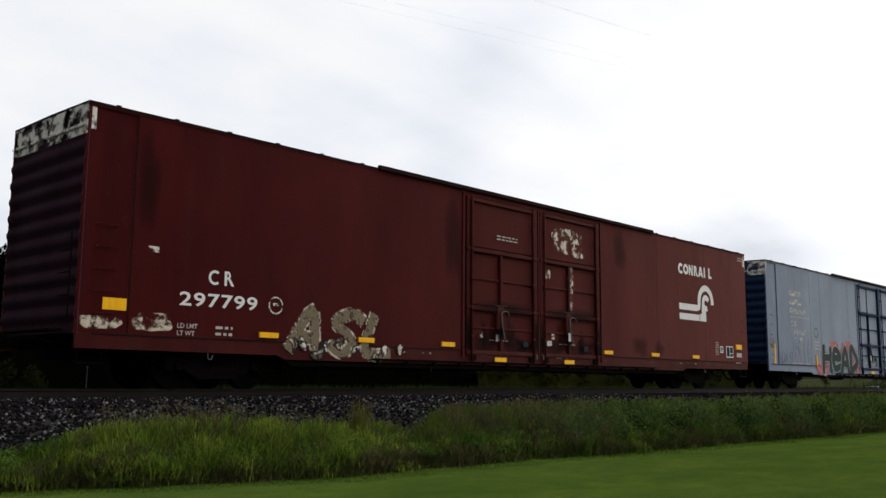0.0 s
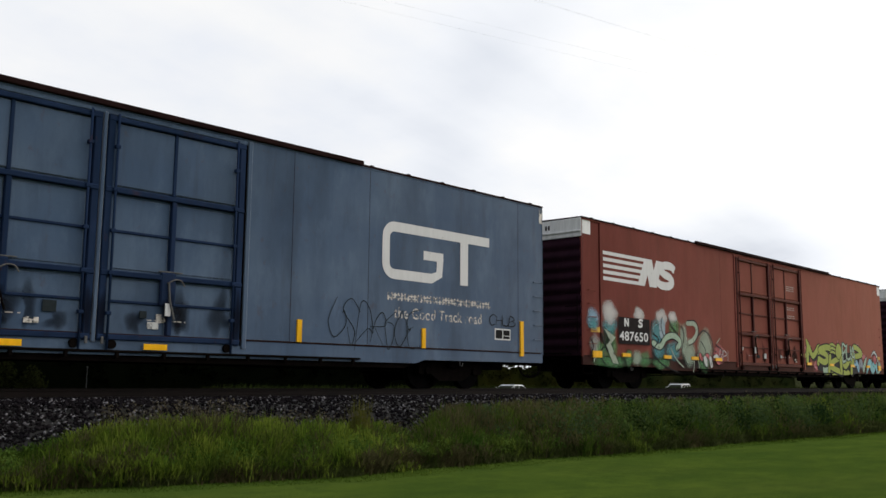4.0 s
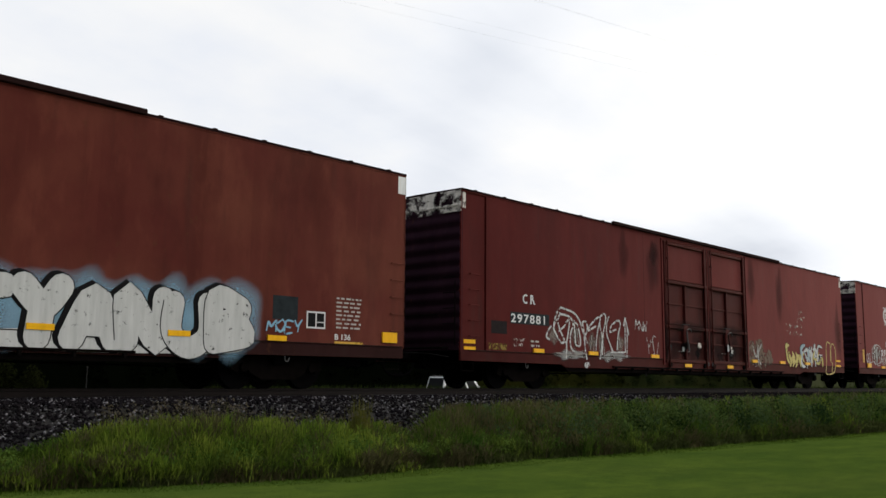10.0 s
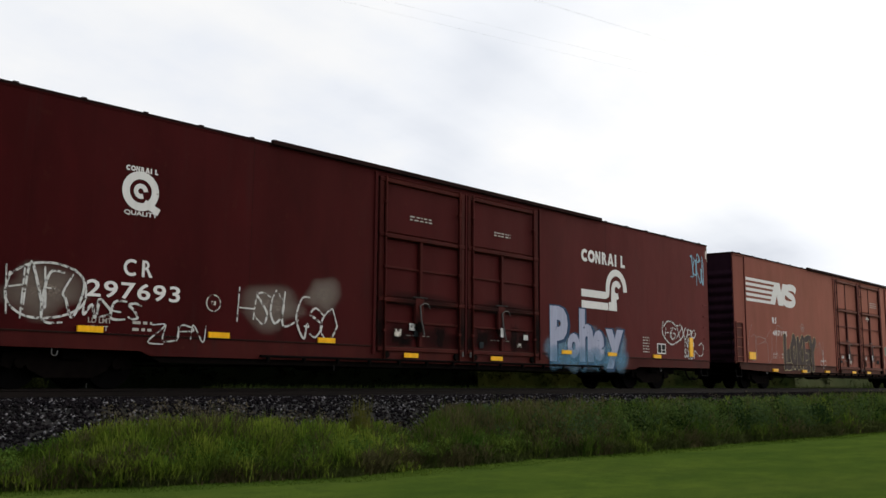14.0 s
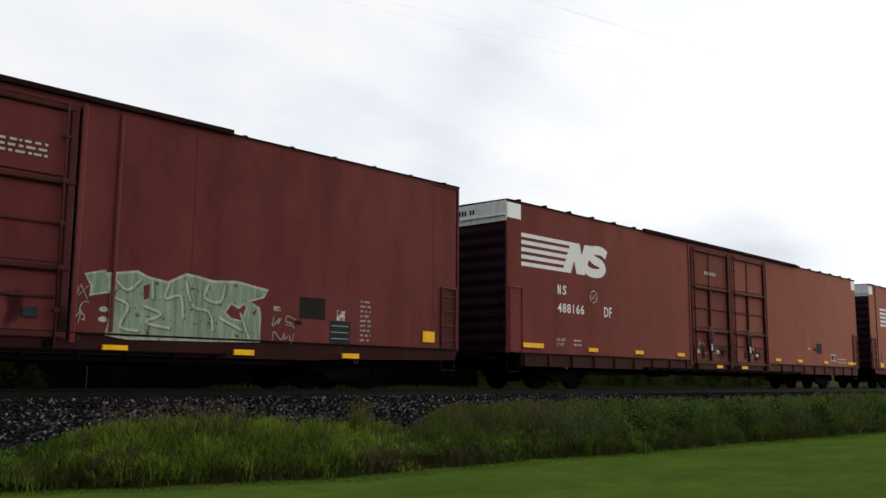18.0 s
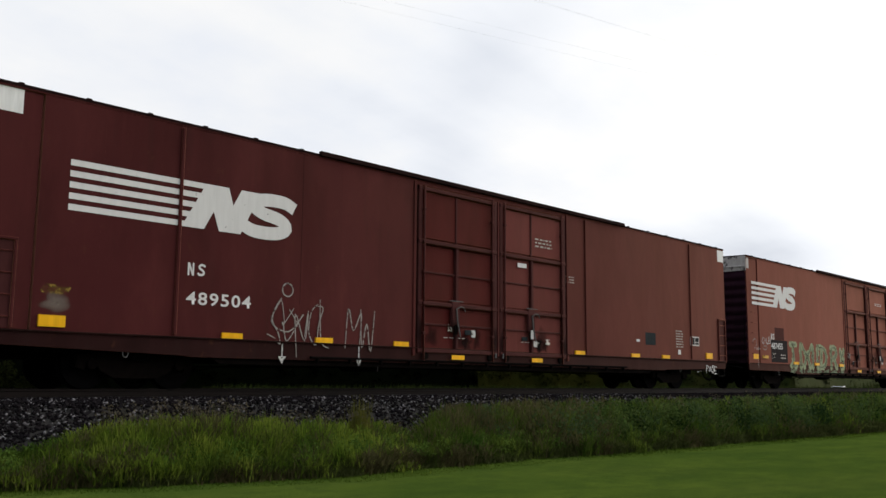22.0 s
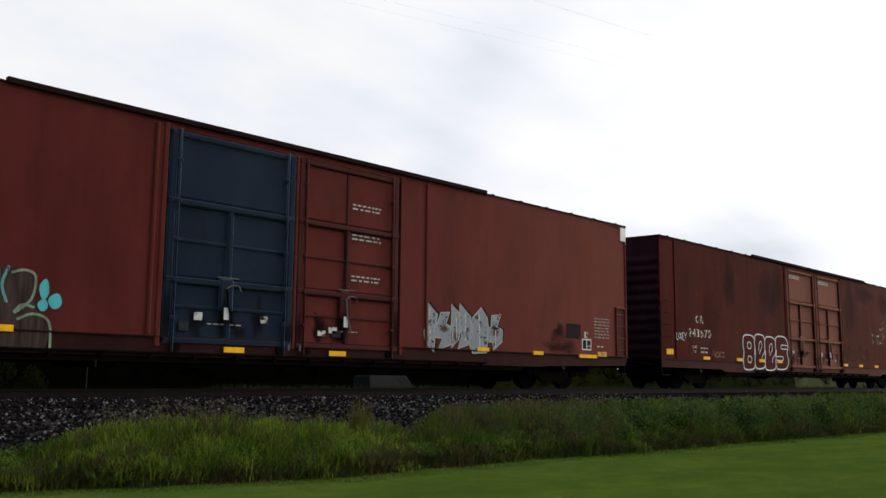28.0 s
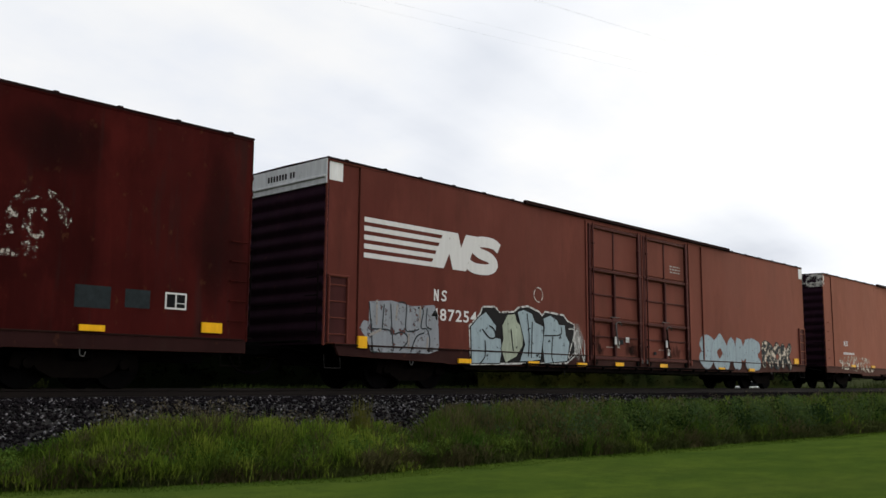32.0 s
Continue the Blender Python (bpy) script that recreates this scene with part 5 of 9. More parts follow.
# ------------------------------------------------------------ grass
GRASS_GREEN = leaf_mat("tall_green_grass", (0.0446, 0.0897, 0.0121), (0.1160, 0.1599, 0.0266), (0.0107, 0.0250, 0.0048), 0.6, 1.6, 0.40)
GRASS_FRESH = leaf_mat("fresh_green_grass", (0.1019, 0.1777, 0.0178), (0.2163, 0.2701, 0.0395), (0.0212, 0.0478, 0.0060), 0.6, 1.5, 0.45)
GRASS_DRY = leaf_mat("dry_seeding_grass", (0.0920, 0.0840, 0.0390), (0.1080, 0.1060, 0.0430), (0.0360, 0.0345, 0.0150), 0.6, 1.6, 0.45)
THATCH_DARK = leaf_mat("matted_dark_grass", (0.0540, 0.0720, 0.0220), (0.0840, 0.1000, 0.0300), (0.0330, 0.0370, 0.0150), 0.8, 2.0, 0.2)
THATCH_BROWN = leaf_mat("withered_brown_grass", (0.1060, 0.0880, 0.0410), (0.0900, 0.0900, 0.0370), (0.0420, 0.0380, 0.0190), 0.8, 2.0, 0.25)
LAWN_MAT = leaf_mat("mown_grass", (0.0450, 0.0860, 0.0100), (0.0700, 0.1060, 0.0130), (0.0480, 0.0880, 0.0105), 0.7, 1.1, 0.35, (0.22, 1.3, 1))
WEED_MAT = leaf_mat("weed_leaves", (0.0560, 0.1080, 0.0240), (0.1130, 0.1560, 0.0460), (0.0200, 0.0420, 0.0110), 0.6, 1.5, 0.4)
WEED_BLUE = leaf_mat("grey_green_weed_leaves", (0.0760, 0.1120, 0.0480), (0.0560, 0.0960, 0.0340), (0.0260, 0.0480, 0.0170), 0.6, 1.0, 0.4)


WEED_DARK = leaf_mat("dark_weed_leaves", (0.0190, 0.0400, 0.0100), (0.0300, 0.0530, 0.0150), (0.0080, 0.0180, 0.0050), 0.6, 1.5, 0.35)


def blades(x, y, z, h, w, lean, rg, turn=None):
    """Curved three-piece blades of grass."""
    n = len(x)
    a = rg.rand(n) * 6.283 if turn is None else turn
    dx, dy = np.cos(a), np.sin(a)
    px, py = -dy, dx
    V = np.empty((n, 7, 3))
    for k, (f, ww) in enumerate(((0.0, 1.0), (0.42, 0.85), (0.78, 0.5))):
        off = lean * f * f * h
        for s, j in ((-1, 0), (1, 1)):
            V[:, 2 * k + j, 0] = x + dx * off + s * px * w * ww / 2
            V[:, 2 * k + j, 1] = y + dy * off + s * py * w * ww / 2
            V[:, 2 * k + j, 2] = z + h * f * (1 - 0.15 * np.abs(lean) * f)
    V[:, 6] = np.stack([x + dx * lean * h, y + dy * lean * h, z + h * (1 - 0.18 * np.abs(lean))], 1)
    F = np.array([(0, 1, 3), (0, 3, 2), (2, 3, 5), (2, 5, 4), (4, 5, 6)])
    return V, F[None] + (np.arange(n) * 7)[:, None, None]


def field(x, y, s, k):
    return np.array([noise.noise(Vector((a * s, b * s * 1.6, k))) for a, b in zip(x, y)])


def sward_top(x, y):
    """How high the growth stands: low over the spilled ballast, high along the weeds further on."""
    u = 12.7 * x / y
    top = np.interp(u, [4.6, 5.15, 5.9, 6.4, 6.7, 7.2, 8.6, 9.75, 11, 12.1, 12.7, 13.0, 13.25, 13.6, 14, 16, 18, 23, 31, 40, 60],
                    [0.44, 0.50, 0.61, 0.72, 0.77, 0.82, 0.81, 0.76, 0.73, 0.62, 0.46, 0.38, 0.62, 0.86, 0.94, 0.98, 1.00, 0.98, 1.05, 1.16, 1.22])
    return 1.4 - (1.4 - top) * y / 12.7


def rough_grass():
    rg = np.random.RandomState(3)
    # tufts, each with its own height, colour and spread
    k, per, short = 3600, 20, 76
    cx = 2.0 + 88 * rg.rand(k) ** 2.2
    e = edge_y(cx)
    top = np.where(cx < 6.2, 12.9, 13.3) + np.where(cx > 14.5, 0.7, 0)
    cy = e + 0.06 + 0.16 * rg.randn(k) * (rg.rand(k) < 0.3) + (top - e) * rg.rand(k) ** 0.9
    f1, f2 = field(cx, cy, 0.55, 3.1), field(cx, cy, 1.7, 9.2)
    cz = np.maximum(ballast_z(cy) * 0.9, 0.0)
    ramp = np.clip(0.34 + 0.62 * (cy - e), 0.34, 1.0)
    ch = (sward_top(cx, cy) - cz) * ramp * np.clip(0.74 + 0.30 * f1 + 0.50 * f2 + 0.34 * rg.rand(k), 0.35, 1.22)
    u = 12.7 * cx / cy
    keep = (ch > 0.10) & ~((cx > 18.5) & (rg.rand(k) < 0.50)) & ~((u > 12.55) & (u < 13.1) & (cy > 12.0))
    ch = np.clip(ch, 0.10, 1.25)
    kind = f1 * 0.7 + f2 * 0.5 + 0.35 * rg.randn(k)
    dry = keep & (kind > np.interp(u, [5, 7, 10, 13.2, 14.5, 17.5, 19, 24, 28], [0.42, 0.50, 0.44, 0.30, -0.05, -0.05, 0.22, 0.50, 0.60]))
    bright = keep & ~dry & (kind > np.interp(u, [4.6, 6.4, 12.6, 13.3, 22, 25, 27, 33, 40], [0.1, -0.22, -0.22, 0.50, 0.50, 0.6, 0.30, 0.34, 0.5]))
    green = keep & ~dry & ~bright
    wide = np.interp(cx, [3, 20, 60], [1, 1.7, 3.5])
    for nm, sel, mt, lb in (("tall_green_grass", green, GRASS_GREEN, "tall uncut green grass beside the ballast"), ("bright_grass", bright, GRASS_FRESH, "fresh yellow-green tufts of tall grass"), ("dry_grass", dry, GRASS_DRY, "brown seeding grass among the green")):
        i = np.repeat(np.nonzero(sel)[0], per)
        n = len(i)
        a, r = rg.rand(n) * 6.283, np.abs(rg.randn(n)) * 0.10 * np.sqrt(wide[i])
        h = ch[i] * rg.uniform(0.45, 1.08, n)
        V, T = blades(cx[i] + np.cos(a) * r, cy[i] + np.sin(a) * r, cz[i], h, rg.uniform(0.006, 0.016, n) * wide[i], np.clip(r * 4.5 + 0.26 * rg.randn(n), 0.03, 1.4), rg, a + 0.6 * rg.randn(n))
        # shorter side leaves fill each tuft out
        i = np.repeat(np.nonzero(sel)[0], short)
        n = len(i)
        a, r, f = rg.rand(n) * 6.283, np.abs(rg.randn(n)) * 0.15 * np.sqrt(wide[i]), rg.uniform(0.05, 0.84, n)
        V2, T2 = blades(cx[i] + np.cos(a) * r, cy[i] + np.sin(a) * r, cz[i] + ch[i] * f * (1 - 0.8 * r), np.minimum(ch[i] * 0.34, rg.uniform(0.05, 0.17, n)), rg.uniform(0.008, 0.018, n) * wide[i], rg.uniform(0.1, 1.3, n), rg, a + 0.9 * rg.randn(n))
        V, T = np.concatenate([V.reshape(-1, 3), V2.reshape(-1, 3)]), np.concatenate([T.reshape(-1, 3), T2.reshape(-1, 3) + V.shape[0] * 7])
        thing(nm, tri_mesh(nm, V, T), mt, lb, "grass", "stuff")
    # matted dead growth along the foot of the sward
    m = 46000
    x1 = 3.4 + 42 * rg.rand(m) ** 1.9
    y1 = edge_y(x1) + 0.10 * rg.randn(m) * (rg.rand(m) < 0.25) + np.abs(rg.randn(m)) * 0.45
    g = field(x1, y1, 1.2, 5.5)
    h1 = np.clip(0.26 + 0.22 * g + 0.14 * rg.rand(m), 0.05, 0.46) * np.clip(0.45 + 1.6 * (y1 - edge_y(x1)), 0.2, 1.0)
    V, T = blades(x1, y1, np.zeros(m), h1, rg.uniform(0.008, 0.018, m) * np.interp(x1, [3, 20, 45], [1, 1.6, 2.6]), rg.uniform(0.3, 1.5, m), rg)
    for nm, sel, mt, lb in (("matted_grass", g < np.where(x1 > 13.5, 0.42, 0.10), THATCH_DARK, "dark matted grass at the foot of the sward"), ("withered_grass", g >= np.where(x1 > 13.5, 0.42, 0.10), THATCH_BROWN, "withered brown grass at the foot of the sward")):
        q = np.nonzero(sel)[0]
        thing(nm, tri_mesh(nm, V[q], T[: len(q)]), mt, lb, "grass", "stuff")
    # seed stalks that stand over the ballast
    m = 900
    x2 = np.concatenate([rg.uniform(6.5, 9.0, 210), rg.uniform(9.0, 13.0, 130), 14 + 30 * rg.rand(m - 340)])
    y2 = np.where(x2 < 13.5, 12.3 + 0.8 * rg.rand(m), edge_y(x2) + (13.4 - edge_y(x2)) * rg.rand(m))
    h2 = (sward_top(x2, y2) + np.where(x2 < 9.0, 0.24, np.where(x2 < 13.5, 0.12, 0.06))) * rg.uniform(0.80, 1.06, m)
    V1, T1 = blades(x2, y2, np.zeros(m), h2, np.full(m, 0.008), rg.uniform(0.0, 0.22, m), rg)
    thing("seed_stalks", tri_mesh("seed_stalks", V1, T1), GRASS_DRY, "thin dry seed stalks above the grass", "grass", "stuff")
    s = 3600
    j = rg.randint(0, m, s)
    f = rg.uniform(0.86, 1.0, s)
    c = np.stack([x2[j] + 0.016 * rg.randn(s), y2[j] + 0.016 * rg.randn(s), h2[j] * f], 1)
    u = rg.randn(s, 3) * 0.010
    v = rg.randn(s, 3) * 0.010 + np.array([0, 0, 0.014])
    V4 = np.stack([c - u, c + u, c + v], 1)
    thing("seed_heads", tri_mesh("seed_heads", V4, np.arange(3 * s).reshape(s, 3)), leaf_mat("pale_seed_heads", (0.17, 0.145, 0.10), (0.12, 0.10, 0.065), (0.05, 0.04, 0.026), 0.7, 3.0), "pale seed heads above the tall grass", "grass", "stuff")
    k = 420
    t3 = rg.rand(k)
    x3, y3 = 11.30 + 0.11 * rg.randn(k), 12.50 + 0.10 * rg.randn(k)
    V3, T3 = blades(x3, y3, np.zeros(k), 0.55 + 0.68 * t3 * np.exp(-((x3 - 11.30) / 0.16) ** 2), np.full(k, 0.016), rg.uniform(0.02, 0.16, k), rg)
    thing("grass_tuft", tri_mesh("grass_tuft", V3, T3), leaf_mat("olive_tuft", (0.105, 0.120, 0.022), (0.150, 0.140, 0.035), (0.040, 0.045, 0.010), 0.6, 3.0, 0.4), "tall pointed tuft of yellowish green grass", "grass", "stuff")


rough_grass()


def lawn():
    rg = np.random.RandomState(8)
    n = 36000
    x = 3.0 + 45 * rg.rand(n) ** 2.0
    e = edge_y(x)
    y = e + 0.12 - 0.8 * rg.rand(n) ** 2.2
    h = rg.uniform(0.012, 0.030, n) * np.clip(1.1 - 0.5 * (e - y), 0.3, 1.1) * (1 + 0.5 * field(x, y, 0.8, 4.4))
    w = rg.uniform(0.006, 0.012, n) * np.interp(x, [3, 20, 70], [1, 1.6, 4])
    a = rg.rand(n) * 6.283
    lean = rg.uniform(0.4, 1.6, n) * h
    V = np.empty((n, 3, 3))
    V[:, 0] = np.stack([x - np.sin(a) * w / 2, y + np.cos(a) * w / 2, np.zeros(n)], 1)
    V[:, 1] = np.stack([x + np.sin(a) * w / 2, y - np.cos(a) * w / 2, np.zeros(n)], 1)
    V[:, 2] = np.stack([x + np.cos(a) * lean, y + np.sin(a) * lean, h], 1)
    T = np.arange(n * 3).reshape(n, 3)
    thing("lawn_grass", tri_mesh("lawn_grass", V, T), LAWN_MAT, "short mown green lawn grass", "lawn", "stuff")


lawn()


def leaf_cloud(cx, cy, cz, rx, ry, rz, n, size, rg):
    """Leaves scattered in an uneven ellipsoid shell; returns vertices and triangles."""
    d = rg.randn(n, 3)
    d /= np.linalg.norm(d, axis=1)[:, None]
    r = rg.rand(n) ** 0.45
    c = np.stack([cx + d[:, 0] * rx * r, cy + d[:, 1] * ry * r, cz + d[:, 2] * rz * r], 1)
    u = rg.randn(n, 3)
    u /= np.linalg.norm(u, axis=1)[:, None]
    v = np.cross(u, rg.randn(n, 3))
    v /= np.maximum(np.linalg.norm(v, axis=1), 1e-6)[:, None]
    s = (size * rg.uniform(0.6, 1.4, n))[:, None]
    V = np.stack([c - u * s, c - v * s * 0.45, c + u * s, c + v * s * 0.45], 1)
    F = np.array([(0, 1, 2), (0, 2, 3)])
    return V.reshape(-1, 3), (F[None] + (np.arange(n) * 4)[:, None, None]).reshape(-1, 3)


def join_clouds(clouds):
    vs, ts, o = [], [], 0
    for V, T in clouds:
        vs.append(V)
        ts.append(T + o)
        o += len(V)
    return np.concatenate(vs), np.concatenate(ts)


def weeds():
    rg = np.random.RandomState(21)
    # broad-leaved weeds on the near side, thicker further along the line
    for nm, mt, lo, hi, cnt, lb in (("broadleaf_weeds", WEED_MAT, 17, 62, 400, "dense broad-leaved green weeds beside the track"),
                                    ("grey_green_weeds", WEED_BLUE, 13.6, 55, 190, "grey-green bushy weeds beside the track"),
                                    ("dark_weeds", WEED_DARK, 17, 50, 110, "dark green bushy weeds beside the track")):
        cl = []
        for k in range(cnt):
            x = lo + (hi - lo) * rg.rand() ** 1.3
            y = edge_y(x) + 0.4 + (13.7 - edge_y(x) - 0.4) * rg.rand()
            h = min((0.62 + 0.55 * rg.rand()) * min(1.0, 0.75 + 0.01 * x), float(sward_top(x, y)))
            cl.append(leaf_cloud(x, y, h * 0.5, 0.30 + 0.2 * rg.rand(), 0.3, h * 0.52, 210, 0.042, rg))
        V, T = join_clouds(cl)
        thing(nm, tri_mesh(nm, V, T), mt, lb, "weeds", "stuff")
    cl = []
    for k in range(260):
        x = 3.2 + 13 * rg.rand() ** 0.9
        e = float(edge_y(x))
        y = e + 0.15 + (12.9 - e) * rg.rand()
        z = max(float(ballast_z(y)) * 0.9, 0.0)
        h = max(min((0.28 + 0.36 * rg.rand()) * (0.8 + 0.02 * x), float(sward_top(x, y)) - z), 0.12)
        cl.append(leaf_cloud(x, y, z + h * 0.5, 0.14 + 0.16 * rg.rand(), 0.16, h * 0.5, 170, 0.022, rg))
    V, T = join_clouds(cl)
    thing("leafy_weeds", tri_mesh("leafy_weeds", V, T), leaf_mat("bright_weed_leaves", (0.0600, 0.1280, 0.0200), (0.1500, 0.2300, 0.0460), (0.0114, 0.0297, 0.0058), 0.6, 1.6, 0.4), "leafy yellow-green weeds among the tall grass", "weeds", "stuff")
    cl = [leaf_cloud(26.6 + 0.3 * rg.randn(), 10.3 + 0.2 * rg.randn(), 0.38, 0.5, 0.4, 0.50, 620, 0.04, rg) for _ in range(4)]
    V, T = join_clouds(cl)
    thing("dark_shrub", tri_mesh("dark_shrub", V, T), leaf_mat("dark_shrub_leaves", (0.018, 0.040, 0.015), (0.024, 0.05, 0.02), (0.010, 0.022, 0.008)), "small dark green shrub at the lawn's edge", "shrub", "stuff")
    # growth on the far side of the track
    n = 15000
    x = 4 + 150 * rg.rand(n) ** 1.7
    y = 21.8 + 9 * rg.rand(n)
    f = field(x, y, 0.16, 7.7)
    h = np.clip(0.70 + 0.5 * f + 0.3 * rg.rand(n), 0.25, 1.35) + np.clip((x - 80) / 10, 0, 1) * 0.75 + np.where(y > 27.5, np.clip((x - 19) / 6, 0, 1) * 0.34, 0)
    w = rg.uniform(0.03, 0.07, n)
    V, T = blades(x, y, np.zeros(n), h, w, rg.uniform(0.05, 0.5, n), rg)
    k = 9000
    x4 = 17 + 110 * rg.rand(k) ** 1.3
    y4 = rg.uniform(30.0, 32.0, k)
    h4 = (1.14 + 0.12 * field(x4, y4, 0.3, 2.2) + 0.16 * rg.rand(k)) * np.clip((x4 - 15) / 6, 0.3, 1)
    V4, T4 = blades(x4, y4, np.zeros(k), h4, rg.uniform(0.03, 0.07, k), rg.uniform(0.05, 0.4, k), rg)
    V, T = np.concatenate([V.reshape(-1, 3), V4.reshape(-1, 3)]), np.concatenate([T.reshape(-1, 3), T4.reshape(-1, 3) + len(V.reshape(-1, 3))])
    thing("far_grass", tri_mesh("far_grass", V, T), leaf_mat("far_rough_grass", (0.0425, 0.0500, 0.0150), (0.0250, 0.0425, 0.0100), (0.0175, 0.0250, 0.0075)), "rough olive grass beyond the track", "grass", "stuff")


weeds()


def far_bushes():
    rg = np.random.RandomState(44)
    mt = leaf_mat("olive_bush_leaves", (0.011, 0.014, 0.004), (0.016, 0.018, 0.006), (0.005, 0.007, 0.002), 0.6, 0.8, 0.3)
    for x, y, w, h in ((13.7, 33.0, 0.7, 2.1),):
        cl = [leaf_cloud(x + w * rg.uniform(-0.7, 0.7), y + 0.4 * rg.randn(), h * q, 0.45 * w, 0.5, h * 0.26, 260, 0.075, rg) for q in (0.22, 0.25, 0.3, 0.45, 0.5, 0.62, 0.72)]
        V, T = join_clouds(cl)
        thing("bush", tri_mesh("bush", V, T), mt, "olive green bush in the rough grass beyond the track", "bush", "stuff")
    stake = thing("marker_stake", MB().cyl((9.88, 20.0, 0.0), (9.89, 20.0, 1.62), 0.011, 6), PALE_IRON, "thin pale marker stake beyond the track", "stake")
    part("stake_cap", MB().cyl((9.89, 20.0, 1.62), (9.89, 20.0, 1.66), 0.016, 6), PALE_IRON, stake)


far_bushes()

# ------------------------------------------------------------ trees beyond the road
BARK = plain("bark", (0.06, 0.048, 0.038), 0.9, 0, 0.4, 6, 0.6)
LEAF_DARK = leaf_mat("tree_leaves", (0.0176, 0.0384, 0.0128), (0.0272, 0.0496, 0.0176), (0.0096, 0.0208, 0.0072), 0.6, 0.3)


def tree(x, y, h, spread, seed):
    rg = np.random.RandomState(seed)
    t = tagged(new("tree"), "dark green leafy tree beyond the road", "tree", "trees beyond the road")
    t.matrix_basis = pose(x, y, 0)
    tr = MB()
    pts = [(0, 0, -0.05), (0.1 * rg.randn(), 0.1 * rg.randn(), h * 0.3), (0.25 * rg.randn(), 0.25 * rg.randn(), h * 0.62), (0.3 * rg.randn(), 0.3 * rg.randn(), h * 0.92)]
    rr = (0.22, 0.17, 0.10, 0.03)
    for k in range(3):
        tr.cyl(pts[k], pts[k + 1], rr[k] * h / 9, 9, rr[k + 1] * h / 9, False)
    part("trunk", tr, BARK, t)
    cl = []
    for k in range(15):
        z = h * (0.22 + 0.70 * (k + rg.rand()) / 15)
        a = k * 2.4 + rg.rand()
        reach = spread * (1.05 - 0.75 * (z / h) ** 2) * rg.uniform(0.55, 1.0)
        q = (math.cos(a) * reach, math.sin(a) * reach, z + 0.25 * reach)
        s = (0, 0, z - 0.3)
        part("limb", MB().cyl(s, q, 0.06, 6, 0.02, False), BARK, t)
        for f in (0.45, 0.75, 1.0):
            cl.append(leaf_cloud(q[0] * f, q[1] * f, s[2] + (q[2] - s[2]) * f + 0.2, 0.75, 0.75, 0.6, 120, 0.16, rg))
    cl.append(leaf_cloud(0, 0, h * 0.9, 0.6, 0.6, h * 0.12, 160, 0.14, rg))
    V, T = join_clouds(cl)
    part("crown", tri_mesh("crown", V, T), LEAF_DARK, t, "uneven crown of small dark leaves")


for k, (tx, ty, th) in enumerate(((7, 55, 9.0), (12, 60, 10.4), (17, 57, 9.6), (21.5, 61, 10.2), (25, 56, 8.6), (28.0, 60, 9.0), (31.5, 58, 8.3), (36, 62, 8.6), (41, 60, 7.8), (47, 64, 8.0), (54, 66, 7.5), (62, 70, 7.8))):
    tree(1.15 * tx, 1.15 * ty, 1.14 * th, 3.0 + 0.35 * (k % 3), 100 + k)


def hedge(name, x0, x1, y0, depth, h0, h1, per_m, mat, seed, label, leaf=0.22):
    """A bank of growth: an uneven dark core with leaves all over it."""
    rg = np.random.RandomState(seed)
    n = int((x1 - x0) / 0.8)
    xs = np.linspace(x0, x1, n)
    top = h0 + (h1 - h0) * (0.5 + 0.5 * np.array([noise.noise(Vector((q * 0.22, seed, 0))) for q in xs])) + 0.25 * rg.randn(n)
    V = []
    for q, t in zip(xs, top):
        V += [(q, y0, 0.0), (q + 0.2 * rg.randn(), y0 + 0.3 + 0.15 * rg.randn(), 0.6 * t), (q + 0.2 * rg.randn(), y0 + 0.5 * depth, 0.86 * t), (q, y0 + depth, 0.0)]
    T = []
    for k in range(n - 1):
        for j in range(3):
            a, b = 4 * k + j, 4 * (k + 1) + j
            T += [(a, b, a + 1), (b, b + 1, a + 1)]
    cl = [(np.array(V), np.array(T))]
    for k in range(int((x1 - x0) * per_m)):
        q = rg.uniform(x0, x1)
        t = np.interp(q, xs, top)
        cl.append(leaf_cloud(q, y0 + 0.45 * depth * rg.rand(), t * rg.uniform(0.15, 0.92), 0.9, 0.5, 0.5, 26, leaf, rg))
    V, T = join_clouds(cl)
    thing(name, tri_mesh(name, V, T), mat, label, "bushes", "stuff")


SCRUB_OLIVE = leaf_mat("olive_scrub", (0.0180, 0.0180, 0.0039), (0.0104, 0.0131, 0.0030), (0.0042, 0.0056, 0.0014), 0.7, 0.35, 0.2)
SCRUB_DARK = leaf_mat("dark_scrub", (0.0011, 0.0018, 0.0009), (0.0017, 0.0024, 0.0012), (0.0005, 0.0008, 0.0004), 0.7, 0.2, 0.1)
hedge("tree_line", 9, 54, 72.5, 5.7, 11.3, 13.1, 36, SCRUB_DARK, 77, "dense dark line of trees far behind the road", 0.30)
hedge("dark_hedge", -14, 70, 58.0, 4.6, 3.0, 5.1, 7, SCRUB_DARK, 71, "dark green hedge beyond the road")
hedge("olive_scrub", 67, 92, 57.5, 4.6, 2.8, 3.9, 7, SCRUB_OLIVE, 72, "olive yellow scrub beyond the road")
hedge("mixed_hedge", 91, 144, 58.6, 4.6, 3.0, 4.2, 6, leaf_mat("mixed_scrub", (0.0097, 0.0156, 0.0052), (0.0244, 0.0260, 0.0084), (0.0046, 0.0072, 0.0026), 0.7, 0.2, 0.2), 73, "green hedge beyond the road")
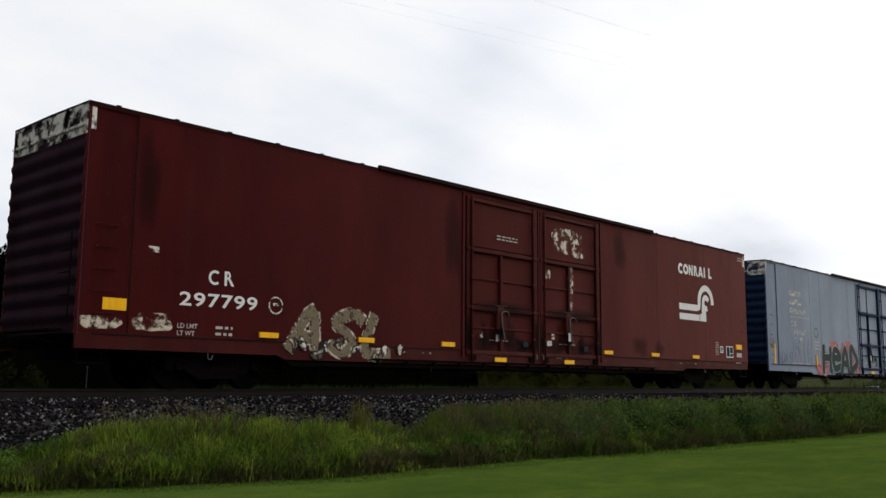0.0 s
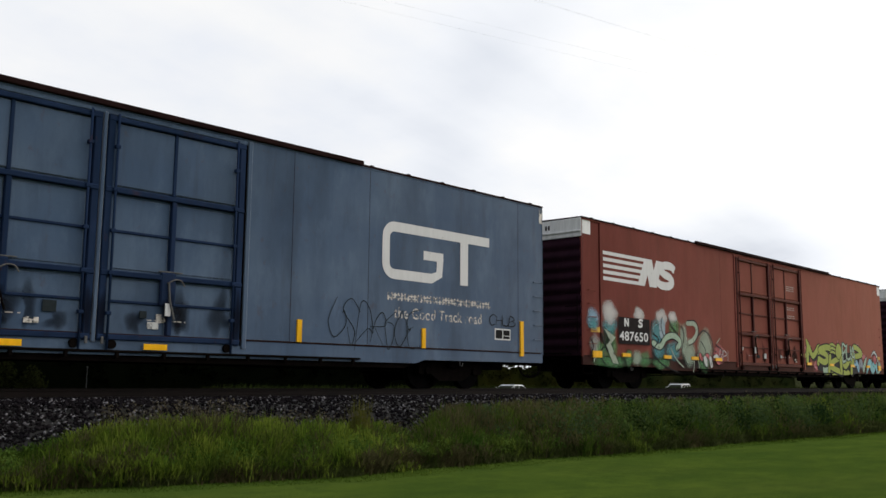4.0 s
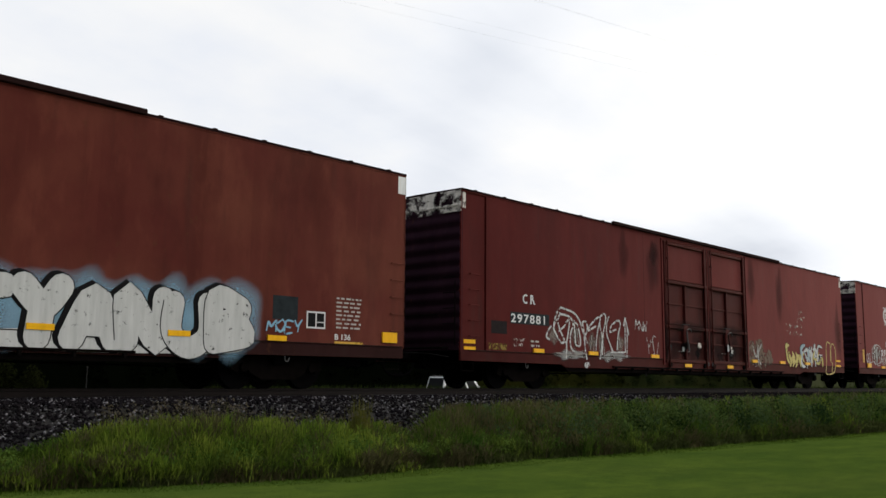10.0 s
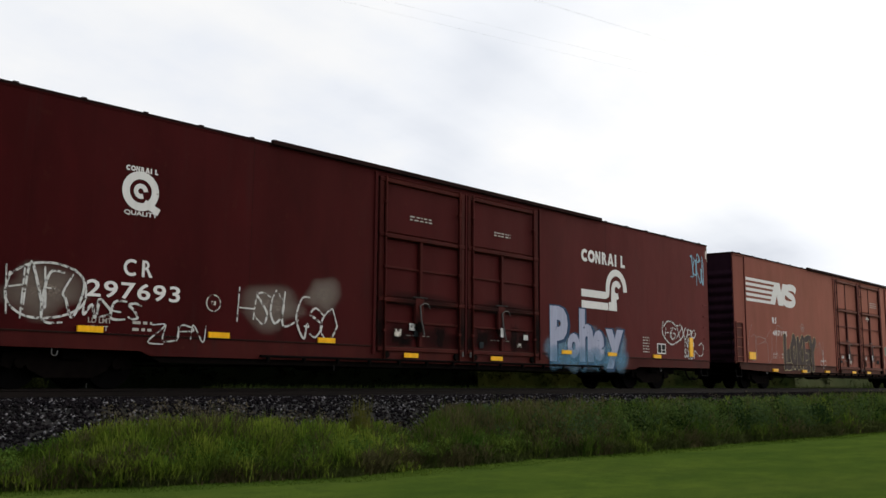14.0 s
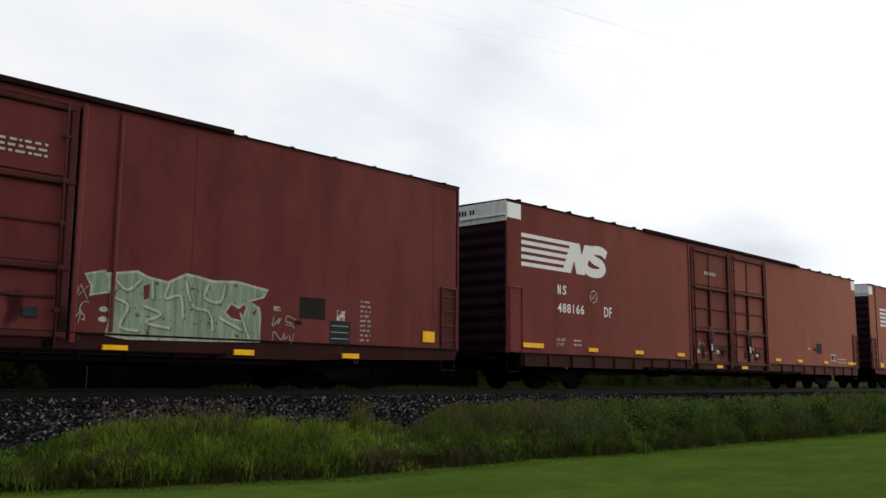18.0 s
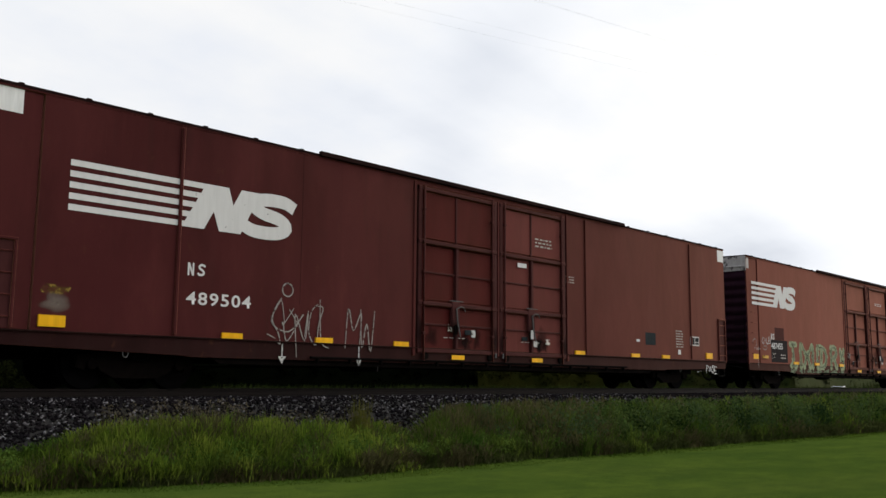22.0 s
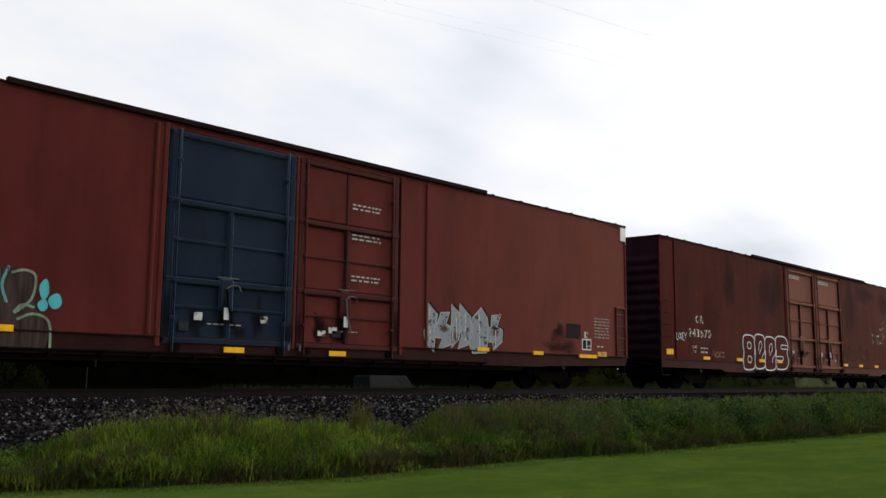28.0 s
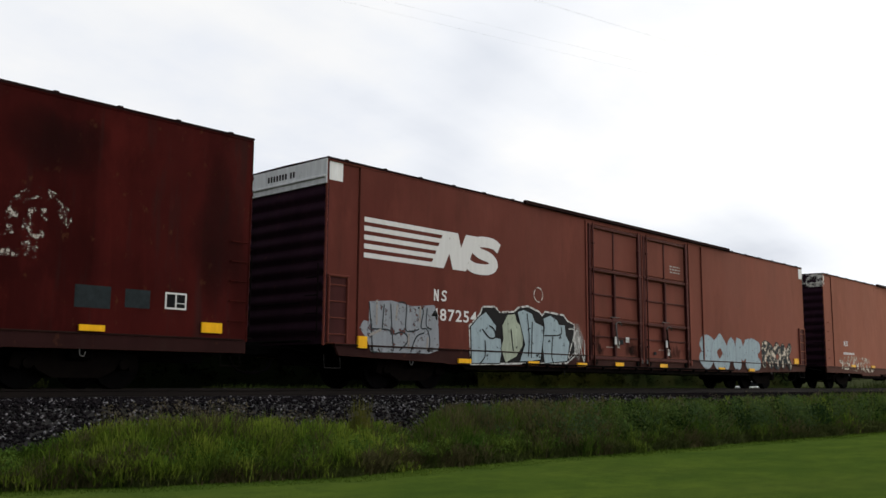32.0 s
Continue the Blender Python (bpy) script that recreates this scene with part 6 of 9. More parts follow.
hedge("distant_hedge", 136, 480, 60.0, 5.7, 3.7, 6.7, 2.5, leaf_mat("distant_scrub", (0.060, 0.075, 0.035), (0.085, 0.090, 0.045), (0.035, 0.045, 0.022), 0.7, 0.06, 0.2), 74, "distant grey-green hedge beside the road", 0.4)

# ------------------------------------------------------------ overhead wires
WIRE_MAT = plain("weathered_wire", (0.10, 0.10, 0.11), 0.6, 0.4)
for wx, wy, dy in ((13.54, 15.39, -0.290), (13.75, 14.77, -0.297), (16.02, 12.22, -0.24), (16.11, 12.12, -0.20)):
    mb = MB()
    pts = []
    for k in range(17):
        s = -64 + 8 * k
        pts.append((wx + s, wy + dy * s, 10.0 + 0.00035 * (s - 3) ** 2))
    mb.tube(pts, 0.0008, 5)
    thing("overhead_wire", mb, WIRE_MAT, "thin grey overhead wire against the clouds", "wire", "", "overhead wires")

# ------------------------------------------------------------ road traffic
CAR_WHITE = plain("white_car_paint", (0.66, 0.67, 0.68), 0.25, 0, 0.05, 2, 0)
CAR_SILVER = plain("silver_car_paint", (0.42, 0.44, 0.46), 0.3, 0.3, 0.05, 2, 0)
CAR_GREY = plain("grey_van_paint", (0.0150, 0.0160, 0.0180), 0.8, 0, 0.05, 2, 0, spec=0.1)
GLASS_DARK = plain("tinted_glass", (0.008, 0.009, 0.010), 0.55, 0, 0.1, 2, 0, spec=0.05)
RUBBER = plain("tyre_rubber", (0.02, 0.02, 0.02), 0.85)
LAMP_RED = plain("red_lamp_lens", (0.30, 0.015, 0.012), 0.2, 0, 0.1, 8, 0)
LAMP_CLEAR = plain("clear_lamp_lens", (0.6, 0.6, 0.58), 0.15, 0, 0.1, 8, 0)


def cabin_mesh(rows, w0, w1, z0, z1):
    """A tapered cabin; rows are (x at the base, x at the roof) from back to front."""
    (b0, r0), (b1, r1) = rows
    vs = [(b0, -w0, z0), (b1, -w0, z0), (b1, w0, z0), (b0, w0, z0), (r0, -w1, z1), (r1, -w1, z1), (r1, w1, z1), (r0, w1, z1)]
    return MB().add(vs, [(0, 3, 2, 1), (4, 5, 6, 7), (0, 1, 5, 4), (2, 3, 7, 6), (1, 2, 6, 5), (3, 0, 4, 7)])


def road_vehicle(kind, paint, label, size=1.0, taller=0.0):
    v = tagged(new(kind), label, "pickup truck" if kind == "pickup_truck" else ("van" if kind == "van" else "car"), "vehicles on the road")
    dims = {"station_wagon": (4.75, 1.72), "sedan": (4.7, 1.42), "van": (5.2, 2.0), "pickup_truck": (5.75, 1.85)}
    ln, ht = dims[kind]
    ln, ht = ln * size, ht * (0.5 + 0.5 * size) + taller
    hl, hw = ln / 2, 0.90
    belt = {"station_wagon": 1.02, "sedan": 0.95, "van": 1.10, "pickup_truck": 1.12}[kind] + taller / 2
    prof = [(-hl, 0.42), (-hl - 0.02, 0.75), (-hl + 0.06, belt), (hl - 1.15, belt), (hl - 0.30, belt - 0.12), (hl, 0.74), (hl, 0.40), (hl - 0.2, 0.28), (-hl + 0.2, 0.28)]
    body = part("body", MB().prism(prof, "y", -hw, hw), paint, v)
    if kind == "pickup_truck":
        rows, front = ((0.0, 0.10), (hl - 1.15, hl - 1.95)), hl - 1.15
        for s in (-1, 1):
            part("bed_rail", MB().box(-hl + 0.05, -0.08, s * (hw - 0.06) - 0.04, s * (hw - 0.06) + 0.04, belt - 0.02, belt + 0.10, 0.02), paint, v)
    elif kind == "sedan":
        rows = ((-hl + 0.75, -hl + 1.45), (hl - 1.15, hl - 2.0))
    elif kind == "van":
        rows = ((-hl + 0.04, -hl + 0.10), (hl - 0.85, hl - 1.55))
    else:
        rows = ((-hl + 0.08, -hl + 0.32), (hl - 1.25, hl - 2.0))
    (b0, r0), (b1, r1) = rows
    part("cabin", cabin_mesh(rows, hw - 0.04, hw - 0.16, belt - 0.02, ht), paint, v)
    # glass, a little proud of the cabin
    n = {"station_wagon": 3, "sedan": 2, "van": 1, "pickup_truck": 2}[kind]
    z0, z1 = belt + 0.05, ht - 0.10
    for s in (-1, 1):
        for k in range(n):
            def at(f, z):
                q = (z - belt) / (ht - belt)
                a, b = b0 + (r0 - b0) * q + 0.12, b1 + (r1 - b1) * q - 0.12
                if kind == "van":
                    a = b - 1.0
                return a + (b - a) * f, s * (hw - 0.04 - 0.12 * q + 0.006), z
            f0, f1 = k / n + 0.02, (k + 1) / n - 0.03
            part("side_window", MB().add([at(f0, z0), at(f1, z0), at(f1, z1), at(f0, z1)], [(0, 1, 2, 3)]), GLASS_DARK, v)
    for (ba, ra, sg) in ((b1, r1, 1), (b0, r0, -1)):
        def pt(y, z):
            q = (z - belt) / (ht - belt)
            return ba + (ra - ba) * q + sg * 0.006, y * (1 - 0.12 * q), z
        part("windscreen" if sg > 0 else "rear_window", MB().add([pt(-0.76, z0), pt(0.76, z0), pt(0.76, z1), pt(-0.76, z1)], [(0, 1, 2, 3)]), GLASS_DARK, v)
    for x in (-hl + 0.95, hl - 0.95):
        for s in (-1, 1):
            wh = part("wheel", MB().cyl((x, s * 0.70, 0.34), (x, s * 0.91, 0.34), 0.34, 18), RUBBER, v)
            part("rim", MB().cyl((x, s * 0.90, 0.34), (x, s * 0.925, 0.34), 0.20, 14), STEEL, wh)
    for s in (-1, 1):
        part("headlight", MB().box(hl - 0.06, hl + 0.015, s * 0.80 - 0.13, s * 0.80 + 0.09, 0.62, 0.78, 0.02), LAMP_CLEAR, v)
        part("tail_light", MB().box(-hl - 0.03, -hl + 0.04, s * 0.82 - 0.09, s * 0.82 + 0.08, 0.72, 0.96, 0.02), LAMP_RED, v)
        part("mirror", MB().box(b1 - 0.42, b1 - 0.28, s * 0.98 - 0.08, s * 0.98 + 0.08, belt + 0.02, belt + 0.18, 0.02), paint, v)
    part("front_bumper", MB().box(hl - 0.10, hl + 0.06, -0.86, 0.86, 0.36, 0.56, 0.04), paint, v)
    part("rear_bumper", MB().box(-hl - 0.07, -hl + 0.10, -0.86, 0.86, 0.36, 0.56, 0.04), paint, v)
    if kind == "station_wagon":
        for s in (-1, 1):
            part("roof_rail", MB().tube([(r0 + 0.15, s * 0.62, ht + 0.06), (r1 - 0.2, s * 0.62, ht + 0.06)], 0.025, 6).box(r0 + 0.2, r0 + 0.26, s * 0.62 - 0.02, s * 0.62 + 0.02, ht - 0.01, ht + 0.06).box(r1 - 0.3, r1 - 0.24, s * 0.62 - 0.02, s * 0.62 + 0.02, ht - 0.01, ht + 0.06), RUBBER, v)
    return v


# lane, place at a time, speed: kept along the whole road
TRAFFIC = [
    (road_vehicle("sedan", CAR_SILVER, "silver sedan driving on the road", 0.92), 49.7, 4.5, 50.7, -22.4),
    (road_vehicle("station_wagon", CAR_WHITE, "white wagon with roof rails driving on the road", 0.78), 49.7, 5.0, 69.5, -20.7),
    (road_vehicle("station_wagon", CAR_WHITE, "long white sport wagon with dark windows on the road", 1.12, 0.1), 45.4, 9.0, 25.6, 25.1),
    (road_vehicle("sedan", CAR_SILVER, "pale silver sedan driving on the road", 0.9), 49.7, 24.2, 84.0, -24.0),
    (road_vehicle("van", CAR_GREY, "grey van driving on the road", 0.95), 45.4, 27.2, 22.3, 26.6),
    (road_vehicle("pickup_truck", CAR_WHITE, "white crew-cab pickup truck on the road", 0.86, 0.2), 45.4, 29.5, 32.0, 27.0)]

# ------------------------------------------------------------ the train
MAROON_A = boxcar_paint("deep_maroon_paint", (0.0350, 0.0015, 0.0021), (0.0430, 0.0025, 0.0031), 0.15, 1.3, dust=0.52, dust_col=(1.10, 0.45, 0.36))
BLUE_B = boxcar_paint("faded_blue_paint", (0.0466, 0.0763, 0.1224), (0.0849, 0.1173, 0.1588), 0.25, 7.7, dust_col=(1.0584, 1.0996, 1.1718))
BROWN_C = boxcar_paint("oxide_red_paint", (0.0947, 0.0160, 0.0146), (0.1122, 0.0218, 0.0205), 0.2, 13.1)
BROWN_D = boxcar_paint("rusty_oxide_paint", (0.0766, 0.0144, 0.0110), (0.1160, 0.0323, 0.0194), 0.45, 21.9)
RED_E = boxcar_paint("streaked_red_paint", (0.0430, 0.0024, 0.0022), (0.0570, 0.0042, 0.0034), 0.3, 33.3, grime=0.6, dust=0.80, dust_col=(1.0, 0.34, 0.30))
MAROON_F = boxcar_paint("dark_red_paint", (0.0285, 0.0014, 0.0020), (0.0340, 0.0020, 0.0026), 0.12, 41.7, dust=0.70, dust_col=(1.05, 0.34, 0.30))
BROWN_G = boxcar_paint("brown_oxide_paint", (0.0923, 0.0203, 0.0194), (0.1099, 0.0278, 0.0252), 0.3, 52.2)
BROWN_H = boxcar_paint("even_oxide_paint", (0.0908, 0.0157, 0.0146), (0.1023, 0.0200, 0.0187), 0.1, 63.5)
BROWN_I = boxcar_paint("dull_oxide_paint", (0.0500, 0.0090, 0.0102), (0.0600, 0.0130, 0.0128), 0.2, 71.0, dust=1.0)
BROWN_J = boxcar_paint("brown_red_paint", (0.0739, 0.0133, 0.0125), (0.0895, 0.0196, 0.0180), 0.3, 85.8)
RED_K = boxcar_paint("bright_oxide_paint", (0.0760, 0.0124, 0.0110), (0.0870, 0.0166, 0.0144), 0.15, 93.4)
DARK_L = boxcar_paint("blackened_red_paint", (0.0300, 0.0034, 0.0032), (0.0600, 0.0074, 0.0058), 0.6, 104.6, grime=0.7, dust=0.20, spec=0.02)
BROWN_M = boxcar_paint("oxide_brown_paint", (0.0830, 0.0176, 0.0136), (0.1040, 0.0258, 0.0186), 0.25, 115.2)
DOOR_PINK = boxcar_paint("dusty_mauve_paint", (0.0340, 0.0100, 0.0116), (0.0420, 0.0130, 0.0138), 0.2, 120.0)
DOOR_SLATE = boxcar_paint("slate_blue_paint", (0.0060, 0.0099, 0.0185), (0.0089, 0.0141, 0.0251), 0.1, 126.0, dust_col=(0.5005, 0.7183, 1.0625))
DOOR_MAROON = boxcar_paint("plum_red_paint", (0.0482, 0.0039, 0.0051), (0.0553, 0.0054, 0.0067), 0.1, 131.0)
TRAIN = []


def row(xs, z=1.0, w=0.48, h=0.11):
    return [(x, z, w, h) for x in xs]


# shade between the cars put into end paints; blue also on door frames
SHADE_RED = boxcar_paint("shade_dark_end_paint", (0.0190, 0.0078, 0.0125), (0.0280, 0.0115, 0.0170), 0.4, 140.0, 0.6, 0.7, dust=0.0, spec=0.01)
SHADE_BLUE = boxcar_paint("shade_dark_blue_paint", (0.0110, 0.0220, 0.0480), (0.0170, 0.0290, 0.0600), 0.3, 150.0, 0.6, 0.6, dust=0.0, spec=0.02)


def load_lines(c, x, z):
    lettering(c, "LD LMT", x, x + 0.44, z + 0.14, z + 0.23, STENCIL, "load_limit", bold=0.01)
    lettering(c, "LT WT", x, x + 0.38, z, z + 0.09, STENCIL, "light_weight", bold=0.01)
    bars(c, x + 0.85, x + 1.25, z, z + 0.25, 2, STENCIL, 77)


def add_car(x, paint, seed, label, **kw):
    spec = dict(x=x, paint=paint, seed=seed, label=label, end_paint=SHADE_BLUE if seed == 2 else SHADE_RED, **kw)
    car = boxcar(spec)
    TRAIN.append((car, x))
    return car


def build_train():
    # A
    c = add_car(7.51, MAROON_A, 1, "dark maroon boxcar with peeling patches and white numbers", top_ribs=(0, 0), grease=0.25, band=END_DIRTY, band_side=0.15,
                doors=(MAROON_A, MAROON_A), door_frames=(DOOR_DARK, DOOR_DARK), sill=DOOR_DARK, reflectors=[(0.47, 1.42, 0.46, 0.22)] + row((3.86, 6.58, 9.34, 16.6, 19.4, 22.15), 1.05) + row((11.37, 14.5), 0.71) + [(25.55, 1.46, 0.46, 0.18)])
    owner_blocks(c, "ring", 2.64, 3.22, 2.04, 2.33, WHITE)
    lettering(c, "297799", 2.0, 3.80, 1.59, 1.86, WHITE, space=1.1)
    part("round_stencil", MB().ribbon(arc(4.27, 1.73, 0.17, 0, 360, 22), 0.03, -0.005).rect(4.2, 4.34, 1.72, 1.78, -0.005), WHITE_WORN, c, "worn round stencil")
    patch(c, 1.04, 1.86, 1.05, 1.43, CREAM, 3)
    patch(c, 0.05, 0.85, 1.06, 1.32, CREAM, 4, y=0.0245)
    patch(c, 13.95, 15.6, 3.86, 4.66, CREAM, 5, y=-0.012, rough=0.10)
    patch(c, 14.75, 15.05, 2.3, 3.5, CREAM, 6, y=-0.012, rough=0.10)
    patch(c, 13.6, 13.9, 3.1, 3.4, CREAM, 7, y=-0.012)
    bubble_letters(c, "ASL", 4.55, 7.9, 0.66, 1.85, worn_paint("tan_spray", (0.15, 0.12, 0.08), 0.35), CREAM, 11, 0.20, 0.35, 0.05, label="worn tan graffiti letters")
    wild_shapes(c, 4.5, 8.0, 0.62, 1.15, (CREAM, WHITE_WORN), DARK_PATCH, 12, 9, 0.6, 2, label="flaking pale graffiti")
    load_lines(c, 1.98, 1.02)
    bars(c, 11.5, 12.4, 3.95, 4.12, 2, STENCIL, 6, y=-0.012)
    plate(c, 1.30, 1.52, 2.55, 2.66, WHITE_WORN)
    block_word(c, 21.37, 23.84, 3.96, 4.33, WHITE, 7)
    wheel_mark(c, 21.36, 2.38, WHITE)
    bars(c, 25.95, 26.45, 4.82, 5.0, 2, STENCIL, 7)
    consolidated_box(c, 24.78, 1.14, 0.56, 0.42)
    consolidated_box(c, 24.30, 1.30, 0.24, 0.24)
    bars(c, 23.95, 24.2, 1.2, 1.7, 6, STENCIL, 8)
    plate(c, 25.63, 26.05, 1.17, 1.33, STENCIL)
    bars(c, 25.54, 25.98, 0.92, 1.02, 1, WHITE, 9)
    for k in range(7):
        xa = 8.0 + 2.55 * k
        plate(c, xa, xa + 1.1 + 0.3 * (k % 3), 0.845, 0.885, WHITE_RUBBED, "scuffed_edge", y=0.004)
    for k, (xa, xb, za, zb) in enumerate(((9.4, 10.15, 2.6, 5.0), (17.2, 18.0, 3.6, 5.05), (1.0, 1.5, 2.8, 4.9), (18.2, 19.3, 1.0, 1.7), (19.6, 20.3, 1.0, 1.6))):
        soft_patch(c, xa, xb, za, zb, SOFT_SOOT, 1700 + k, y=-0.0032, name="soot_stain", label="")
    # B
    c = add_car(35.99, BLUE_B, 2, "faded blue boxcar with black and pink graffiti", band=END_DIRTY, band_side=0.14,
                door_frames=(SHADE_BLUE, SHADE_BLUE), seams=0.5, seam_width=0.005, reflectors=[(0.60, 0.9, 0.11, 0.9), (4.80, 0.99, 0.11, 0.47), (17.85, 0.99, 0.12, 0.48), (21.66, 0.98, 0.12, 0.48), (25.5, 0.88, 0.14, 0.95)] + row((11.6, 14.3), 0.72))
    plate(c, 0.22, 0.62, 1.62, 2.0, FADED_Y, y=0.0245)
    for z, n_, s in ((3.86, 6, 31), (3.50, 6, 32), (3.13, 8, 33)):
        block_word(c, 2.24, 2.24 + 0.215 * n_, z, z + 0.24, WHITE_WORN, n_, "faded_owner_name")
    owner_blocks(c, "ring", 2.24, 2.98, 2.60, 2.82, WHITE_WORN)
    lettering(c, "305862", 2.24, 3.85, 2.25, 2.48, WHITE_WORN, space=1.3)
    part("stencil_rule", MB().rect(2.23, 4.24, 2.97, 3.0, -0.005).rect(2.6, 4.25, 2.09, 2.12, -0.005).rect(3.24, 3.30, 1.14, 2.09, -0.005).rect(2.29, 4.19, 1.03, 1.06, -0.005), WHITE_WORN, c, "thin white stencil rules")
    for k, (xa, xb, za, zb) in enumerate(((5.2, 6.6, 0.55, 1.7), (6.4, 7.8, 1.4, 2.15), (7.6, 8.9, 1.3, 2.15), (8.9, 10.2, 0.7, 1.9))):
        soft_patch(c, xa, xb, za, zb, SOFT_PINK, 240 + k, y=-0.004 - 0.0004 * k)
    for k, (xa, xb, za, zb) in enumerate(((4.9, 6.0, 0.56, 1.15), (6.55, 7.6, 1.55, 2.12), (8.4, 9.2, 1.75, 2.2), (9.5, 10.15, 0.66, 1.35))):
        patch(c, xa, xb, za, zb, PINK, 250 + k, 0.14, "graffiti_fill", "pink spray behind the letters", y=-0.0062)
    fat_word(c, "HeAD", 5.55, 9.95, 0.60, 2.04, BLACK, AQUA, 21, 0.30, 0.030, 0.05, BLACK, (0.06, -0.03), cell=0.90, label="black graffiti letters with pale teal edges")
    tag_strokes(c, "NOWHS", 0.95, 2.3, 1.0, 1.55, BLACK, 22, 0.02)
    tag_strokes(c, "CDSOLO", 2.3, 4.2, 1.0, 1.95, BLACK, 23, 0.018, wobble=0.3)
    part("round_stencil", MB().ribbon(arc(4.95, 2.42, 0.2, 0, 360, 22), 0.03, -0.005), SLATE_PATCH, c)
    bars(c, 4.75, 5.35, 1.65, 2.1, 3, STENCIL, 9)
    mb = MB()
    gx, gz = 20.35, 2.62
    mb.ribbon([(gx + 1.75, gz + 1.22), (gx + 0.35, gz + 1.22)] + arc(gx + 0.35, gz + 0.95, 0.27, 90, 180, 6) + [(gx + 0.08, gz + 0.35)] + arc(gx + 0.35, gz + 0.35, 0.27, 180, 270, 6) + [(gx + 1.65, gz + 0.08), (gx + 1.92, gz + 0.20), (gx + 1.95, gz + 0.62)], 0.24, -0.006)
    mb.rect(gx + 1.35, gx + 2.06, gz + 0.52, gz + 0.74, -0.0085)
    mb.rect(gx + 1.7, gx + 3.85, gz + 1.10, gz + 1.34, -0.0095)
    mb.rect(gx + 2.70, gx + 3.00, gz + 0.0, gz + 1.12, -0.0105)
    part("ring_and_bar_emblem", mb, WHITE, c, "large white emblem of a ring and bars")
    mb = MB()
    for k in range(34):
        x = 20.5 + k * 0.111
        mb.rect(x, x + 0.05, 2.08, 2.26, -0.006)
    mb.rect(20.5, 24.25, 2.12, 2.15, -0.0075).rect(20.5, 24.25, 2.19, 2.22, -0.0075)
    part("track_pattern", mb, WHITE_WORN, c, "white painted pattern like a ladder")
    lettering(c, "the Good Track road", 20.72, 23.9, 1.66, 1.93, WHITE_WORN, "slogan", bold=0.01, space=1.05)
    tag_strokes(c, "OSDRGOE", 18.8, 21.6, 1.0, 1.85, SLATE_PATCH, 24, 0.022, wobble=0.25)
    tag_strokes(c, "CHUB", 24.2, 25.3, 1.65, 1.95, BLACK, 25, 0.03)
    consolidated_box(c, 24.44, 1.29, 0.66, 0.30)
    # C
    c = add_car(64.52, BROWN_C, 3, "oxide-red boxcar with green and yellow graffiti", band=END_WHITE, band_side=0.50,
                reflectors=[(0.47, 1.70, 0.48, 0.16, 1), (0.49, 0.94, 0.48, 0.2)] + row((2.12, 4.68, 6.58, 8.35)) + row((16.74, 19.3, 21.9, 24.0)) + [(25.67, 0.88, 0.38, 0.24), (25.6, 1.42, 0.38, 0.14, 1)])
    striped_mark(c, 1.14, 5.65, 3.33, 4.24, WHITE)
    hazes = ((0.38, 2.70, 0.67, 1.02, SOFT_GREEN), (1.06, 1.86, 0.81, 1.96, SOFT_GREEN), (3.15, 3.86, 0.70, 1.18, SOFT_GREEN), (2.10, 2.80, 0.70, 1.20, SOFT_NIGHT), (3.85, 5.20, 0.62, 1.70, SOFT_NIGHT), (5.50, 8.10, 0.62, 1.30, SOFT_NIGHT), (0.95, 1.60, 1.10, 1.90, SOFT_NIGHT),
             (3.92, 4.78, 0.89, 1.81, SOFT_TEAL), (3.98, 5.11, 0.65, 1.01, SOFT_GREEN), (1.04, 1.90, 1.64, 2.20, SOFT_TEAL), (1.03, 1.89, 1.95, 2.71, SOFT_WHITE), (0.20, 0.86, 1.82, 2.41, SOFT_BLUE), (0.28, 0.85, 1.77, 2.09, SOFT_TEAL), (0.38, 0.90, 0.90, 1.64, SOFT_CHALK),
             (0.70, 1.17, 0.84, 1.42, SOFT_GREEN), (2.87, 3.50, 2.15, 2.59, SOFT_WHITE), (3.85, 4.84, 1.40, 2.34, SOFT_TEAL), (4.24, 5.00, 2.08, 2.63, SOFT_WHITE), (5.04, 5.66, 2.16, 2.59, SOFT_WHITE), (5.08, 5.80, 1.74, 2.33, SOFT_GREEN), (4.85, 5.80, 0.92, 1.59, SOFT_TEAL),
             (5.81, 6.33, 0.99, 2.31, SOFT_MINT), (5.98, 6.93, 0.73, 1.70, SOFT_MINT), (7.02, 8.24, 0.80, 2.12, SOFT_MINT), (7.16, 7.83, 0.59, 1.16, SOFT_GREEN), (8.26, 9.16, 0.89, 1.60, SOFT_PINK), (2.76, 3.26, 0.72, 1.22, SOFT_MINT), (2.30, 2.75, 0.72, 1.20, SOFT_GREEN))
    for k, (xa, xb, za, zb, m_) in enumerate(hazes):
        soft_patch(c, xa - 0.06, xb + 0.06, za - 0.04, zb + 0.06, m_, 300 + k, y=-0.0036 - 0.0003 * k, rough=0.05)
    part("graffiti_bolt", MB().flat([(1.13 + 0.79 * a, 0.76 + 1.08 * b) for a, b in ((0, 1), (.8, .76), (.45, .57), (1, 0), (.59, .03), (.1, .51), (.38, .66))], -0.0150), PALE_SAGE, c, "pale green painted bolt")
    part("bolt_edge", MB().ribbon([(1.13 + 0.79 * a, 0.76 + 1.08 * b) for a, b in ((0, 1), (.8, .76), (.45, .57), (1, 0), (.59, .03), (.1, .51), (.38, .66))], 0.045, -0.0142, close=True), BLACK, c)
    part("pale_oval", oval(4.62, 1.98, 0.20, 0.36, -0.0150, 5), ICE, c, "pale blue painted oval")
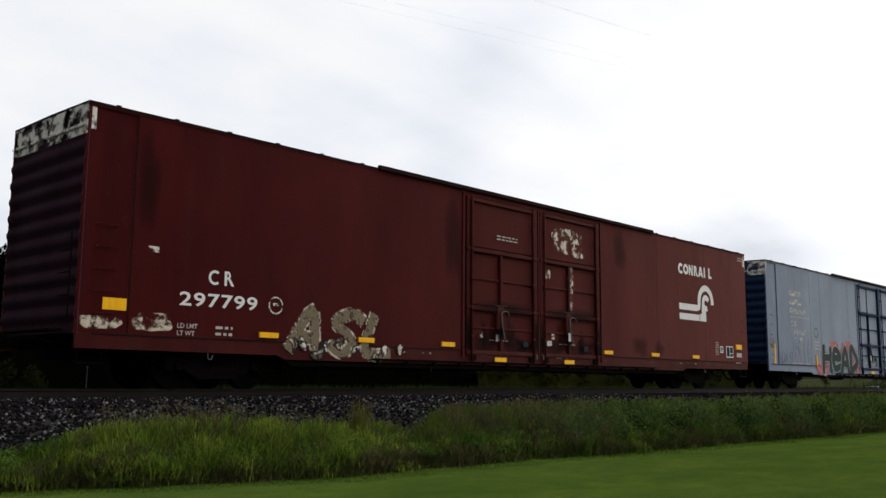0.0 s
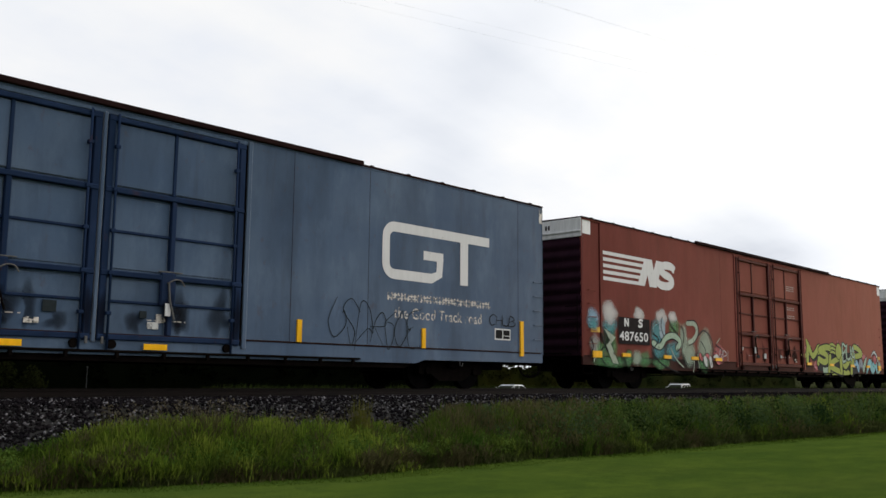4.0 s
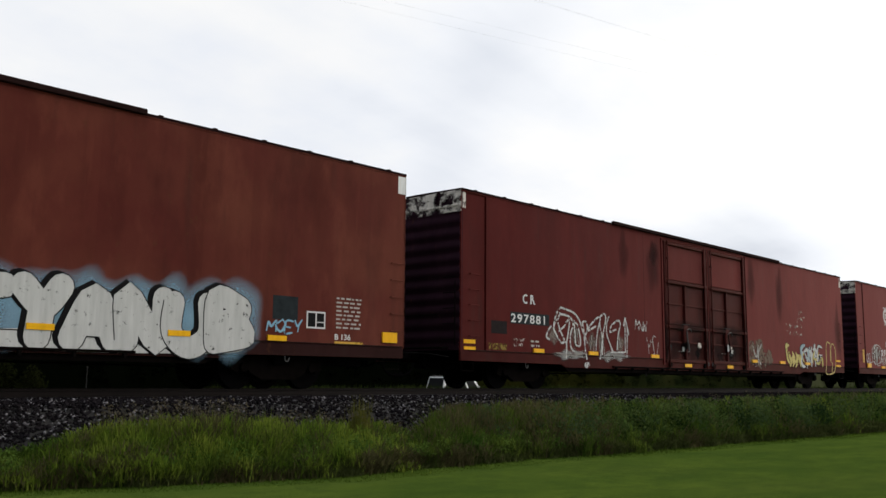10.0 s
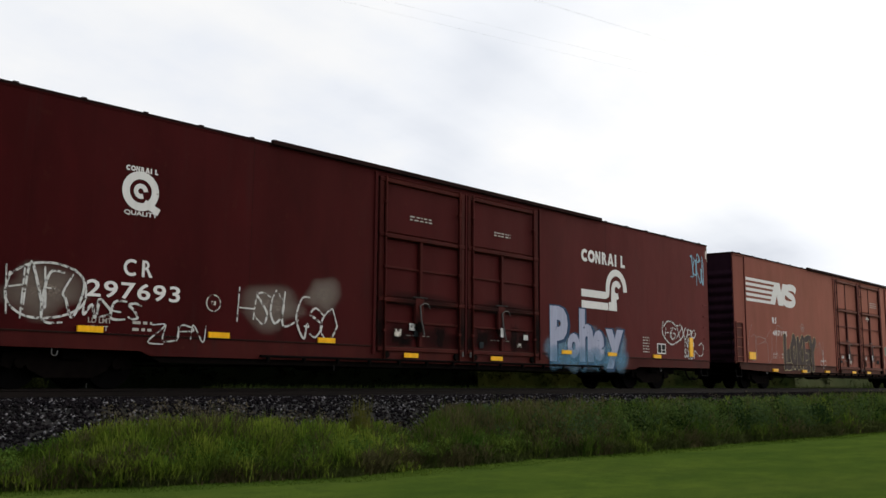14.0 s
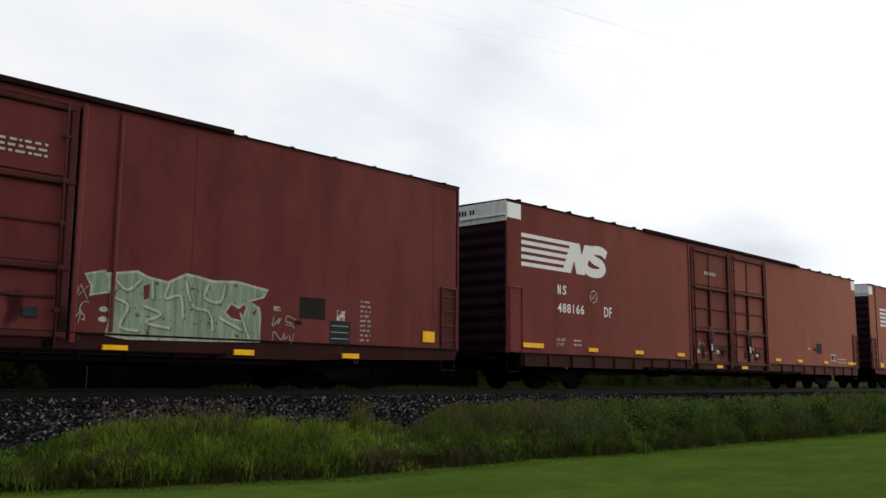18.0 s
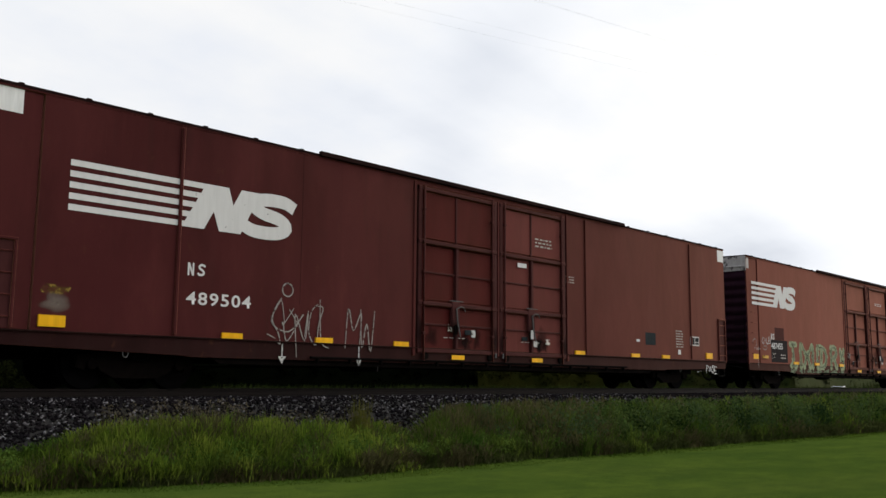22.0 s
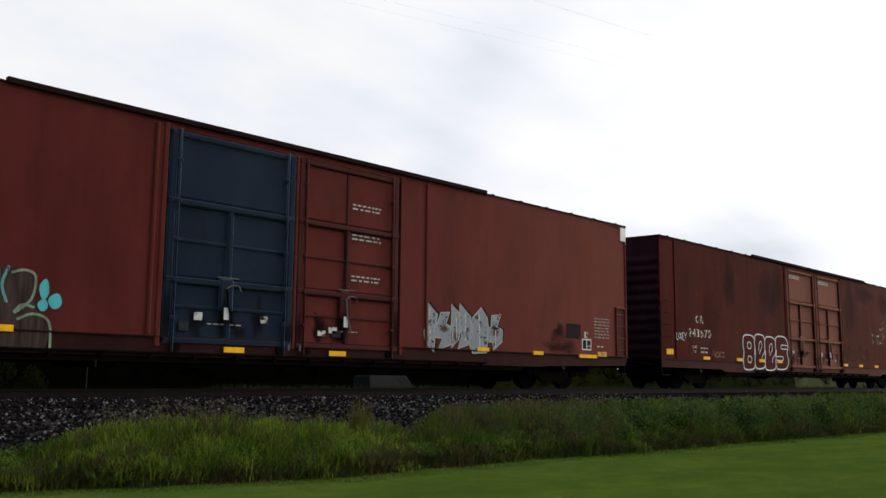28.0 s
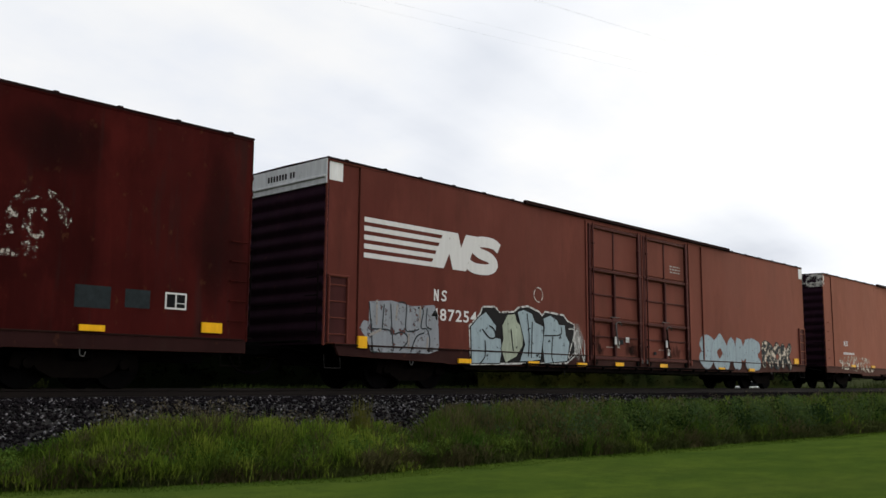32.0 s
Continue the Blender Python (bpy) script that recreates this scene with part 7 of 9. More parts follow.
    snake = ((0, .29), (.25, .04), (.46, .76), (.76, 1), (1, .53), (.89, 0))
    drawn(c, 4.03, 5.80, 1.37, 1.78, (snake,), 0.27, BLACK, -0.0158, "black edge of a painted coil")
    drawn(c, 4.03, 5.80, 1.37, 1.78, (snake,), 0.19, SEAFOAM, -0.0175, "pale green painted coil")
    drawn(c, 0.36, 8.91, 0.55, 2.36, (((.7, .94), (.76, .94), (.78, .8), (.75, .64), (.71, .57)),), 0.17, PALE_SAGE, -0.0150, "pale painted arch")
    drawn(c, 0.36, 8.91, 0.55, 2.36, (((.7, .99), (.77, .99), (.795, .8), (.76, .6), (.71, .52)), ((.79, .72), (.84, .83), (.9, .7), (.92, .44), (.9, .18)), ((.42, .91), (.42, .72), (.47, .59), (.43, .4), (.45, .22)), ((.5, 1), (.49, .83), (.51, .65)), ((0, .54), (.02, .4), (0, .24)),
                                      ((.07, .62), (.09, .42), (.06, .29), (.1, .08))), 0.045, BLACK, -0.0170, "thin black graffiti lines")
    drawn(c, 0.36, 8.91, 0.55, 2.36, (((.55, .99), (.57, .86), (.62, .72)), ((.65, .88), (.67, .69), (.65, .39), (.69, .15)), ((.81, .62), (.85, .43), (.82, .22), (.87, .07)), ((.42, .35), (.5, .13), (.62, 0)), ((.94, .57), (1, .45), (.96, .29))), 0.04, BLACK, -0.0200, "thin black graffiti lines")
    drawn(c, 0.36, 8.91, 0.55, 2.36, (((.73, .4), (.75, .2), (.74, .02)), ((.78, .35), (.79, .1)), ((.56, .45), (.6, .25), (.66, .1)), ((.02, .5), (.04, .35), (.02, .15)), ((.95, .6), (.98, .7)), ((.96, .35), (.99, .25))), 0.04, PALE_SAGE, -0.0222, "pale graffiti flecks")
    plate(c, 1.92, 3.80, 1.40, 2.24, DARK_PATCH, y=-0.026, label="dark number panel")
    mb = MB()
    upright_block(mb, 2.26, 1.95, 0.26, 0.26, -0.030)
    curl_block(mb, 3.08, 1.95, 0.28, 0.28, 0.07, -0.030)
    tagged(part("owner_mark", mb, WHITE, c), kind="stuff")
    lettering(c, "487650", 1.97, 3.68, 1.50, 1.80, WHITE, y=-0.030, space=1.05)
    wild_shapes(c, 7.2, 8.8, 0.75, 1.45, (PINK, SILVER), DARK_PATCH, 33, 7, 0.6, 1, "red and silver spray tag")
    tag_strokes(c, "RPI", 8.7, 9.5, 1.0, 1.45, SILVER, 34, 0.03)
    for k, (xa, xb, za, zb) in enumerate(((16.5, 17.1, 1.4, 2.0), (17.4, 18.2, 0.7, 1.3), (20.0, 21.0, 1.7, 2.2), (22.4, 23.3, 1.7, 2.15), (23.3, 24.2, 1.3, 1.7))):
        soft_patch(c, xa, xb, za, zb, SOFT_PINK, 350 + k, y=-0.004 - 0.0003 * k)
    patch(c, 17.9, 23.6, 0.62, 1.62, BLACK, 351, 0.07, "graffiti_fill", "black base of the graffiti", y=-0.0056)
    patch(c, 18.5, 19.3, 0.62, 1.72, SEAFOAM, 352, 0.06, "graffiti_fill", "pale green graffiti block", y=-0.0075)
    patch(c, 18.6, 21.9, 0.60, 0.86, LIME, 353, 0.05, "graffiti_fill", "lime base of the graffiti", y=-0.0070)
    for k, (pts, w_, m_) in enumerate((
            ([(16.15, 1.42), (16.6, 1.40), (17.0, 1.52), (17.2, 1.85)], 0.20, LIME), ([(16.75, 2.12), (16.95, 1.85), (17.15, 1.75)], 0.24, LIME),
            ([(22.2, 1.05), (22.7, 1.2), (23.0, 0.75)], 0.30, LBLUE), ([(23.0, 0.9), (23.3, 1.25), (23.6, 0.8)], 0.34, GREY_BLUE),
            ([(23.6, 0.75), (23.75, 1.1), (24.1, 1.5)], 0.24, SEAFOAM), ([(24.0, 0.72), (24.5, 1.25), (24.9, 0.95), (25.3, 1.25), (25.5, 0.72)], 0.46, AQUA),
            ([(25.6, 0.75), (25.9, 1.0), (25.9, 1.35)], 0.26, SEAFOAM), ([(24.75, 1.55), (25.2, 1.78), (25.65, 1.45), (25.7, 1.0)], 0.12, SILVER))):
        swoosh(c, pts, w_, m_, -0.0095 - 0.0011 * k, 0.055)
    fat_word(c, "MS", 16.75, 19.5, 0.92, 2.06, LIME, BLACK, 36, 0.19, 0.055, 0.12, BLACK, (0.09, -0.06), wobble=0.08, cell=1.0, label="lime graffiti letters with black edges", y=-0.012)
    fat_word(c, "KM", 19.3, 22.0, 0.60, 1.58, LIME, BLACK, 38, 0.18, 0.050, 0.08, BLACK, (0.09, -0.04), wobble=0.10, cell=0.98, label="lime graffiti letters with black edges", y=-0.018)
    fat_word(c, "BUA", 20.9, 22.5, 1.22, 2.08, SEAFOAM, BLACK, 41, 0.20, 0.045, 0.10, wobble=0.10, cell=1.05, label="pale green graffiti letters with black edges", y=-0.024)
    fat_word(c, "P", 22.2, 23.4, 0.95, 2.0, LIME, BLACK, 42, 0.20, 0.050, 0.12, wobble=0.05, cell=1.0, label="lime graffiti letter with black edges", y=-0.028)
    for k in range(3):
        swoosh(c, [(19.35, 1.94 - 0.17 * k), (19.7, 1.98 - 0.17 * k), (20.15, 1.88 - 0.17 * k)], 0.12, LIME, -0.027 - 0.002 * k, 0.035)
    ball(c, 20.42, 1.68, 0.34, 0.35, LIME, 39, -0.034, None, None, 0.04)
    ball(c, 25.2, 1.42, 0.20, 0.22, PINK, 40, -0.033)
    for zz, rows_ in ((4.02, 3), (3.22, 2), (2.88, 2)):
        bars(c, 14.95, 15.75, zz, zz + 0.09 * rows_ - 0.02, rows_, STENCIL, 10 + rows_, y=0.010)
    # D
    c = add_car(93.02, BROWN_D, 4, "rust-brown boxcar with silver and blue graffiti", band=END_WHITE, band_side=0.32,
                reflectors=[(0.03, 1.13, 0.45, 0.2), (1.1, 1.07, 0.7, 0.05, 1)] + row((3.0, 8.42)) + row((11.04, 14.64), 0.74) + row((17.65, 20.3, 22.6)) + [(25.85, 1.07, 0.46, 0.24)])
    striped_mark(c, 0.26, 4.44, 3.33, 4.23, WHITE)
    owner_blocks(c, "zig", 1.97, 2.50, 1.93, 2.18, WHITE)
    lettering(c, "487984", 1.98, 3.50, 1.48, 1.74, WHITE, space=1.1)
    tag_strokes(c, "MNSI", 0.05, 1.55, 1.25, 1.8, CHALK, 41, 0.03)
    soft_patch(c, 5.35, 6.2, 1.5, 2.8, SOFT_DUST, 421)
    soft_patch(c, 5.5, 6.3, 1.85, 2.95, SOFT_WHITE, 422, y=-0.005)
    tag_strokes(c, "PIP", 5.45, 6.15, 1.75, 2.7, CHALK, 42, 0.13, 0.1)
    tag_strokes(c, "KSIE", 5.4, 6.4, 0.8, 1.9, CHALK, 43, 0.05, 0.1, wobble=0.2)
    fat_word(c, "OBEY", 6.4, 8.2, 1.06, 1.82, BROWN_D, SILVER, 44, 0.34, 0.042, cell=0.94, label="hollow white graffiti letters")
    part("chalk_face", MB().ribbon(arc(4.08, 1.88, 0.19, 0, 360, 20), 0.02, -0.006).rect(4.0, 4.16, 1.90, 1.94, -0.006), CHALK, c)
    for k in range(7):
        soft_patch(c, 16.1 + 0.83 * k, 17.6 + 0.83 * k, 0.60, 2.26 - 0.10 * (k % 2), SOFT_BLUE, 450 + k, y=-0.004 - 0.0004 * k)
    patch(c, 16.7, 22.1, 0.64, 1.05, SILVER, 449, 0.03, "graffiti_fill", "silver base of the graffiti", y=-0.0075)
    fat_word(c, "TYANUB", 16.45, 22.2, 0.62, 2.02, SILVER, BLACK, 45, 0.46, 0.022, 0.04, BLACK, (-0.08, 0.03), y=-0.012, cell=0.98, wobble=0.07, label="silver graffiti letters on a blue cloud")
    tag_strokes(c, "ARLSLO", 10.66, 11.6, 4.36, 4.62, CHALK, 46, 0.032, layer=4)
    tag_strokes(c, "POSICE", 10.62, 11.6, 3.84, 4.12, CHALK, 47, 0.028, layer=4)
    for zz, rows_ in ((4.1, 3), (3.35, 2), (2.95, 2)):
        bars(c, 15.0, 15.9, zz, zz + 0.09 * rows_, rows_, STENCIL, 14 + rows_, y=0.010)
    bars(c, 1.95, 2.7, 1.08, 1.32, 2, STENCIL, 4)
    consolidated_box(c, 23.62, 1.30, 0.52, 0.37)
    bars(c, 24.45, 25.2, 1.31, 2.05, 8, STENCIL, 3)
    lettering(c, "B 136", 24.42, 24.88, 1.08, 1.21, WHITE, "plate_code", bold=0.02)
    plate(c, 24.42, 25.25, 1.0, 1.045, YELLOW_DULL)
    plate(c, 22.72, 23.38, 1.45, 1.95, SLATE_PATCH)
    tag_strokes(c, "MOEY", 22.6, 23.5, 1.18, 1.45, LBLUE, 49, 0.05)
    # E
    c = add_car(121.63, RED_E, 5, "streaked red boxcar with white outline graffiti", top_ribs=(0, 0), grease=0.75, band=END_DIRTY, band_side=0.18,
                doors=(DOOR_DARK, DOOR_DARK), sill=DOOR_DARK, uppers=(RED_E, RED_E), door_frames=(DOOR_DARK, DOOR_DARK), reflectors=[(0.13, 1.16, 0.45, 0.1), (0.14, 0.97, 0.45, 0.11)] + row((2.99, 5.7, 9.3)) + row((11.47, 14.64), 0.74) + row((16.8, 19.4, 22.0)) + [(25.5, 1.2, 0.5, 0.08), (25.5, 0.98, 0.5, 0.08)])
    owner_blocks(c, "ring", 2.55, 3.10, 2.33, 2.59, WHITE)
    plate(c, 2.0, 3.75, 1.76, 2.08, SLATE_PATCH)
    lettering(c, "297881", 2.02, 3.55, 1.79, 2.03, WHITE, space=1.2)
    plate(c, 1.19, 1.85, 1.46, 1.80, DARK_PATCH)
    plate(c, 1.1, 1.85, 1.03, 1.2, FADED_Y)
    box = (3.61, 7.95, 0.88, 2.31)
    for k, (xa, xb, za, zb) in enumerate(((4.85, 5.2, 1.15, 1.95), (5.66, 6.1, 1.1, 1.7), (6.2, 6.6, 1.0, 1.75), (3.7, 4.2, 1.2, 1.8), (7.2, 7.7, 1.0, 1.7))):
        soft_patch(c, xa, xb, za, zb, SOFT_DUST, 511 + k, y=-0.0040 - 0.0004 * k)
    for k, (xa, xb) in enumerate(((4.05, 4.95), (4.7, 5.6), (6.3, 7.2), (6.9, 7.9))):
        soft_patch(c, xa, xb, 0.80 + 0.03 * k % 0.05, 1.16, SOFT_CHALK, 521 + k, y=-0.0062 - 0.0004 * k, rough=0.14)
    part("chalk_drip", oval(5.62, 0.70, 0.14, 0.09, -0.010), CHALK, c)
    drawn(c, *box, (((.03, .36), (.0, .41), (.02, .53), (.05, .62)), ((.08, .63), (.1, .81), (.15, 1), (.23, .98), (.32, .92), (.38, .77), (.42, .55), (.47, .34)),
                    ((.15, .9), (.13, .79), (.1, .72), (.08, .59), (.1, .49), (.16, .31), (.22, .31), (.22, .01)), ((.15, .88), (.24, .86), (.29, .78), (.3, .68), (.27, .49), (.27, .25), (.31, .14)),
                    ((.13, .69), (.15, .56), (.2, .36)), ((.21, .66), (.14, .54)), ((.22, .72), (.26, .78), (.24, .48), (.22, .3))), 0.062, CHALK, -0.009, "hollow chalk-white graffiti letters")
    drawn(c, *box, (((.31, .76), (.35, .69), (.38, .45), (.38, .27), (.33, .29), (.32, .53), (.31, .76)), ((.41, .76), (.45, .77), (.47, .65), (.44, .49), (.41, .73)), ((.43, .49), (.44, .22), (.46, 0)),
                    ((.47, .61), (.53, .76), (.61, .9), (.63, .84), (.6, .64), (.58, .42), (.57, .18)), ((.48, .59), (.57, .69))), 0.062, CHALK, -0.013, "hollow chalk-white graffiti letters")
    drawn(c, *box, (((.63, .91), (.68, .97), (.7, .86), (.66, .5), (.65, .11)), ((.74, .92), (.71, .76), (.71, .54), (.76, .29), (.79, .16)), ((.75, .61), (.77, .73), (.85, .86), (.89, .8), (.86, .57), (.84, .23)), ((.75, .59), (.83, .66)),
                    ((.62, .74), (.65, .43), (.62, .01))), 0.058, CHALK, -0.016, "hollow chalk-white graffiti letters")
    drawn(c, *box, (((.93, .76), (.95, .97), (1, .57)), ((.95, .93), (.95, .18)), ((.95, .18), (.76, .16)), ((.98, .72), (.97, .08))), 0.05, CHALK, -0.018, "hollow chalk-white graffiti letters", True)
    drawn(c, *box, (((.10, .10), (.28, .06), (.45, .12)), ((.5, .2), (.52, .5)), ((.54, .15), (.55, .45)), ((.68, .3), (.67, .1)), ((.88, .3), (.87, .6)), ((.36, .3), (.34, .6))), 0.03, FAINT_CHALK, -0.020, "thin chalk fill lines")
    tag_strokes(c, "MNW", 8.35, 9.05, 1.85, 2.2, CHALK, 53, 0.035)
    tag_strokes(c, "YSI", 9.0, 9.9, 1.0, 1.75, CHALK, 54, 0.03, wobble=0.2)
    lettering(c, "LD LMT", 2.15, 2.62, 1.28, 1.36, WHITE_WORN, "load_limit", bold=0.01)
    lettering(c, "LT WT", 2.15, 2.55, 1.15, 1.23, WHITE_WORN, "light_weight", bold=0.01)
    bars(c, 2.9, 3.3, 1.13, 1.37, 2, STENCIL, 5)
    wild_shapes(c, 20.1, 21.9, 0.85, 1.85, (PALE_Y, PALE_Y), DARK_PATCH, 55, 13, 0.55, 1, "pale yellow graffiti blades", 0.72)
    wild_shapes(c, 21.6, 23.2, 0.85, 1.95, (SILVER, SILVER, ICE), DARK_PATCH, 59, 14, 0.6, 2, "silver graffiti blades", 0.62)
    wild_shapes(c, 22.8, 23.9, 0.80, 1.85, (PALE_Y, SILVER), DARK_PATCH, 60, 7, 0.6, 3, "pale yellow graffiti blades", 0.6)
    part("chalk_outline", MB().ribbon(smooth_path([(24.95, 1.22), (24.99, 1.85), (25.21, 2.0), (25.45, 1.82), (25.52, 1.4), (25.42, 0.95), (25.16, 0.70), (24.33, 0.66), (24.38, 1.1), (24.47, 2.0), (24.90, 2.0)], 4), 0.05, -0.012).ribbon([(24.92, 1.98), (24.86, 1.18), (25.10, 1.15), (24.98, 0.72)], 0.05, -0.014), PALE_Y, c, "hollow pale yellow painted outline")
    patch(c, 16.58, 17.9, 0.82, 1.95, TAN_RUBBED, 571, 0.05, "dusty_patch", "patch of buffed pale spray")
    patch(c, 17.3, 18.75, 0.80, 1.55, TAN_RUBBED, 572, 0.10, "dusty_patch", y=-0.0046)
    tag_strokes(c, "YK", 16.95, 17.7, 0.85, 1.75, CHALK, 57, 0.06, wobble=0.2)
    wheel_mark(c, 20.15, 2.20, WHITE_RUBBED, 0.85)
    consolidated_box(c, 23.5, 1.22, 0.46, 0.26)
    for k, (xa, xb, za, zb) in enumerate(((9.1, 10.05, 3.1, 5.0), (9.3, 9.9, 4.1, 4.9), (16.6, 17.4, 3.2, 5.05), (7.4, 8.1, 3.4, 5.05), (19.2, 20.0, 2.6, 5.0), (25.5, 26.4, 1.2, 3.9))):
        soft_patch(c, xa, xb, za, zb, SOFT_SOOT, 1710 + k, y=-0.0031 - 0.0002 * k, name="soot_stain", label="")
    # F
    c = add_car(150.17, MAROON_F, 6, "dark red boxcar with a round emblem and blue graffiti", top_ribs=(0, 0), grease=0.45, band=END_DIRTY, band_side=0.10,
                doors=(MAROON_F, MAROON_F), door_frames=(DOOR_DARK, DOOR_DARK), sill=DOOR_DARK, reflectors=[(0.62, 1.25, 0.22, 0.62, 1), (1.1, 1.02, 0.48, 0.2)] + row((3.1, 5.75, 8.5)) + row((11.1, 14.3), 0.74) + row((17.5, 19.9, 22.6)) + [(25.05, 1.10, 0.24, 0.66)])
    mb = MB().ribbon(arc(4.17, 3.66, 0.30, 0, 360, 28), 0.15, -0.006)
    mb.ribbon([(4.25, 3.45), (4.56, 3.30)], 0.14, -0.0085).ribbon(arc(4.17, 3.66, 0.1, 0, 300, 12), 0.09, -0.008)
    part("round_emblem", mb, WHITE, c, "white ring emblem with a tail")
    block_word(c, 3.86, 4.52, 4.02, 4.12, WHITE, 7)
    lettering(c, "QUALITY", 3.86, 4.54, 3.18, 3.28, WHITE, "emblem_word", bold=0.02)
    owner_blocks(c, "ring", 3.95, 4.50, 2.06, 2.37, WHITE)
    lettering(c, "297693", 3.23, 5.10, 1.63, 1.94, WHITE, space=1.1)
    tag_strokes(c, "OCL", 1.02, 1.78, 1.25, 1.75, CHALK, 61, 0.05)
    tag_strokes(c, "HNEO", 1.85, 3.15, 1.2, 2.15, CHALK, 63, 0.05, 0.1, 2, 0.15)
    part("chalk_cloud", MB().ribbon(smooth_path([(1.9, 1.95), (1.85, 1.5), (2.2, 1.22), (2.8, 1.25), (3.2, 1.5), (3.15, 1.95), (2.7, 2.15), (2.2, 2.1), (1.9, 1.9)], 4), 0.04, -0.013), CHALK, c, "chalk-white outline round a tag")
    tag_strokes(c, "WDES", 3.2, 4.3, 1.25, 1.6, CHALK, 64, 0.05)
    tag_strokes(c, "ZUPN", 4.5, 5.7, 0.85, 1.25, CHALK, 65, 0.03)
    tag_strokes(c, "HSOL", 6.45, 7.95, 1.35, 2.1, CHALK, 66, 0.05, 0.1, 2, 0.15)
    soft_patch(c, 8.1, 9.2, 1.6, 2.5, SOFT_DUST, 67)
    soft_patch(c, 6.3, 8.2, 1.2, 2.2, SOFT_DUST, 671, y=-0.0044)
    soft_patch(c, 1.7, 3.3, 1.15, 2.2, SOFT_DUST, 672)
    tag_strokes(c, "GSO", 7.9, 9.0, 1.05, 1.9, CHALK, 68, 0.05, wobble=0.2)
    part("round_stencil", MB().ribbon(arc(5.85, 1.68, 0.16, 0, 360, 20), 0.025, -0.005).rect(5.8, 5.9, 1.64, 1.72, -0.005), WHITE_WORN, c)
    load_lines(c, 3.3, 1.03)
    bars(c, 11.3, 12.1, 4.05, 4.2, 2, STENCIL, 6, y=0.010)
    bars(c, 14.5, 15.2, 4.05, 4.2, 2, STENCIL, 7, y=0.010)
    block_word(c, 18.60, 21.03, 3.80, 4.18, WHITE, 7)
    wheel_mark(c, 18.55, 2.40, WHITE)
    for k in range(5):
        soft_patch(c, 16.7 + 0.76 * k, 18.1 + 0.76 * k, 0.50, 1.95 - 0.30 * (k % 2), SOFT_DEEP, 690 + k, y=-0.004 - 0.0005 * k)
    for k, (ch, xa, xb, za, zb) in enumerate((("P", 16.95, 17.82, 0.78, 2.36), ("o", 17.80, 18.42, 0.88, 1.62), ("h", 18.40, 19.14, 0.80, 2.36), ("e", 19.10, 19.72, 0.84, 1.76), ("y", 19.80, 20.80, 0.62, 1.82))):
        back = lettering(c, ch, xa - 0.02, xb + 0.14, za - 0.10, zb + 0.04, NAVY, "graffiti_letter", -0.0085 - 0.0016 * k, 0.075, label="periwinkle graffiti letter with a navy shade")
        lettering(back, ch, xa, xb, za, zb, PERIWINKLE, "letter_fill", -0.0105 - 0.0016 * k, 0.055, label="")
    for k in range(6):
        soft_patch(c, 16.75 + 0.68 * k, 17.75 + 0.68 * k, 0.52, 1.28, SOFT_AZURE, 720 + k, y=-0.0215 - 0.0003 * k)
    part("chalk_cloud", MB().ribbon(smooth_path([(23.3, 2.25), (23.25, 1.85), (23.5, 1.62), (23.85, 1.48), (24.4, 1.65), (24.65, 1.85), (24.5, 2.15), (24.15, 2.12), (23.95, 2.22), (23.6, 2.25), (23.3, 2.05)], 4), 0.05, -0.012), CHALK, c, "chalk-white outline round a tag")
    tag_strokes(c, "HGX", 23.4, 24.5, 1.62, 2.1, CHALK, 70, 0.06, layer=4)
    tag_strokes(c, "OBO", 24.7, 25.5, 1.72, 2.1, CHALK, 71, 0.055)
    tag_strokes(c, "NNG", 24.75, 25.4, 1.42, 1.75, CHALK, 73, 0.05)
    tag_strokes(c, "SOLEN", 24.7, 25.4, 1.05, 1.36, CHALK, 74, 0.05)
    part("chalk_loop", MB().ribbon(smooth_path([(25.45, 1.32), (25.75, 1.15), (26.0, 1.2), (26.08, 1.45), (25.95, 1.6), (25.75, 1.5)], 4), 0.04, -0.012), CHALK, c)
    tag_strokes(c, "SGBO", 25.25, 26.3, 3.85, 4.85, LBLUE, 72, 0.05, wobble=0.3)
    consolidated_box(c, 22.9, 1.15, 0.55, 0.34)
    bars(c, 22.0, 22.4, 1.15, 1.7, 6, STENCIL, 8)
    # G
    c = add_car(178.83, BROWN_G, 7, "brown-red boxcar with dark and pale green graffiti", ledge=True, ladder=True, posts=(17.22,), rear_post=True,
                reflectors=[(1.10, 1.12, 0.55, 0.28)] + row((3.2, 6.14, 8.7), 0.68) + row((11.95, 13.95), 0.70) + row((17.08, 19.85, 22.7), 0.68) + [(25.25, 1.13, 0.4, 0.26)])
    striped_mark(c, 1.05, 5.92, 3.38, 4.30, WHITE)
    owner_blocks(c, "zig", 3.35, 3.76, 2.61, 2.86, WHITE)
    lettering(c, "487195", 3.35, 4.75, 2.12, 2.34, WHITE, space=1.15)
    patch(c, 4.45, 7.60, 0.70, 1.75, PLUM_BLACK, 80, 0.05, "graffiti_fill", "black base of the graffiti")
    fat_word(c, "LOKEY", 4.42, 7.66, 0.70, 2.28, PLUM_BLACK, DULL_LEMON, 81, 0.44, 0.022, 0.02, bend=False, wobble=0.06, cell=0.98, label="plum-black graffiti letters with dull yellow edges")
    tag_strokes(c, "OPOC", 1.0, 4.2, 1.1, 2.4, FAINT_CHALK, 82, 0.018, wobble=0.25)
    tag_strokes(c, "YN", 7.75, 8.6, 1.3, 2.1, FAINT_CHALK, 83, 0.022)
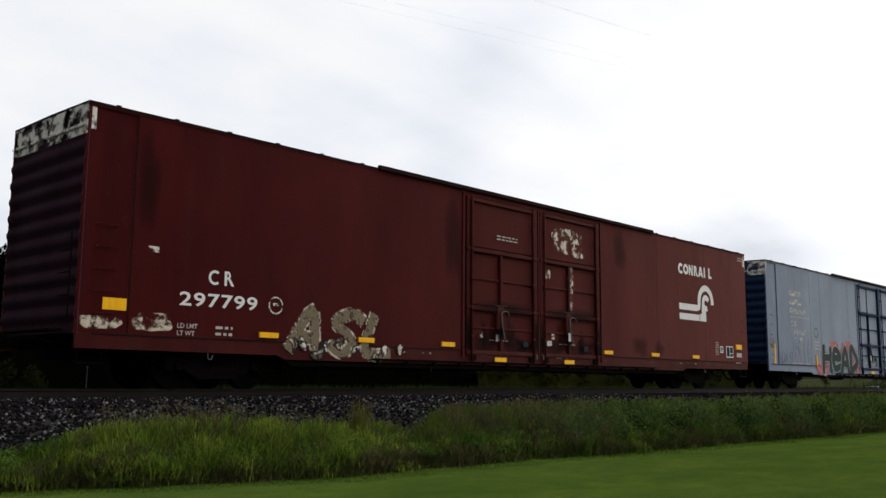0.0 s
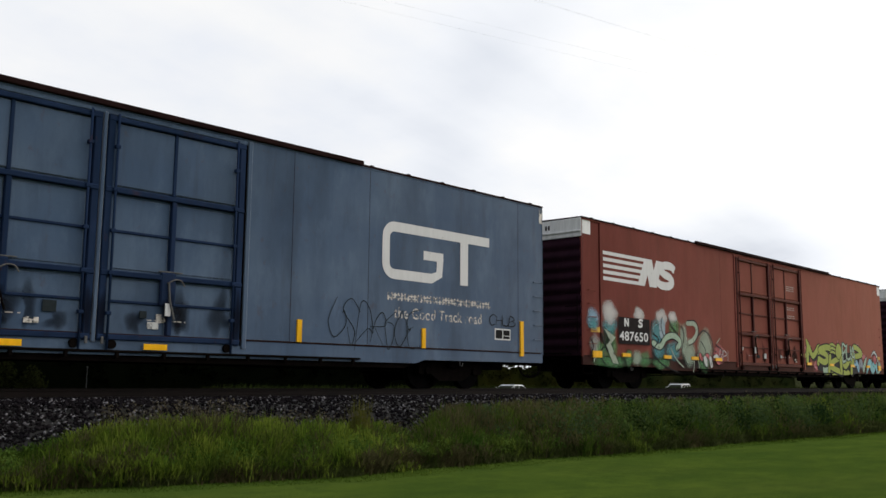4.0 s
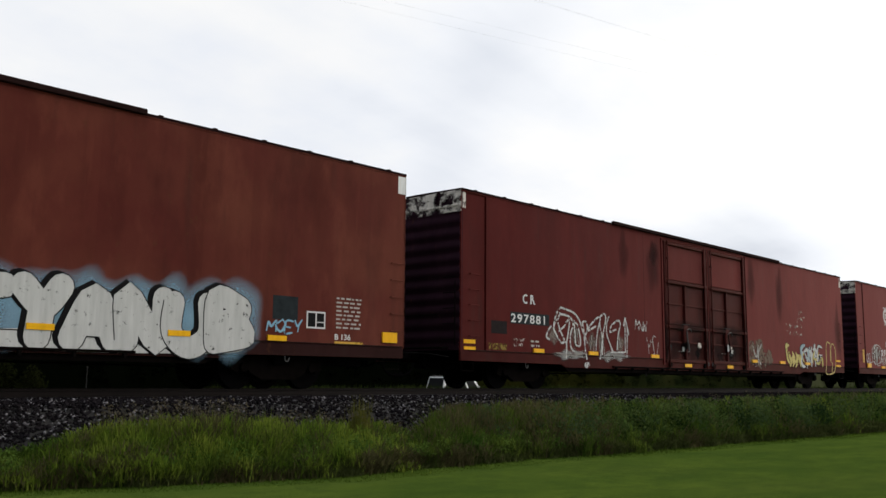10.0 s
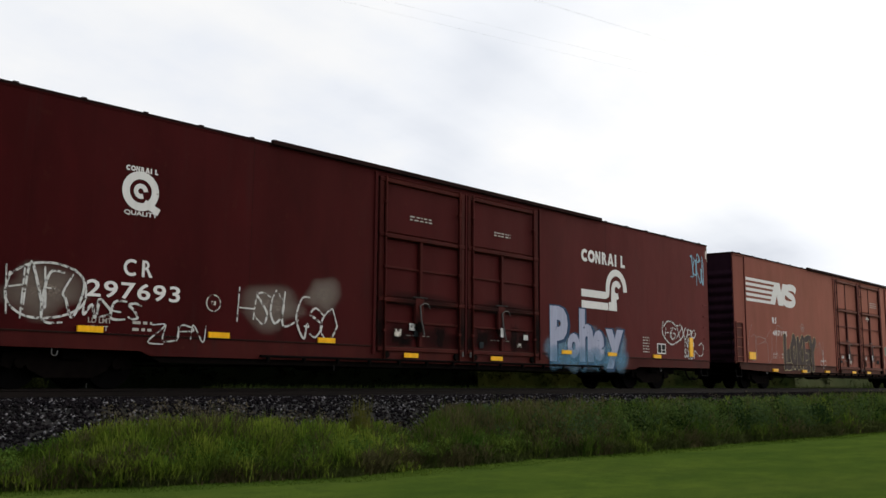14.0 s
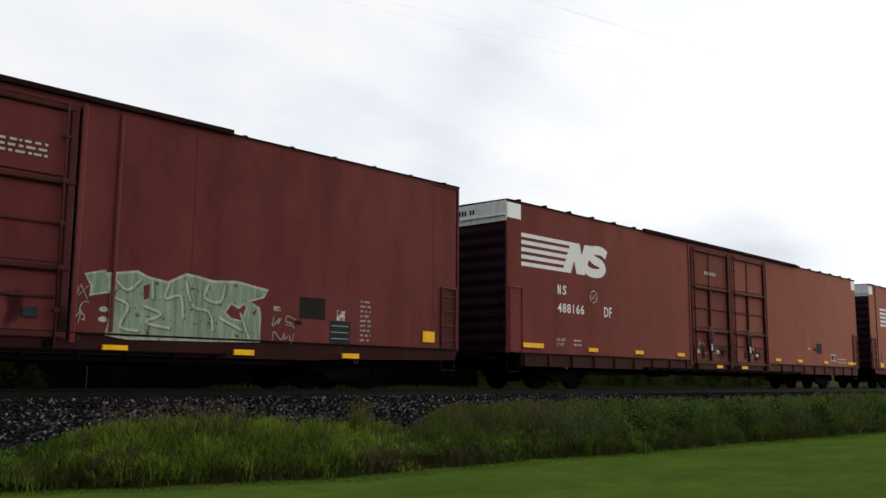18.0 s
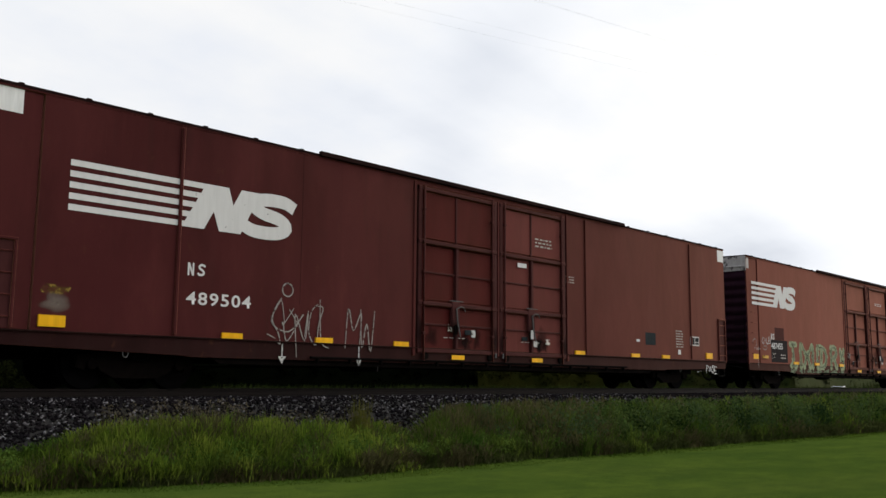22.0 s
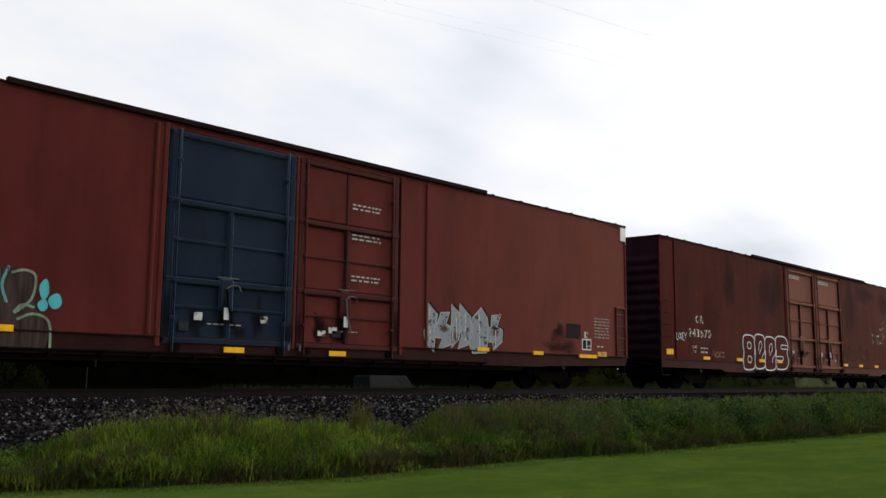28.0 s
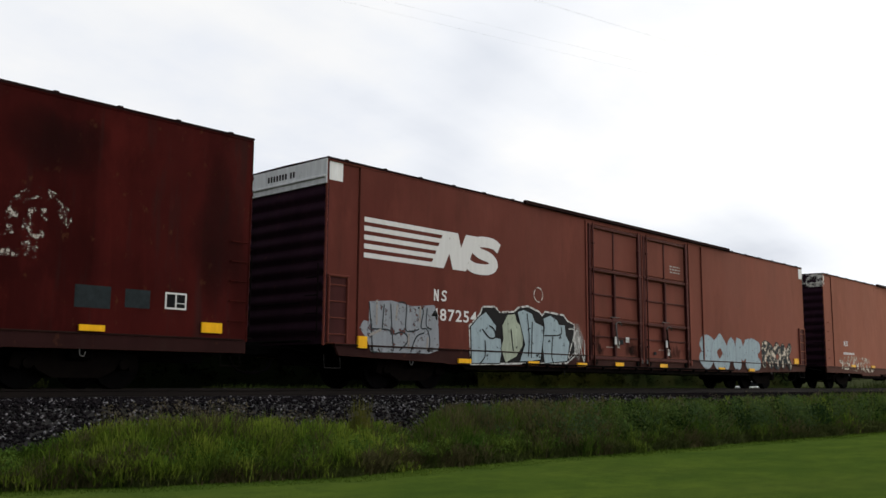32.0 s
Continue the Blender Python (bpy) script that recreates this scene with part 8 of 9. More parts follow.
    part("chalk_spade", MB().ribbon(smooth_path([(8.55, 0.82), (8.55, 1.6), (8.50, 1.62), (8.52, 1.2), (8.30, 1.22), (8.28, 1.05), (8.50, 0.98), (8.80, 1.05), (8.82, 1.24), (8.58, 1.18)], 4), 0.035, -0.012), CHALK, c, "chalk-white spade-shaped doodle")
    piece = [(17.13 + 3.51 * a, 0.92 + 1.27 * b) for a, b in ((0, .9), (.16, .97), (.22, .9), (.34, .85), (.45, 1), (.52, .98), (.62, .93), (.78, .96), (1, .87), (.97, .76), (.87, .67), (.94, .57), (.95, .45), (.95, .04), (.66, .02), (.33, .01), (.12, 0), (0, .04), (.02, .28), (.02, .61))]
    cap = [(16.69 + 0.46 * a, 1.66 + 0.45 * b) for a, b in ((0, .8), (.8, 1), (1, .73), (.98, .16), (.22, 0), (.28, .36))]
    hole = [(19.61 + 0.52 * a, 1.36 + 0.36 * b) for a, b in ((0, .42), (.27, .94), (.61, .73), (.86, 1), (1, .76), (.78, 0), (.29, .09))]
    ob = part("graffiti_piece", MB().flat(piece, -0.0060), SEA_GREY, c, "grey-green graffiti with pale edges")
    part("piece_edge", MB().ribbon(piece, 0.05, -0.0072, close=True), PALE_SAGE, ob)
    part("piece_cap", MB().flat(cap, -0.0066), SEA_GREY, ob)
    part("cap_edge", MB().ribbon(cap, 0.04, -0.0078, close=True), PALE_SAGE, ob)
    part("piece_gap", MB().flat(hole, -0.0085), BROWN_G, ob)
    part("gap_edge", MB().ribbon(hole, 0.04, -0.0096, close=True), PALE_SAGE, ob)
    part("piece_gap", MB().flat([(17.82, 1.90), (17.95, 1.94), (17.95, 1.68), (17.84, 1.64)], -0.0085), BROWN_G, ob)
    lines = (((.24, .94), (.25, .66)), ((.34, .93), (.32, .67), (.41, .73), (.43, .35)), ((.44, .99), (.49, .57), (.59, .49), (.62, .17)), ((.04, .61), (.11, .49), (.07, .15), (.17, .09)), ((.58, .95), (.56, .73), (.66, .68), (.69, .98)),
             ((.2, .51), (.3, .39), (.21, .24), (.35, .16)), ((.8, .49), (.86, .05)), ((.66, .39), (.81, .19)), ((.03, .94), (.1, .76), (.17, .94)))
    drawn(c, 17.17, 20.72, 0.95, 2.04, lines, 0.075, SAGE_DARK, -0.0100, "dull sage graffiti strokes")
    drawn(c, 17.14, 20.69, 0.97, 2.06, lines, 0.05, PALE_SAGE, -0.0140, "pale sage graffiti strokes")
    for xa, za in ((16.98, 1.20), (16.99, 1.38)):
        part("paint_fleck", oval(xa + 0.08, za + 0.04, 0.08, 0.05, -0.006, 3), PALE_SAGE, c)
    tag_strokes(c, "SX", 16.48, 16.78, 1.56, 1.90, FAINT_CHALK, 86, 0.024, wobble=0.25)
    tag_strokes(c, "MS", 16.48, 16.78, 1.16, 1.50, FAINT_CHALK, 87, 0.024, wobble=0.25)
    plate(c, 21.48, 22.19, 1.50, 1.96, DARK_PATCH)
    plate(c, 22.33, 22.93, 1.00, 1.49, SLATE_PATCH)
    for zz in (1.10, 1.24, 1.38):
        part("stencil_line", MB().rect(22.38, 22.88, zz, zz + 0.012, -0.0060), STENCIL, c)
    plate(c, 22.53, 22.76, 1.51, 1.73, WHITE_WORN)
    plate(c, 20.80, 20.98, 1.62, 1.72, TAN_LINE)
    plate(c, 21.36, 21.55, 1.36, 1.44, DARK_PATCH)
    bars(c, 23.22, 23.56, 1.05, 2.03, 9, FAINT_CHALK, 89)
    tag_strokes(c, "WS", 20.74, 21.35, 1.26, 1.58, FAINT_CHALK, 88, 0.026, wobble=0.25)
    tag_strokes(c, "NW", 20.78, 21.30, 0.98, 1.26, FAINT_CHALK, 90, 0.024, wobble=0.25)
    bars(c, 15.0, 15.9, 3.95, 4.25, 3, STENCIL, 6, y=0.010)
    part("door_emblem", MB().rect(14.28, 14.72, 3.33, 3.41, 0.010).flat([(14.38, 3.41), (14.62, 3.41), (14.56, 3.49), (14.44, 3.49)], 0.010).flat([(14.38, 3.33), (14.44, 3.25), (14.56, 3.25), (14.62, 3.33)], 0.010), WHITE_WORN, c)
    load_lines(c, 3.3, 1.2)
    part("round_stencil", MB().ribbon(arc(6.38, 2.56, 0.16, 0, 360, 20), 0.025, -0.005).rect(6.28, 6.48, 2.57, 2.60, -0.005).flat([(6.32, 2.54), (6.44, 2.54), (6.38, 2.45)], -0.005), FAINT_CHALK, c)
    # H
    c = add_car(207.36, BROWN_H, 8, "clean oxide-red boxcar with a plum door and ribbed sill", ledge=True, stakes=True, ladder=True, ladder_up=0.25, rib=0.055, seam=False,
                band=END_WHITE, band_side=0.60, doors=(DOOR_MAROON, BROWN_H), sill=DARK_SILL,
                reflectors=[(0.66, 1.13, 0.92, 0.13)] + row((3.83, 6.46, 9.17), 1.10) + row((11.97, 14.0), 0.74) + row((17.13, 19.33, 22.2), 1.10) + [(25.14, 1.10, 0.98, 0.12)])
    striped_mark(c, 0.62, 4.96, 3.38, 4.30, WHITE)
    owner_blocks(c, "zig", 2.31, 2.74, 2.71, 2.99, WHITE)
    lettering(c, "488166", 2.31, 3.64, 2.19, 2.46, WHITE, space=1.15)
    lettering(c, "DF", 4.72, 5.14, 2.18, 2.49, WHITE, "equipment_letters", space=1.1)
    part("round_stencil", MB().ribbon(arc(4.16, 2.76, 0.18, 0, 360, 22), 0.025, -0.005).rect(4.08, 4.24, 2.70, 2.73, -0.005).rect(4.08, 4.24, 2.78, 2.81, -0.005), WHITE_WORN, c)
    load_lines(c, 2.25, 1.22)
    bars(c, 11.3, 12.2, 4.08, 4.22, 2, WHITE, 6, y=0.006)
    patch(c, 10.7, 11.2, 1.3, 1.7, WHITE_RUBBED, 7, 0.2, y=0.004)
    plate(c, 21.44, 22.06, 1.52, 1.95, SLATE_PATCH)
    plate(c, 21.1, 21.4, 1.62, 1.74, DARK_PATCH)
    plate(c, 20.6, 20.78, 1.66, 1.74, CHALK)
    consolidated_box(c, 23.1, 1.22, 0.6, 0.3)
    bars(c, 23.9, 25.0, 1.12, 1.4, 2, STENCIL, 9)
    # I
    c = add_car(235.87, BROWN_I, 9, "dull red boxcar with tall panel posts and chalk drawings", ledge=True, ladder=True, posts=(3.70, 17.45, 23.9), band=END_WHITE, band_side=0.62,
                doors=(DOOR_MAROON, BROWN_G),
                reflectors=[(1.10, 1.06, 0.47, 0.2)] + row((4.75, 7.12, 9.48)) + row((11.46, 14.75), 0.73) + row((16.86, 19.95, 21.87)) + [(24.95, 1.06, 0.45, 0.20)])
    patch(c, 1.1, 1.65, 1.62, 1.80, FADED_Y, 2, 0.03)
    soft_patch(c, 1.1, 1.7, 1.30, 1.65, SOFT_DUST, 95)
    striped_mark(c, 1.5, 6.56, 3.12, 4.03, WHITE)
    owner_blocks(c, "zig", 3.93, 4.32, 2.18, 2.43, WHITE)
    lettering(c, "489504", 3.92, 5.42, 1.62, 1.87, WHITE, space=1.15)
    part("chalk_figure", MB().ribbon(arc(6.35, 2.08, 0.14, 0, 360, 16), 0.03, -0.006).ribbon(smooth_path([(6.2, 1.9), (5.95, 1.4), (6.4, 1.2), (6.8, 1.6)], 5), 0.03, -0.007), FAINT_CHALK, c)
    tag_strokes(c, "SOMOL", 5.9, 7.6, 0.8, 1.9, FAINT_CHALK, 91, 0.03, wobble=0.3)
    tag_strokes(c, "MW", 8.0, 8.85, 0.85, 1.8, FAINT_CHALK, 92, 0.035)
    for x in (6.25, 8.4):
        part("chalk_arrow", MB().ribbon([(x, 0.95), (x, 0.66)], 0.03, -0.006).flat([(x - 0.1, 0.68), (x, 0.52), (x + 0.1, 0.68)], -0.008), CHALK, c)
    bars(c, 15.0, 15.8, 3.95, 4.25, 3, STENCIL, 6, y=0.010)
    plate(c, 14.2, 14.6, 3.32, 3.44, WHITE, y=0.010)
    consolidated_box(c, 23.85, 1.49, 0.64, 0.32)
    plate(c, 20.85, 21.5, 1.42, 1.82, SLATE_PATCH)
    plate(c, 20.3, 20.5, 1.50, 1.58, WHITE)
    bars(c, 22.85, 23.35, 1.38, 2.0, 7, STENCIL, 55)
    plate(c, 22.98, 23.16, 1.16, 1.32, WHITE)
    bars(c, 16.45, 16.88, 3.06, 3.3, 3, STENCIL, 9)
    tag_strokes(c, "PASE", 24.95, 25.75, 0.55, 0.83, CHALK, 10, 0.045)
    # J
    c = add_car(264.36, BROWN_J, 10, "brown-red boxcar with faded green graffiti", top_ribs=(0, 0), band=worn_paint("grey_flaking_band", (0.42, 0.40, 0.40), 0.4, scale=3), band_side=0.28, rear_post=False,
                reflectors=[(0.43, 1.15, 0.45, 0.19), (1.17, 1.19, 0.48, 0.11, 1)] + row((4.15, 6.4, 9.3)) + row((11.5, 14.25), 0.76) + row((16.9, 19.3)) + [(22.06, 1.2, 0.48, 0.1), (24.83, 1.06, 0.46, 0.13, 1), (25.42, 1.15, 0.5, 0.2)])
    striped_mark(c, 0.40, 4.70, 3.27, 4.18, WHITE)
    plate(c, 2.0, 3.6, 1.05, 1.95, DARK_PATCH)
    owner_blocks(c, "zig", 2.02, 2.34, 1.95, 2.20, WHITE)
    lettering(c, "487455", 2.02, 3.12, 1.58, 1.83, WHITE, y=-0.008)
    lettering(c, "LD LMT", 2.05, 2.42, 1.34, 1.42, WHITE_WORN, "load_limit", bold=0.01, y=-0.008)
    lettering(c, "LT WT", 2.05, 2.38, 1.20, 1.28, WHITE_WORN, "light_weight", bold=0.01, y=-0.008)
    bars(c, 2.9, 3.4, 1.18, 1.42, 2, STENCIL, 5, y=-0.008)
    for k, (kind, xa, xb, za, zb) in enumerate((("I", 3.84, 4.50, 0.88, 1.90), ("X", 4.82, 6.36, 0.86, 1.88), ("D", 6.62, 7.82, 0.88, 1.86), ("R", 8.22, 9.08, 0.88, 1.88), ("Y", 9.42, 9.96, 0.90, 1.78))):
        lobed_letter(c, kind, xa, xb, za, zb, SEAFOAM_FADED, SAGE_DARK, 200 + 7 * k, -0.006)
    for k in range(7):
        patch(c, 3.8 + 0.9 * k, 4.5 + 0.9 * k, 0.66, 0.82, SAGE_DARK, 240 + k, 0.2)
    tag_strokes(c, "CHUB", 1.15, 1.95, 1.76, 2.04, CHALK, 102, 0.035)
    part("chalk_smile", MB().ribbon(smooth_path([(1.22, 1.62), (1.4, 1.52), (1.62, 1.6), (1.5, 1.68), (1.3, 1.66)], 4), 0.03, -0.012), FAINT_CHALK, c)
    plate(c, 2.4, 3.3, 1.955, 2.45, DOOR_DARK)
    part("chalk_hook", MB().ribbon(smooth_path([(0.30, 1.78), (0.45, 1.92), (0.62, 1.86), (0.66, 1.66)], 4), 0.035, -0.012), FAINT_CHALK, c)
    for k in range(5):
        part("chalk_dash", MB().ribbon([(0.50 + 0.11 * k, 1.50), (0.46 + 0.12 * k, 1.60 + 0.03 * (k % 2))], 0.03, -0.012), CHALK, c)
    part("chalk_drip", MB().ribbon([(0.78, 0.80), (0.79, 1.15)], 0.03, -0.012), FAINT_CHALK, c)
    soft_patch(c, 16.6, 18.7, 1.15, 1.75, SOFT_CHALK, 104)
    tag_strokes(c, "NOWOS", 16.6, 18.7, 1.15, 1.85, FAINT_CHALK, 104, 0.03, wobble=0.25)
    drawn(c, 19.69, 22.57, 0.65, 1.72, (((0, .94), (.05, 1), (.1, .99), (.15, .88), (.16, .72), (.14, .52), (.13, .34), (.14, .01)), ((.14, .88), (.15, .98), (.19, .99), (.22, .9), (.22, .54)), ((.19, .53), (.25, .56)),
                                        ((.23, .93), (.27, .97), (.31, .89), (.32, .75), (.32, .41), (.35, .17), (.35, 0)), ((.32, .79), (.34, .93), (.4, .98), (.45, .93), (.48, .82)), ((.02, .32), (.04, 0)), ((.05, .42), (.14, .38)),
                                        ((.06, .72), (.09, .57)), ((.08, .73), (.06, .58)), ((.22, .39), (.22, .01))), 0.026, FAINT_CHALK, -0.009, "thin chalk outlines of graffiti letters")
    drawn(c, 19.69, 22.57, 0.65, 1.72, (((.49, .75), (.5, .92), (.55, .94), (.58, .87), (.59, .6)), ((.59, .84), (.61, .95), (.65, .93), (.68, .76), (.7, .51), (.73, .06)), ((.68, .83), (.76, .85), (.81, .73), (.75, .64), (.85, .71), (.88, .62)),
                                        ((.72, .44), (.85, .58), (.96, .52), (1, .36)), ((.56, .51), (.57, .02)), ((.4, .56), (.43, .6), (.45, .55), (.46, .45), (.43, .4), (.4, .46), (.4, .56))), 0.026, FAINT_CHALK, -0.013, "thin chalk outlines of graffiti letters")
    tag_strokes(c, "SUESNO", 21.63, 22.62, 1.88, 2.20, CHALK, 106, 0.028)
    drawn(c, 21.75, 22.65, 1.72, 1.90, (((0, .1), (.3, .75), (.6, .85), (1, .8)), ((.2, .4), (.45, .6))), 0.03, CHALK, -0.012, "chalk underline")
    tag_strokes(c, "CHUB", 23.48, 24.36, 1.72, 1.95, CHALK, 107, 0.035)
    tag_strokes(c, "HEAD", 23.50, 24.38, 1.43, 1.70, CHALK, 108, 0.035)
    tag_strokes(c, "SAK", 25.30, 26.05, 1.60, 1.95, CHALK, 109, 0.030, wobble=0.2)
    tag_strokes(c, "SMS", 25.40, 26.2, 1.08, 1.42, TAN_LINE, 110, 0.022, wobble=0.25)
    plate(c, 22.12, 22.36, 1.54, 1.70, DARK_PATCH)
    plate(c, 21.30, 21.45, 1.69, 1.79, PALE_Y)
    plate(c, 22.72, 23.43, 1.52, 1.93, SLATE_PATCH)
    plate(c, 22.91, 23.11, 1.27, 1.47, CHALK)
    consolidated_box(c, 23.66, 1.04, 0.46, 0.31)
    bars(c, 14.6, 15.6, 4.1, 4.25, 2, WHITE, 6, y=0.010)
    # K
    c = add_car(292.81, RED_K, 11, "oxide-red boxcar with one slate-blue door", top_ribs=(0, 1), ledge=True, ladder=True, posts=(9.95, 17.38), band=END_WHITE, band_side=0.36, rear_post=True,
                doors=(DOOR_SLATE, RED_K),
                door_frames=(DOOR_SLATE, DOOR_RAIL), reflectors=[(1.21, 1.01, 0.44, 0.11, 1), (1.63, 0.95, 0.92, 0.1)] + row((4.36, 7.03), 0.95) + row((11.6, 14.3), 0.72) + [(19.28, 0.97, 0.47, 0.1), (21.65, 0.94, 0.46, 0.1), (23.87, 0.91, 0.92, 0.1), (24.85, 0.97, 0.46, 0.14, 1)])
    striped_mark(c, 0.40, 4.72, 3.27, 4.17, WHITE)
    owner_blocks(c, "zig", 2.11, 2.57, 2.02, 2.27, WHITE)
    lettering(c, "487334", 2.09, 3.47, 1.62, 1.84, WHITE, space=1.15)
    tag_strokes(c, "LOKEY", 1.02, 1.88, 1.92, 2.2, SILVER, 111, 0.042)
    tag_strokes(c, "LM", 1.2, 1.65, 1.72, 1.95, CHALK, 112, 0.035)
    box = (3.55, 5.80, 0.61, 1.99)
    shade = [(box[0] + a * 2.25, box[2] + b * 1.38) for a, b in ((0, .9), (.33, .99), (.59, 1), (.67, .89), (.75, .67), (.79, .92), (.99, .96), (.98, .71), (.93, .57), (1, .24), (.92, 0), (.15, 0), (.02, .04), (.06, .47))]
    part("graffiti_ground", MB().flat(shade, -0.0055), PLUM_BLACK, c, "plum-black sprayed ground of graffiti letters")
    drawn(c, *box, (((0, .91), (.03, .71), (.06, .48), (.03, .26), (.02, .05), (.15, .01), (.26, .09), (.29, .22)), ((0, .91), (.14, .96), (.33, .99), (.38, .91), (.37, .72), (.32, .56), (.22, .58), (.15, .64), (.13, .59), (.2, .57), (.32, .56)),
                    ((.06, .46), (.23, .47), (.2, .22)), ((.3, .22), (.28, .07), (.33, .01))), 0.068, LEMON, -0.009, "pale lemon outlines of graffiti letters")
    drawn(c, *box, (((.37, .99), (.59, 1), (.58, .83), (.53, .62), (.39, .61), (.32, .54)), ((.53, .61), (.55, .5), (.46, .44), (.34, .46), (.3, .38), (.33, .27), (.4, .22)), ((.4, .41), (.39, .3), (.53, .41), (.57, .31), (.56, .23)),
                    ((.49, .17), (.48, .04), (.54, 0))), 0.062, LEMON, -0.012, "pale lemon outlines of graffiti letters")
    drawn(c, *box, (((.62, .93), (.68, .91), (.7, .75), (.75, .62)), ((.75, .66), (.78, .92), (.97, .97), (1, .91), (.98, .71), (.93, .59), (1, .45), (.99, .22), (.9, .01)), ((.72, .56), (.72, .21), (.66, .01))), 0.058, LEMON, -0.015, "pale lemon outlines of graffiti letters")
    tag_strokes(c, "ZK", 5.30, 5.52, 1.42, 1.64, CHALK, 116, 0.022)
    tag_strokes(c, "IS", 5.34, 5.62, 1.10, 1.36, CHALK, 117, 0.022)
    box = (5.86, 8.15, 0.62, 2.02)
    shade = [(box[0] + a * 2.29, box[2] + b * 1.40) for a, b in ((0, .54), (.02, .75), (.11, .95), (.26, .99), (.67, 1), (.83, .98), (.89, .5), (1, .27), (.96, .03), (.05, 0), (0, .3))]
    part("graffiti_ground", MB().flat(shade, -0.0055), worn_paint("brown_black_spray", (0.050, 0.034, 0.030), 0.0, vary=0.3), c, "brown-black sprayed ground of graffiti letters")
    drawn(c, *box, (((0, .73), (.09, .79), (.13, .94), (.21, .98), (.22, .81), (.21, .59)), ((.21, .88), (.28, .99), (.32, .89), (.31, .56), (.24, .33), (.24, .1)), ((0, .54), (.12, .56), (.01, .29), (.06, .03)), ((.36, .98), (.39, .66), (.41, .11)),
                    ((.17, 0), (.22, .13), (.27, 0)), ((.32, 0), (.37, .1), (.41, .01))), 0.055, CYAN_DULL, -0.009, "cyan outlines of graffiti letters")
    drawn(c, *box, (((.54, .96), (.59, .96), (.59, .55)), ((.43, .71), (.48, .91), (.54, .95), (.52, .68), (.43, .57), (.45, .39), (.55, .38)), ((.66, 1), (.62, .79), (.66, .59))), 0.048, CYAN_DULL, -0.012, "cyan outlines of graffiti letters")
    drawn(c, *box, (((.69, .94), (.78, .98), (.86, .91), (.84, .64), (.72, .46), (.77, .56), (.86, .54)), ((.75, .39), (.86, .46), (.98, .37), (1, .03)), ((.43, .86), (.47, .6), (.5, .85))), 0.045, SEA_GREY, -0.014, "grey-green outlines of graffiti letters")
    for bx, bz, rx, rz in ((7.99, 1.69, 0.085, 0.17), (8.19, 1.50, 0.12, 0.13), (7.98, 1.42, 0.09, 0.10)):
        part("cyan_drop", oval(bx, bz, rx, rz, -0.017), CYAN, c, "cyan painted drop")
    for k, pts in enumerate((((.04, .97), (.16, .73), (.14, .56), (.13, .28), (.12, 0), (.02, .17), (0, .4), (.02, .44)),
                             ((.2, .78), (.31, .81), (.26, .57), (.32, .53), (.32, .15), (.17, .05), (.22, .27), (.13, .28), (.12, .48), (.16, .58)),
                             ((.33, .97), (.42, .82), (.45, .5), (.42, .27), (.33, .09), (.34, .34), (.33, .56)),
                             ((.43, 1), (.57, .75), (.59, .48), (.53, .16), (.41, .08), (.46, .35), (.43, .65)),
                             ((.71, .96), (.79, .75), (.81, .51), (.78, .02), (.6, 0), (.54, .22), (.59, .37), (.59, .72)),
                             ((.85, .81), (.98, .85), (.92, .58), (1, .53), (.99, .27), (.87, .08), (.86, .25), (.79, .25), (.8, .55), (.84, .56)))):
        shard(c, 17.31, 20.32, 0.91, 2.15, pts, GREY_BLUE, SILVER_GREY, BLACK, (0.085, 0.035), -0.008 - 0.0022 * k, "silver-grey graffiti letter with a black shade")
    for k, (xa, xb, za, zb) in enumerate(((17.85, 18.2, 1.38, 1.6), (18.36, 18.55, 1.15, 1.5), (19.85, 20.2, 1.35, 1.6))):
        soft_patch(c, xa, xb, za, zb, SOFT_RUST, 1180 + k, y=-0.0225)
    drawn(c, 17.31, 20.32, 0.91, 2.15, (((.68, .8), (.69, .1)), ((.06, .85), (.07, .2)), ((.5, .8), (.5, .25)), ((.38, .8), (.39, .3)), ((.9, .5), (.9, .15))), 0.035, CHALK, -0.0235, "pale shine on graffiti letters", True)
    plate(c, 23.24, 23.99, 1.46, 1.89, DARK_PATCH)
    for k, (xa, xb, za, zb) in enumerate(((22.5, 23.3, 1.3, 1.85), (22.2, 23.0, 1.0, 1.5), (22.9, 23.9, 0.95, 1.5), (22.4, 23.6, 0.98, 1.35), (22.6, 23.2, 1.45, 1.9))):
        soft_patch(c, xa, xb, za, zb, SOFT_SOOT, 1150 + k, y=-0.0036 - 0.0003 * k, name="soot_stain", label="", rough=0.14)
    drawn(c, 22.0, 22.6, 1.15, 2.38, (((.1, .8), (.35, 1), (.6, .85), (.4, .66), (.15, .72), (.1, .8)), ((.5, .9), (.42, .5), (.5, 0)), ((.45, .65), (1.4, .55))), 0.05, SOFT_SOOT, -0.006, "faint sooty ring and strokes")
    consolidated_box(c, 24.05, 1.14, 0.48, 0.33)
    plate(c, 24.18, 24.37, 1.5, 1.68, WHITE_WORN)
    bars(c, 24.85, 25.2, 1.22, 1.32, 1, STENCIL, 19)
    load_lines(c, 2.1, 1.16)
    for zz, rows_ in ((4.05, 2), (3.35, 3), (2.4, 2)):
        bars(c, 14.95, 15.85, zz, zz + 0.09 * rows_, rows_, STENCIL, 14 + rows_, y=0.010)
    bars(c, 24.72, 25.55, 1.50, 2.16, 7, FAINT_CHALK, 9)
